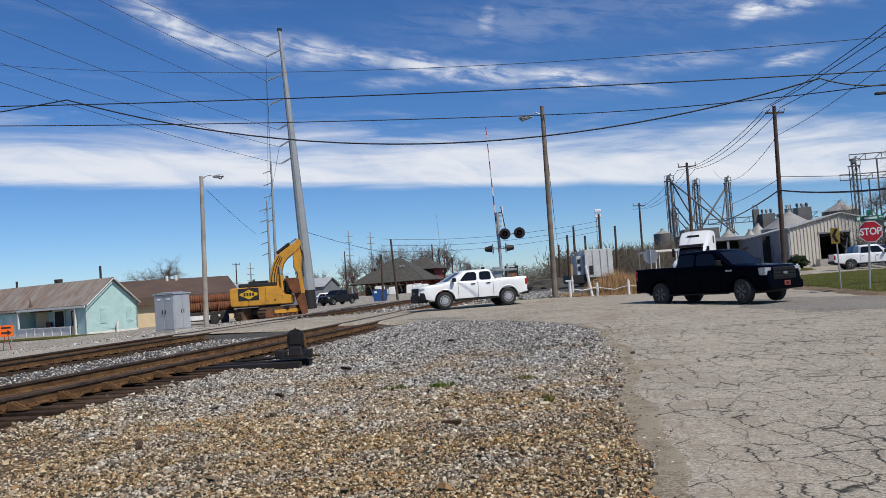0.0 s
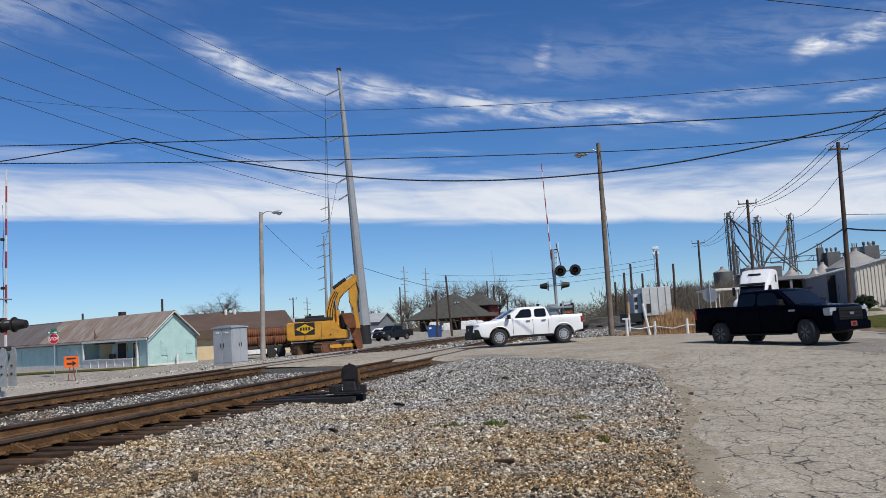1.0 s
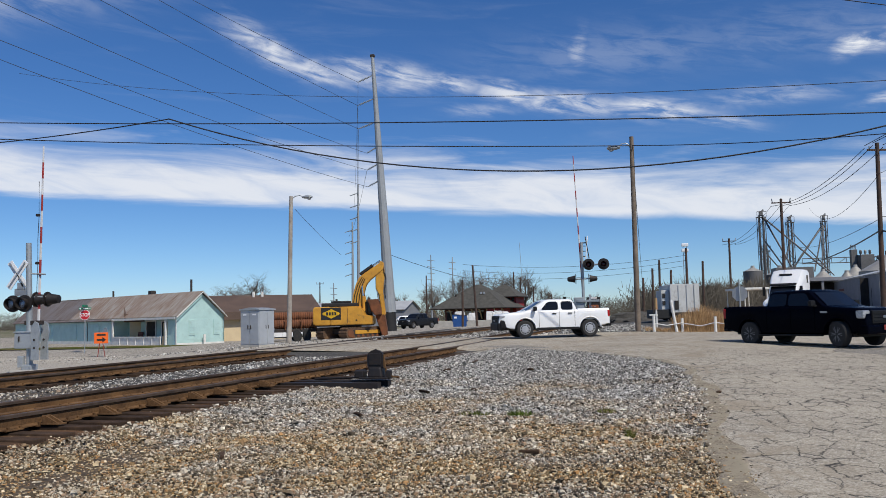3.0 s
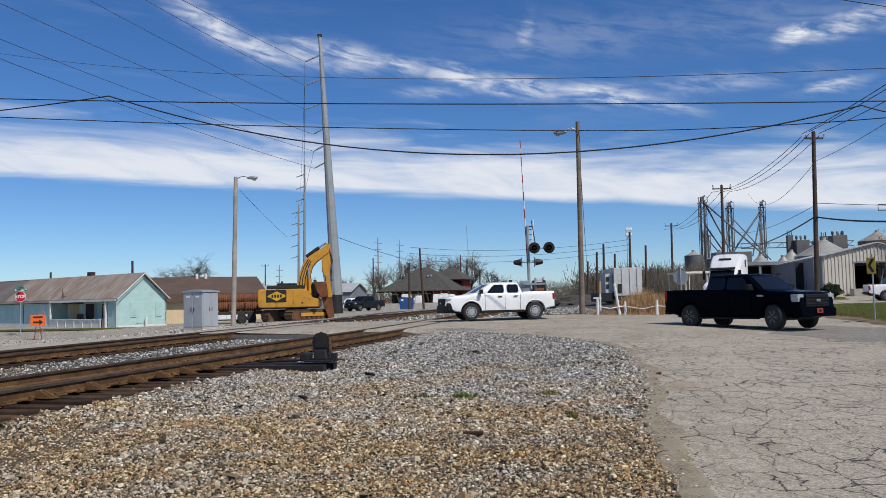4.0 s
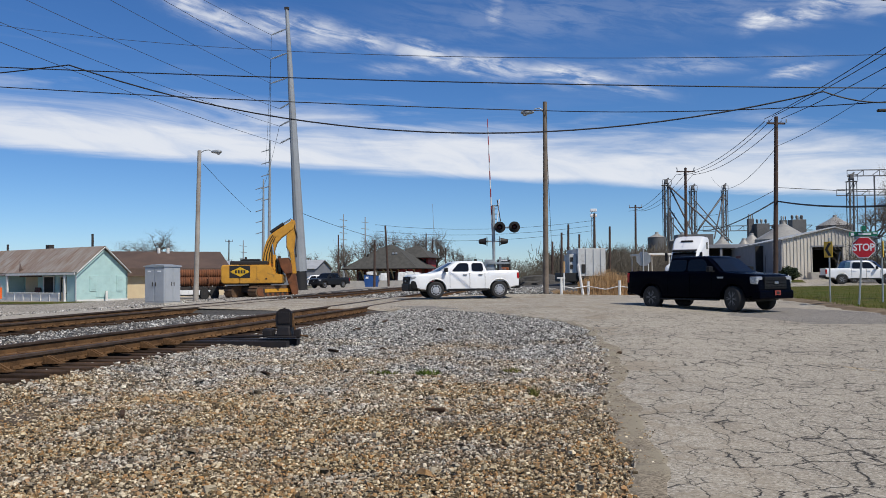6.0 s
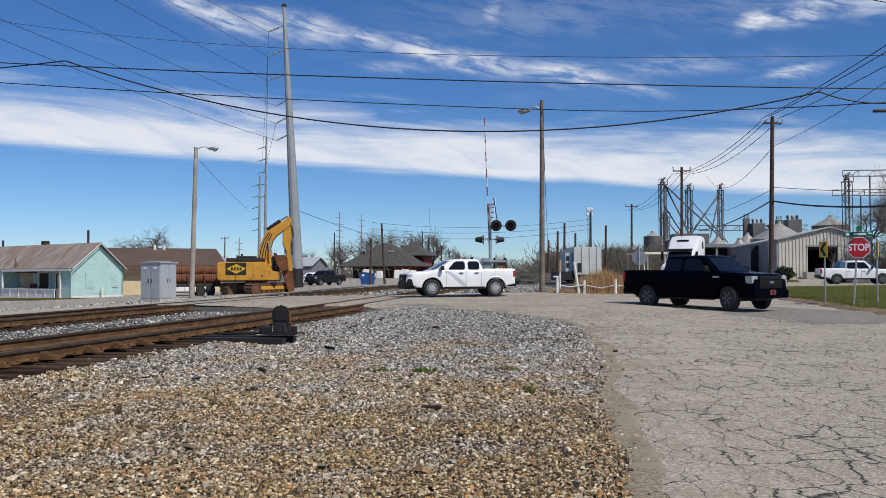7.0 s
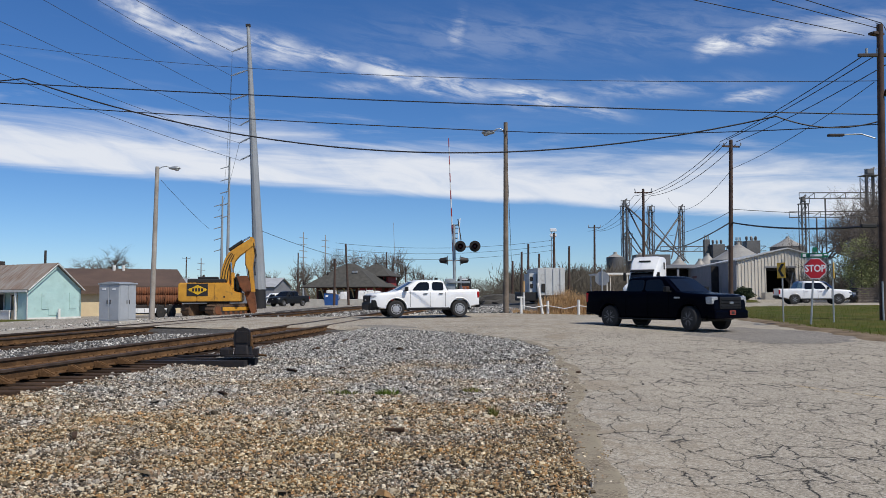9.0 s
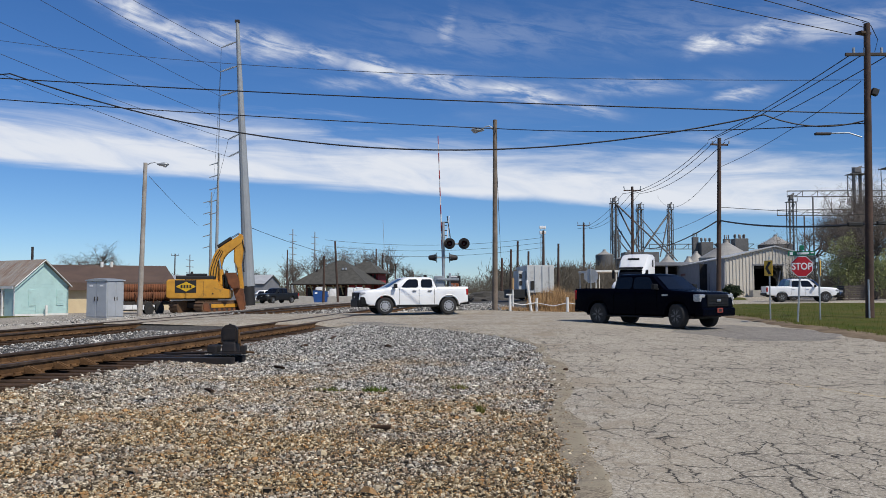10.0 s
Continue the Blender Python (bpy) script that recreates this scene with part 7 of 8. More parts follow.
for x in (-0.1, 0.1):
    prod("leg", (x * 2.5, 0.1, -0.02), (x, 0.02, zc - 0.3), 0.03, "amber", og)
wsn = thing("road_sign", pose(-37.6, 61.5, gz(-37.6, 61.5), 0, 0, 150), "round road sign seen from its bare back", "road sign", "signs")
prod("post", (0, 0, 0), (0, 0, 1.9), 0.03, "galv", wsn, None, 6)
bm = B()
lathe(bm, [(0.36, 0), (0.36, 0.02)], 20, "y", (0, 0.04, 1.5))
part("plate", bm, "signback", wsn)

# ---- edge of the crossing: posts, hydrant, reeds, parked box trailer ----
for x, y, h, lean, nm in ((3.55, 44.2, 0.85, 0.0, 1), (5.05, 45.0, 0.75, 0.0, 0), (4.75, 44.8, 1.7, -0.25, 0), (6.6, 44.3, 0.8, 0.0, 0), (7.8, 44.2, 0.8, 0.05, 0)):
    bm = B()
    rod(bm, (0, 0, -0.05), (lean, 0, h), 0.075, 0.07, 8)
    if nm:
        boxed(bm, (0, 0, h), (0.42, 0.12, 0.08), None, 0.01)
    single("marker_post", bm, "white_trim", "white-painted marker post at the road edge", "post", "marker posts", m=pose(x, y, gz(x, y)), shade=True)
bm = B()
tube(bm, [(3.6, 44.2, gz(4, 44) + 0.45), (4.2, 44.3, gz(4, 44) + 0.34), (5.0, 44.9, gz(5, 45) + 0.5), (5.9, 44.5, gz(6, 44) + 0.33), (6.6, 44.3, gz(6.6, 44) + 0.5), (7.3, 44.2, gz(7, 44) + 0.38), (7.8, 44.2, gz(8, 44) + 0.6)], 0.028)
single("barrier_rope", bm, "white_trim", "white rope slung between marker posts", "rope", shade=True)
blades("dry_reeds", 6500, ellipse(6.25, 46.2, 1.6, 1.0), 0.9, 1.75, 0.016, "reed", "clump of tall dry straw-coloured reeds", "reeds", 0.14)
blades("dry_grass", 3000, lambda rng: (3.2 + 6 * rng.random(), 44.9 + 1.2 * rng.random(), 1.0), 0.08, 0.3, 0.012, "reed", "low dry grass along the road edge", "grass", 0.4)
ym = thing("marker_post", pose(4.35, 52, gz(4.3, 52)), "weathered tan pipeline marker post", "post", "marker posts")
prod("shaft", (0, 0, 0), (0, 0, 1.3), 0.06, "white_trim", ym)
prod("cap", (0, 0, 1.2), (0, 0, 1.9), 0.09, "reed", ym)
hy = thing("fire_hydrant", pose(19.8, 57.4, gz(19.8, 57.4) + 0.08), "white fire hydrant on the grass verge", "hydrant")
bm = B()
lathe(bm, [(0.16, 0), (0.16, 0.06), (0.11, 0.08), (0.11, 0.5), (0.15, 0.52), (0.15, 0.58), (0.12, 0.66), (0.05, 0.74), (0.03, 0.8)], 14, "z")
part("barrel", bm, "white_trim", hy, shade=True)
prod("outlet", (-0.2, 0, 0.42), (0.2, 0, 0.42), 0.06, "white_trim", hy)
gp = single("marker_post", (lambda b: (boxed(b, (0, 0, 0.45), (0.12, 0.3, 0.9), None, 0.01), b)[1])(B()), "sign_green", "small green utility post on the verge", "post", "marker posts", m=pose(15.2, 53.5, gz(15, 53.5)))

bt = thing("box_trailer", pose(8.9, 76, gz(8.9, 76) + 0.0, 0, 0, 4), "parked white box trailers with dark chassis", "trailer")
pbox("box", (0.0, 3.0, 1.95), (2.5, 6.0, 2.5), "trailer", bt, 0.03)
for x in (-0.55, 0.15, 0.8):
    pbox("door_bar", (x, -0.02, 1.95), (0.05, 0.05, 2.3), "galv", bt)
pbox("vent", (-0.75, -0.02, 1.35), (0.35, 0.05, 0.8), "dark_in", bt)
pbox("cargo_box", (-1.62, 2.0, 1.75), (0.66, 3.0, 1.9), "trailer", bt, 0.03)
for z in (1.55, 2.2):
    pbox("cab_window", (-1.75, 0.48, z), (0.26, 0.04, 0.40), "dark_in", bt)
pbox("chassis", (0, 3, 0.6), (2.3, 6.4, 0.2), "dark_steel", bt)
pbox("tractor", (-2.0, 2.0, 0.6), (1.6, 3.6, 0.8), "black", bt, 0.05)
for x in (-1.0, 1.0):
    for y in (1.0, 4.6):
        wheel(bt, x, y, 0.5, 0.4, "dark_steel", "holes")


# ---- warehouse ----
def warehouse():
    t = thing("warehouse", pose(30.5, 90, gz(34, 88) - 0.05, 0, 0, 0), "beige ribbed-metal warehouse with an open roller door", "building", "buildings")
    W, L, E, A = 9.7, 34, 4.35, 5.55
    lean = 0.13
    door = (3.1, 6.2, 3.45)
    bm = B()
    prism(bm, [(0, 0), (door[0], 0), (door[0], door[2]), (door[1], door[2]), (door[1], 0), (W, 0), (W, E), (W * 0.55, A), (0, E)], 0.0, 0.12)
    fr = part("front_wall", bm, "metal_wall", t, "beige ribbed front wall")
    k = 0
    x = 0.15
    while x < W:
        h = E + (A - E) * (x / (W * 0.55) if x < W * 0.55 else (W - x) / (W * 0.45))
        z0 = door[2] if door[0] - 0.05 < x < door[1] + 0.05 else 0.02
        pbox("wall_rib", (x, -0.03, (z0 + h) / 2), (0.10, 0.07, h - z0 - 0.06), "metal_wall", fr, 0.012)
        x += 0.36
    pbox("door_frame", ((door[0] + door[1]) / 2, -0.05, door[2] + 0.08), (door[1] - door[0] + 0.3, 0.12, 0.16), "grey_wall", t)
    pbox("rolled_door", ((door[0] + door[1]) / 2, 0.4, door[2] - 0.1), (door[1] - door[0], 0.4, 0.4), "dark_in", t, 0.05)
    # dark sheet across the hall, painted as the shade deep inside
    pbox("dark_inside", (W / 2, 10, 2.0), (W - 0.6, 0.1, 3.9), "dark_in", t)
    prod("leaning_pipe", (door[1] - 0.7, 0.3, 0.0), (door[1] - 0.1, 0.3, 2.9), 0.08, "galv", t)
    pbox("floor", (W / 2, 5, 0.05), (W - 0.4, 9.8, 0.1), "concrete", t)
    # the near side's shade is put into its colour; the other side stays beige
    quads("side_wall", [(0, 0, 0), (lean * L, L, 0), (lean * L, L, E), (0, 0, E)], [(0, 1, 2, 3)], "grey_wall", t, "side wall in a darker grey that holds its shade", 0.12)
    quads("side_wall", [(W, 0, 0), (W + lean * L, L, 0), (W + lean * L, L, E), (W, 0, E)], [(0, 1, 2, 3)], "metal_wall", t, "", 0.12)
    for y in (4, 12):
        pbox("downpipe", (lean * y - 0.1, y, E / 2), (0.12, 0.12, E), "metal_wall", t)
    sd = pbox("side_door", (lean * 7.0 - 0.06, 7.0, 1.3), (0.1, 2.0, 2.6), "metal_wall", t, 0.01, turn("Z", -7), "pale side door")
    pbox("door_gap", (lean * 8.4 - 0.07, 8.4, 1.4), (0.1, 0.7, 2.8), "dark_in", t, 0, turn("Z", -7))
    pbox("name_board", (lean * 26 - 0.08, 26, 3.0), (0.08, 8, 0.3), "brick", t, 0, turn("Z", -7), "faded red lettering band")
    for x0, x1, z0, z1 in ((-0.25, W * 0.55, E - 0.02, A + 0.06), (W + 0.25, W * 0.55, E - 0.02, A + 0.06)):
        quads("roof", [(x0, -0.3, z0), (x1, -0.3, z1), (x1 + lean * L, L, z1), (x0 + lean * L, L, z0)], [(0, 1, 2, 3)], "metal_roof", t, "pale metal roof", 0.12)
    pbox("loading_step", (2.9, -0.9, 0.4), (1.0, 1.2, 0.8), "concrete", t, 0.03)
    return t


warehouse()


def leafy(name, m, n, radii, size, mat, label, category, seed, trunk=None):
    """A bush or crown: a cloud of small bent leaves with gaps and an uneven outline."""
    rng = np.random.default_rng(seed)
    vs, fs = [], []
    for i in range(n):
        d = rng.normal(0, 1, 3)
        d /= np.linalg.norm(d)
        r = rng.random() ** 0.35 * (0.75 + 0.4 * noise.noise(Vector(d) * 2.2 + Vector((seed, 0, 0))))
        c = d * r * np.array(radii)
        if c[2] < -radii[2]:
            continue
        a, b = rng.normal(0, 1, 3), rng.normal(0, 1, 3)
        a, b = a / np.linalg.norm(a) * size, b / np.linalg.norm(b) * size * 0.6
        k = len(vs)
        vs += [tuple(c - a), tuple(c + b), tuple(c + a), tuple(c - b)]
        fs.append((k, k + 1, k + 2, k + 3))
    me = bpy.data.meshes.new(name)
    me.from_pydata(vs, [], fs)
    me.materials.append(M[mat])
    t = thing(name, m, label, category, "plants")
    cr = new("crown", me)
    cr.parent = t
    prod("stem", (0, 0, -radii[2]), (0, 0, 0), 0.08, "bark", t)
    return t


leafy("round_bush", pose(27.9, 80.5, gz(28, 80) + 0.7), 7000, (1.2, 0.95, 0.75), 0.075, "hedge", "dense dark green clipped round bush", "bush", 2)


def limb_mesh(vs, fs, p, q, r0, r1, seg=4):
    d = (q - p)
    a = d.cross(Vector((0.3, 0.2, 1))).normalized()
    b = a.cross(d).normalized()
    k = len(vs)
    for c, r in ((p, r0), (q, r1)):
        for j in range(seg):
            an = 2 * math.pi * j / seg
            vs.append(tuple(c + (a * math.cos(an) + b * math.sin(an)) * r))
    for j in range(seg):
        fs.append((k + j, k + (j + 1) % seg, k + seg + (j + 1) % seg, k + seg + j))


def grow(rng, vs, fs, p, d, length, r, depth, spread, twigs):
    """Branching limbs, each level shorter and thinner."""
    steps = 3 if depth > 1 else 2
    for s in range(steps):
        q = p + d * (length / steps)
        d = (d + Vector([rng.gauss(0, 0.16) for _ in range(3)]) + Vector((0, 0, 0.05))).normalized()
        r1 = r * (0.86 if s < steps - 1 else 0.75)
        limb_mesh(*(twigs if depth <= 2 else (vs, fs)), p, q, r, r1, 3 if depth <= 2 else 5)
        if depth > 0 and (s > 0 or depth < 4):
            for _ in range(2 if depth > 1 else 3):
                side = Vector([rng.gauss(0, 1) for _ in range(3)])
                nd = (d + side.normalized() * spread * rng.uniform(0.7, 1.3) + Vector((0, 0, 0.12))).normalized()
                grow(rng, vs, fs, q, nd, length * rng.uniform(0.5, 0.78), r1 * 0.62, depth - 1, spread, twigs)
        p, r = q, r1


def bare_tree(name, m, height, seed, label, depth=4, spread=0.75, thick=0.03):
    rng = random.Random(seed)
    vs, fs, tv, tf = [], [], [], []
    grow(rng, vs, fs, Vector((0, 0, -0.3)), Vector((0, 0, 1)), height * 0.42, height * thick, depth, spread, (tv, tf))
    t = thing(name, m, label, "tree", "trees")
    for nm, v, f, mt in (("trunk", vs, fs, "bark"), ("crown", tv, tf, "twig")):
        me = bpy.data.meshes.new(nm)
        me.from_pydata(v, [], f)
        me.materials.append(M[mt])
        ob = new(nm, me)
        ob.parent = t
    return t


wide = bare_tree("bare_tree", pose(-70.5, 170, 0.2), 10.0, 4, "old leafless tree with a wide crooked crown", 5, 1.25, 0.05)
wide.scale = (1.7, 1.3, 1.25)
for i, (x, y, h) in enumerate(((42.6, 99, 10.5), (36.6, 77, 8.5), (38.4, 74, 9.0), (40.0, 80, 11.0), (42.4, 86, 11.5), (39.5, 70, 9.0), (46.5, 95, 13.0), (44.2, 90, 12.0), (49.5, 99, 13.0))):
    bare_tree("bare_tree", pose(x, y, gz(x, y)), h, 20 + i, "leafless tree with fine grey twigs by the warehouse", 5, 0.8, 0.034)
leafy("budding_tree", pose(36.0, 74.0, gz(35, 73) + 3.2), 5200, (2.3, 2.0, 3.4), 0.085, "leaf", "small tree with pale green spring leaves", "tree", 8)
leafy("budding_tree", pose(37.6, 69.5, gz(37, 69) + 2.4), 5000, (2.6, 1.8, 2.4), 0.085, "leaf", "shrubby tree with pale green spring leaves", "tree", 9)
first = None
rng = random.Random(77)
SPOTS = [(-30, 170, 10), (-26, 176, 12), (-22, 172, 13.5), (-18, 180, 13), (-34, 185, 9), (-12, 178, 12.5), (-8, 182, 9.5), (-39, 180, 8), (-15, 172, 12), (-60, 150, 6), (-52, 160, 6.5), (-88, 170, 7), (-100, 180, 7.5), (-46, 175, 7), (-115, 170, 8), (-6, 200, 8), (3, 240, 8), (40, 190, 8), (26, 200, 9), (33, 205, 8), (19, 190, 8), (47, 120, 9)]
kinds = [bare_tree("bare_tree", pose(*s[:2], 0.3), s[2], 40 + i, "leafless tree behind the railway depot", 4, 1.0, 0.034) for i, s in enumerate(SPOTS[:4])]
for i, (x, y, h) in enumerate(SPOTS[4:]):
    k = kinds[i % 4]
    c = copy_thing(k, pose(x, y, 0.3, 0, 0, 77 * i))
    c.scale = [h / SPOTS[i % 4][2] * q for q in (rng.uniform(0.9, 1.2), 1.0, 1.0)]


def woods(name, n, where, label, seed):
    """Far scrub and woods: thickets of thin upright stems and twigs."""
    rng = random.Random(seed)
    vs, fs = [], []
    for i in range(n):
        x, y, h = where(rng)
        z = gz(x, y)
        for j in range(44):
            b = Vector((x + rng.gauss(0, h * 0.3), y + rng.gauss(0, h * 0.2), z + h * 0.75 * rng.random() ** 1.5))
            d = Vector((rng.gauss(0, 0.55), rng.gauss(0, 0.3), rng.uniform(0.2, 1.0))).normalized()
            q = b + d * h * rng.uniform(0.12, 0.34)
            w = h * rng.uniform(0.004, 0.011)
            s = Vector((d.z, 0, -d.x)) * w
            k = len(vs)
            vs += [tuple(b - s), tuple(b + s), tuple(q + s * 0.3), tuple(q - s * 0.3)]
            fs.append((k, k + 1, k + 2, k + 3))
    me = bpy.data.meshes.new(name)
    me.from_pydata(vs, [], fs)
    me.materials.append(M["wood_far"])
    return tagged(new(name, me), label, "woods", kind="stuff")


woods("far_woods", 2600, lambda r: (lambda x: (x, 250 + r.uniform(0, 60), r.uniform(3.5, 7.5)))(r.uniform(-260, 330)), "far leafless woods along the horizon", 5)
woods("far_woods", 1500, lambda r: (lambda y: (6 + (y - 95) * 0.10 + r.uniform(0, 16), y, r.uniform(2.2, 5.2)))(r.uniform(100, 175)), "brown leafless scrub on the bank beyond the crossing", 6)
woods("far_woods", 500, lambda r: (r.uniform(-16, -1), r.uniform(150, 215), r.uniform(1.5, 4.0)), "scrub beside the distant track", 7)
woods("undergrowth", 380, lambda r: (r.uniform(37.5, 54), r.uniform(72, 90), r.uniform(1.5, 5.0)), "tangled leafless undergrowth below the trees", 8)
bm = B()
bmesh.ops.create_icosphere(bm, subdivisions=4, radius=1.0)
for v in bm.verts:
    v.co = Vector((v.co.x * 3.6, v.co.y * 3.0, max(v.co.z, -0.1) * 1.15)) * (1 + 0.25 * noise.noise(v.co * 3))
single("gravel_heap", bm, "ground", "low heap of brown gravel beside the track", "gravel heap", m=pose(5.6, 92, 0.4), shade=True)


# ---- depot ----
def depot():
    t = thing("depot", pose(-18.6, 135, -0.05, 0, 0, -12), "old brick railway depot with a deep brown-grey hipped roof", "building", "buildings")
    # x along the front, y away; walls inset under the eaves
    def hip(name, x0, x1, y0, y1, z0, z1, inset, mat, label, flare=0.0):
        ym = (y0 + y1) / 2
        v = [(x0, y0, z0), (x1, y0, z0), (x1, y1, z0), (x0, y1, z0), (x0 + inset, ym, z1), (x1 - inset, ym, z1)]
        f = [(0, 1, 5, 4), (1, 2, 5), (2, 3, 4, 5), (3, 0, 4), (0, 3, 2, 1)]
        r = quads(name, v, f, mat, t, label)
        for a, b in ((0, 1), (1, 2), (3, 0)):
            bm = B()
            tube(bm, [v[a], v[b]], 0.09, 4)
            part("gutter", bm, "dark_steel", r)
        return r
    pbox("wall", (0.2, 6.0, 1.45), (10.6, 8.0, 2.9), "brick", t, label="dark red brick wall")
    hip("roof", -7.4, 7.4, 0.0, 12.0, 2.85, 6.9, 6.6, "station_roof", "large hipped shingle roof")
    pbox("tower", (3.9, 12.0, 2.6), (4.6, 5.0, 5.2), "red_trim", t, label="taller barn-red block")
    hip("upper_roof", -0.8, 7.0, 8.2, 15.5, 4.75, 6.9, 3.2, "station_roof", "upper hipped roof")
    for k in range(6):
        pbox("upper_window", (2.0 + 0.72 * k, 9.44, 4.3), (0.4, 0.1, 0.6), "glass", t)
    pbox("red_bay", (4.9, 3.2, 1.4), (2.6, 5.0, 2.8), "red_trim", t, 0.02, label="barn-red bay")
    for x in (-4.2, -2.2, 1.9, 3.6):
        w = pbox("window", (x, 1.97, 1.6), (1.0, 0.1, 1.5), "glass", t)
        pbox("window_frame", (x, 1.93, 2.4), (1.2, 0.1, 0.12), "white_trim", w)
    pbox("freight_door", (-0.4, 1.96, 1.3), (2.6, 0.1, 2.3), "white_trim", t, label="pale freight door")
    for k in range(10):
        x = -6.6 + 1.45 * k
        bm = B()
        tube(bm, [(x, 1.95, 1.2), (x, 1.5, 1.9), (x, 0.9, 2.5), (x, 0.25, 2.8)], 0.13, 5)
        part("eave_bracket", bm, "cream", t, "curved timber eave bracket")
    pbox("eave_board", (0, 0.15, 2.78), (14.6, 0.1, 0.12), "dark_steel", t)
    for x in (-3.4,):
        prod("roof_vent", (x, 3.2, 4.5), (x, 3.2, 5.4), 0.22, "dark_steel", t)
    for x in (1.5, 2.1):
        pbox("roof_lamp", (x, 3.4, 5.4), (0.35, 0.3, 0.35), "lamp", t, 0.05)
    for x in (6.3, 7.4):
        prod("stair_rail", (x, -3.6, 0.2), (x, 0.2, 1.9), 0.06, "red_trim", t)
        for k in range(5):
            prod("stair_post", (x, -3.4 + 0.85 * k, 0.2), (x, -3.4 + 0.85 * k, 0.9 + 0.36 * k), 0.05, "red_trim", t)
    return t


dp = depot()
dp.scale = (0.9, 1.0, 1.0)
dk = thing("loading_dock", pose(-15.5, 122, -0.1, 0, 0, -2), "long low concrete loading dock before the depot", "loading dock")
pbox("dock_wall", (-1.2, 2.5, 0.5), (14.0, 5.0, 1.0), "concrete", dk, 0.04)
bm = B()
prism(bm, [(-8.1, 0.0), (-11.5, 0.0), (-8.1, 1.0)], 0.2, 3.8)
part("ramp", bm, "concrete", dk)
for i, (x, w, h) in enumerate(((-2.6, 1.5, 1.35), (-0.7, 1.3, 1.1), (-1.6, 0.9, 0.8), (1.9, 1.1, 1.3), (3.1, 1.2, 1.35), (4.1, 1.1, 1.2), (2.5, 1.0, 1.2))):
    bm = B()
    boxed(bm, (0, 0, h / 2), (w, 1.1, h), None, 0.18, 0.9)
    for v in bm.verts:
        v.co += Vector([noise.noise(v.co * 2.5 + Vector((i, q, 0))) * 0.12 for q in range(3)]) * (0 if v.co.z < 0.05 else 1)
    single("bulk_bag", bm, "bag", "bulging white woven bulk bag on the dock", "bag", "bags on the dock", m=pose(-15.5 + x, 123.2 + 0.2 * (i % 3), 0.9, 0, 0, 5 * i), shade=True)
bm = B()
boxed(bm, (0, 0, 0.35), (0.6, 0.6, 0.7), None, 0.1)
single("orange_bucket", bm, "sign_orange", "orange barrel on the dock", "barrel", m=pose(-10.6, 123, 0.9))
db = thing("dumpster", pose(-16.6, 113.2, gz(-16.6, 113) - 0.02, 0, 0, 4), "blue steel dumpster in front of the dock", "dumpster")
bm = B()
prism(bm, [(-0.85, 0.1), (0.85, 0.1), (0.95, 1.25), (0.95, 1.55), (-0.95, 1.75), (-0.95, 1.25)], -0.8, 0.8)
part("bin", bm, "bluebin", db)
pbox("label_plate", (-0.55, -0.81, 1.35), (0.35, 0.02, 0.25), "sign_white", db)
pbox("lid", (0, 0, 1.7), (1.9, 1.7, 0.06), "black", db, 0.01, turn("Y", 6))
for x in (-0.98, 0.98):
    pbox("lift_pocket", (x, 0, 0.9), (0.12, 1.0, 0.2), "bluebin", db)
sh = shed_hall("long_shed", pose(-62, 150, -0.1, 0, 0, -3), 30, 12, 3.2, 4.8, "grey_wall", "metal_roof", "long grey metal shed far behind the poles", 0)
for x, y, h in ((-3.9, 120, 1.6), (-3.2, 121, 1.3), (-2.4, 119, 1.0), (-1.5, 122, 1.4)):
    bm = B()
    boxed(bm, (0, 0, h / 2), (0.6, 0.5, h), None, 0.04)
    single("relay_case", bm, "galv", "grey relay case beside the track", "cabinet", "trackside cases", m=pose(x - 1.0, y, gz(x, y)))


# ---- grain mill ----
def leg_tower(x, y, h, w, label, legs=4, head=True):
    t = thing("elevator_tower", pose(x, y, gz(x, y)), label, "grain elevator", "grain mill")
    for sx in (-1, 1):
        prod("casing", (sx * w * 0.25, 0, 0), (sx * w * 0.25, 0, h), w * 0.13, "grain", t, None, 8)
        for sy in (-1, 1):
            prod("corner_post", (sx * w / 2, sy * w / 2, 0), (sx * w / 2, sy * w / 2, h * 0.97), 0.07, "grain", t, None, 5)
    n = int(h / 2.2)
    for k in range(n):
        z = h * 0.97 * (k + 1) / n
        pbox("platform_frame", (0, 0, z), (w * 1.02, 0.1, 0.07), "grain", t)
        for sy in (-1, 1):
            s = 1 if k % 2 else -1
            prod("brace", (-s * w / 2, sy * w / 2, z - h * 0.97 / n), (s * w / 2, sy * w / 2, z), 0.05, "grain", t, None, 4)
    if head:
        hd = pbox("head_house", (0, 0, h + 0.2), (w * 0.55, w * 0.45, 0.9), "grain", t, 0.12)
        pbox("platform", (0, 0, h - 0.5), (w * 1.35, w * 1.1, 0.1), "grain", hd)
        for sx in (-1, 1):
            prod("hand_rail", (sx * w * 0.64, -w * 0.55, h - 0.4), (sx * w * 0.64, -w * 0.55, h + 0.5), 0.05, "grain", hd, None, 4)
        prod("hand_rail", (-w * 0.64, -w * 0.55, h + 0.5), (w * 0.64, -w * 0.55, h + 0.5), 0.05, "grain", hd, None, 4)
        bm = B()
        rod(bm, (0.1, 0, h + 0.5), (w * 0.4, 0, h + 0.9), 0.2, 0.12, 8)
        part("spout_head", bm, "grain", hd)
    return t


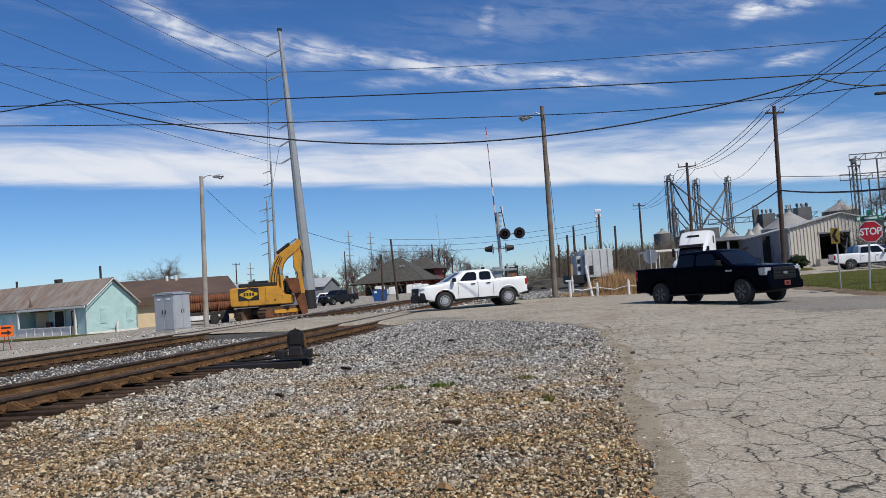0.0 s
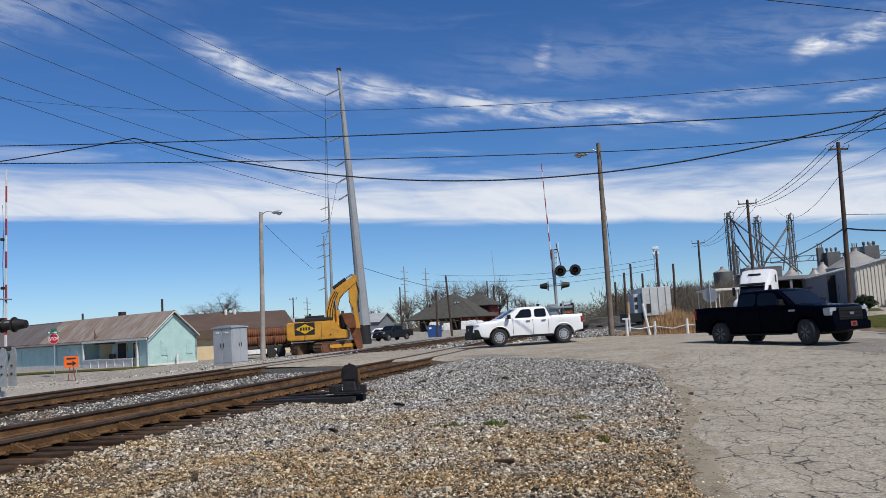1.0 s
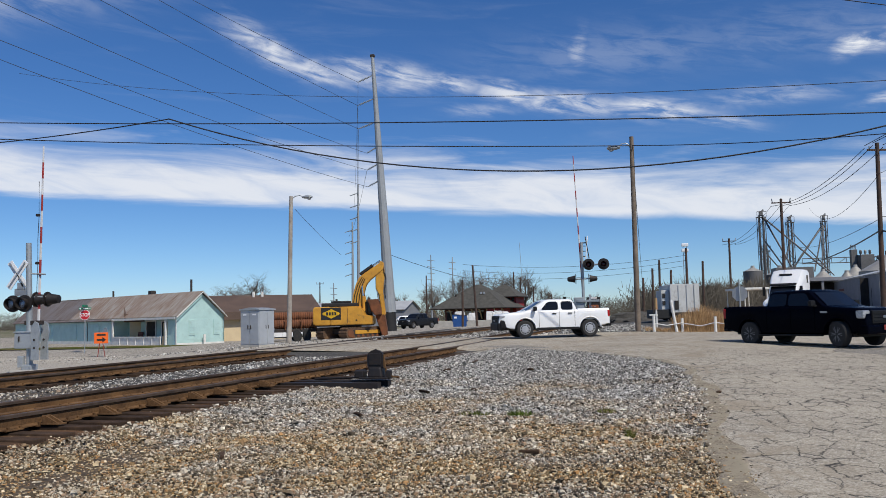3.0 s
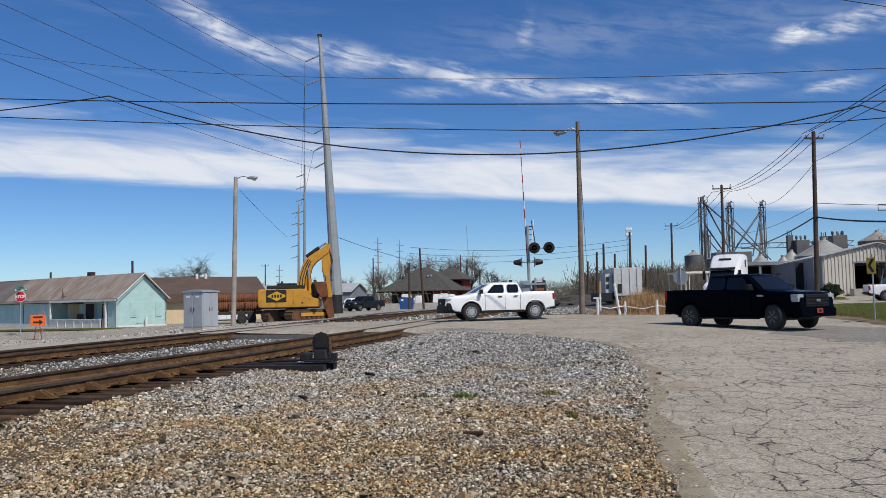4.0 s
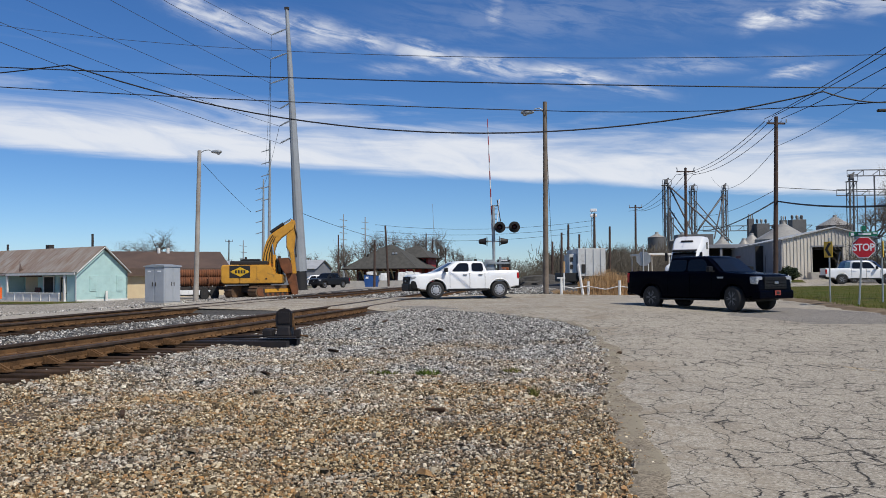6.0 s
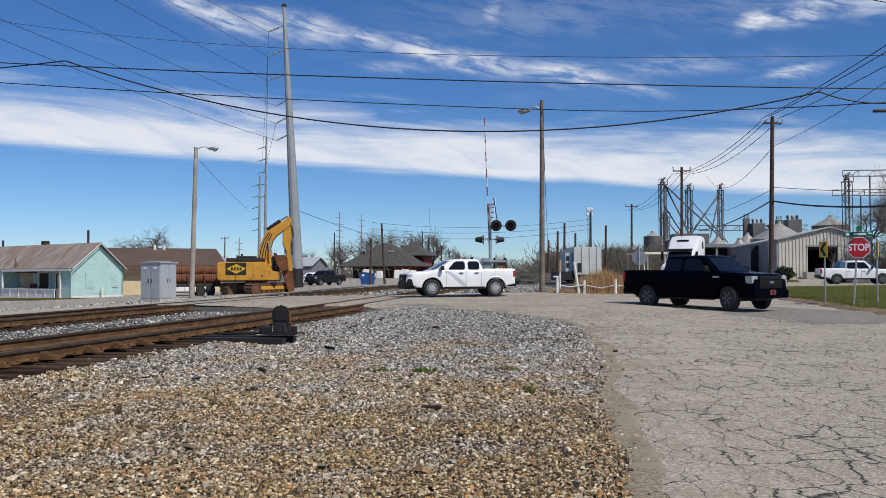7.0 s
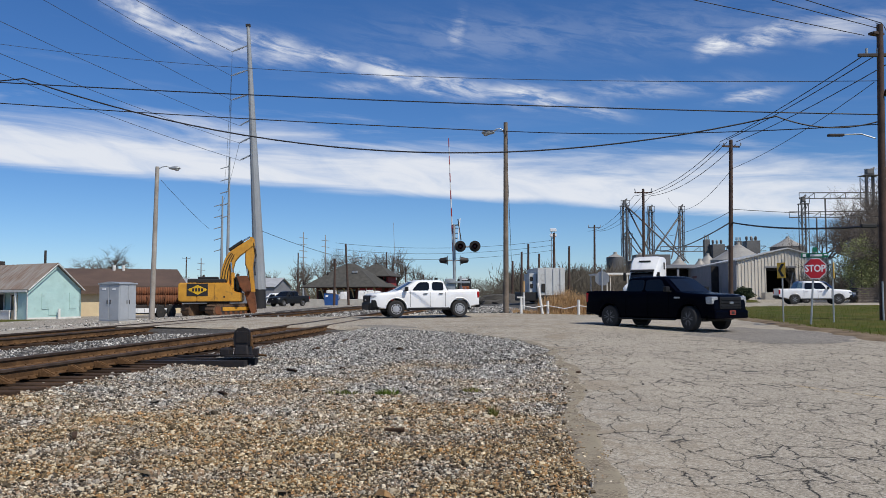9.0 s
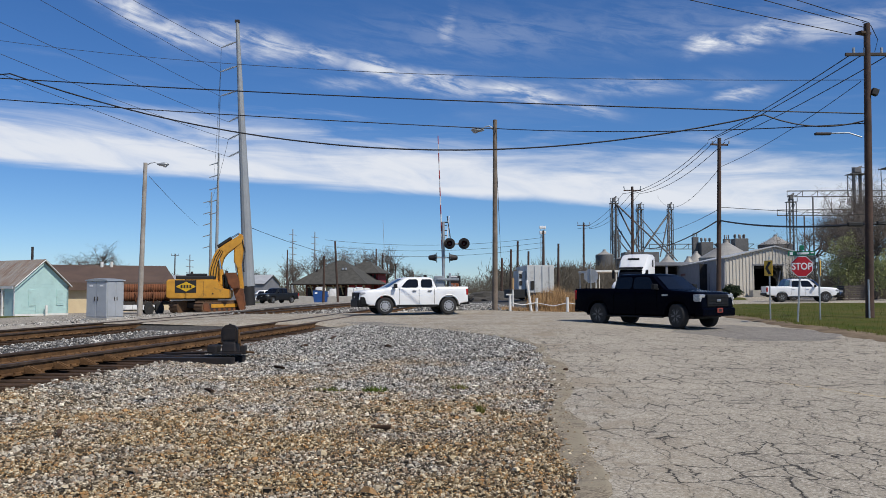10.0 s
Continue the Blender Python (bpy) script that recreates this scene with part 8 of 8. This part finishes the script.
leg_tower(33.0, 160, 18.0, 1.25, "tall grey grain elevator leg with a head platform")
leg_tower(38.4, 162, 17.0, 1.1, "tall grey grain elevator leg with a head platform")
leg_tower(36.0, 172, 12.5, 1.3, "grey grain elevator leg behind the others")
leg_tower(43.8, 160, 16.8, 0.9, "slim grey grain elevator leg with spouts")
leg_tower(54.6, 130, 15.0, 1.1, "grey elevator tower carrying a conveyor")
leg_tower(71.0, 142, 21.0, 2.2, "massive grey elevator tower behind the trees")
leg_tower(77.0, 142, 22.0, 2.4, "massive grey elevator tower behind the trees")
for p, q, r, mt in (((33.2, 159, 18.2), (41.5, 150, 7.4), 0.16, "grain"), ((33.3, 159, 18.0), (37.6, 155, 7.0), 0.16, "grain"), ((33.2, 159, 14), (36.5, 156, 7.5), 0.14, "grain"), ((43.6, 160, 16.4), (38.6, 158, 10.2), 0.16, "grain"), ((43.5, 160, 16.4), (37.6, 158, 8.6), 0.16, "grain"),
                    ((43.6, 160, 16.2), (41.0, 157, 8.0), 0.13, "grain"), ((43.7, 160, 16.2), (42.2, 157, 7.5), 0.13, "grain"), ((38.5, 161, 15.5), (44.5, 158, 7.2), 0.10, "grain"), ((33.0, 160, 12.5), (37.8, 161, 6.5), 0.12, "grain"), ((38.3, 161, 14), (35.0, 158, 7), 0.12, "grain")):
    bm = B()
    rod(bm, p, q, r, None, 8)
    single("grain_spout", bm, mt, "sloping grain spout between mill towers", "pipe", "grain mill", shade=True)


def bin_(x, y, r, h, cone, mat, label):
    t = thing("grain_bin", pose(x, y, gz(x, y) - 0.1), label, "silo", "grain mill")
    bm = B()
    lathe(bm, [(r * (1 + 0.012 * (k % 2)), h * k / 16) for k in range(17)], 28, "z")
    part("shell", bm, mat, t, "ribbed steel shell", True)
    bm = B()
    lathe(bm, [(r * 1.03, h - 0.05), (r * 0.5, h + cone * 0.52), (0.35, h + cone), (0.3, h + cone + 0.35)], 28, "z")
    part("cone_roof", bm, "binroof", t, "conical metal roof")


bin_(33.5, 150, 2.2, 6.6, 1.2, "grain", "grey ribbed grain bin")
bin_(38.3, 142, 2.0, 5.2, 1.4, "grain", "grey ribbed grain bin with pale cone roof")
bin_(41.3, 140, 1.9, 4.6, 1.6, "binroof", "pale ribbed grain bin with cone roof")
bin_(43.5, 143, 2.4, 5.3, 1.9, "binroof", "pale ribbed grain bin with cone roof")
bin_(45.0, 132, 4.2, 6.0, 2.4, "binroof", "wide pale grain bin with cone roof")
bin_(29.5, 152, 1.6, 7.4, 0.6, "grain", "dark grey grain bin")
bin_(60, 150, 3.0, 9.0, 1.5, "grain", "grey grain bin behind the warehouse")
for x0, x1, y, z, lab in ((38.5, 58, 155, 9.3, "raised conveyor gallery between mill buildings"), (54, 78, 130, 16.2, "long raised conveyor truss"), (54, 80, 134, 13.6, "long raised conveyor truss")):
    t = thing("conveyor", pose(0, 0, 0), lab, "conveyor", "grain mill")
    for dz in (0, 0.9):
        pbox("chord", ((x0 + x1) / 2, y, z + dz), (x1 - x0, 0.2, 0.14), "grain", t)
    n = int((x1 - x0) / 1.2)
    for k in range(n):
        xa = x0 + (x1 - x0) * k / n
        prod("web_bar", (xa, y, z), (xa + (x1 - x0) / n, y, z + 0.9) if k % 2 else (xa, y, z + 0.9), 0.05, "grain", t, None, 4)
    for k in range(3):
        xa = x0 + (x1 - x0) * (k + 0.5) / 3
        prod("support", (xa, y, gz(xa, y)), (xa, y, z), 0.12, "grain", t, None, 6)
for x, y, w, h in ((48.0, 152, 2.2, 10.5), (51.2, 152, 3.2, 9.5), (53.5, 150, 2.4, 11.0), (46.4, 153, 1.0, 11.5), (58, 170, 1.2, 12.2), (62, 172, 1.2, 12.2)):
    t = thing("mill_block", pose(x, y, gz(x, y)), "weathered steel mill housing with cyclones", "building", "grain mill")
    pbox("housing", (0, 0, h / 2 - 0.5), (w, w, h - 1.0), "grain", t, 0.05)
    for k in range(3):
        bm = B()
        lathe(bm, [(0.06, h - 1.0), (w * 0.1, h - 0.7), (w * 0.1, h - 0.3), (w * 0.04, h - 0.15)], 10, "z", ((k - 1) * w * 0.34, 0, 0))
        part("cyclone", bm, "binroof" if k % 2 else "grain", t, shade=True)
ms = thing("mill_shed", pose(27.5, 122, gz(28, 122)), "dark open-fronted mill shed with a flat roof", "building", "grain mill")
pbox("roof", (5.2, 3, 4.6), (11.0, 7.0, 0.5), "grey_wall", ms, 0.03)
pbox("back_wall", (5.2, 6, 2.2), (10.4, 0.2, 4.5), "dark_in", ms)
for k in range(5):
    pbox("pillar", (0.2 + 2.5 * k, -0.2, 2.2), (0.3, 0.3, 4.4), "grey_wall", ms)
pbox("upper_deck", (1.6, 1.0, 5.6), (5.0, 3.0, 1.5), "grain", ms, 0.03)
t = thing("radio_tower", pose(22.8, 190, gz(22, 190)), "slim lattice radio tower with dish antennas", "mast")
for sx in (-0.5, 0.5):
    prod("leg", (sx, 0, 0), (sx * 0.7, 0, 15.5), 0.07, "galv", t, None, 5)
for k in range(9):
    prod("brace", (-0.5, 0, 1.6 * k), (0.45, 0, 1.6 * (k + 1)), 0.05, "galv", t, None, 4)
for z in (14.0, 15.2):
    pbox("antenna", (0, -0.3, z), (1.5, 0.5, 0.7), "sign_white", t, 0.15)

# pallets and blocks by the warehouse
pt = thing("pallet_stack", pose(34.6, 70.5, gz(34.6, 70), 0, 0, 5), "stack of grey wooden pallets at the verge", "pallets")
for k in range(8):
    pbox("pallet", (0, 0, 0.08 + 0.16 * k), (2.2 - 0.1 * (k % 3), 1.2, 0.11), "bark", pt, 0.01)
lg = thing("lumber_pile", pose(29.7, 92.2, gz(29, 92)), "low pile of tan boards by the van", "lumber")
for k in range(4):
    pbox("board", (0.1 * k, 0.2 * k, 0.08 + 0.1 * k), (2.4, 0.5, 0.09), "reed", lg, 0.01, turn("Z", 6 * k - 9))
rt = thing("flat_trailer", pose(14.8, 80.5, gz(15, 80), 0, 0, 100), "tan flat trailer parked behind the red truck", "trailer")
pbox("deck", (0, 0, 0.8), (6, 2.2, 0.2), "reed", rt, 0.02)
pbox("frame", (0, 0, 0.6), (5.8, 1.6, 0.2), "dark_steel", rt)
pbox("canopy", (-0.5, 0, 2.6), (5, 2.2, 0.18), "white_trim", rt, 0.02, label="pale canopy roof")
for x in (-2.6, 1.8):
    for y in (-1, 1):
        prod("canopy_post", (x, y, 0.9), (x, y, 2.6), 0.05, "white_trim", rt)
for s in (-1, 1):
    wheel(rt, -1.0, s * 1.1, 0.38, 0.26, "steelwheel", "holes")
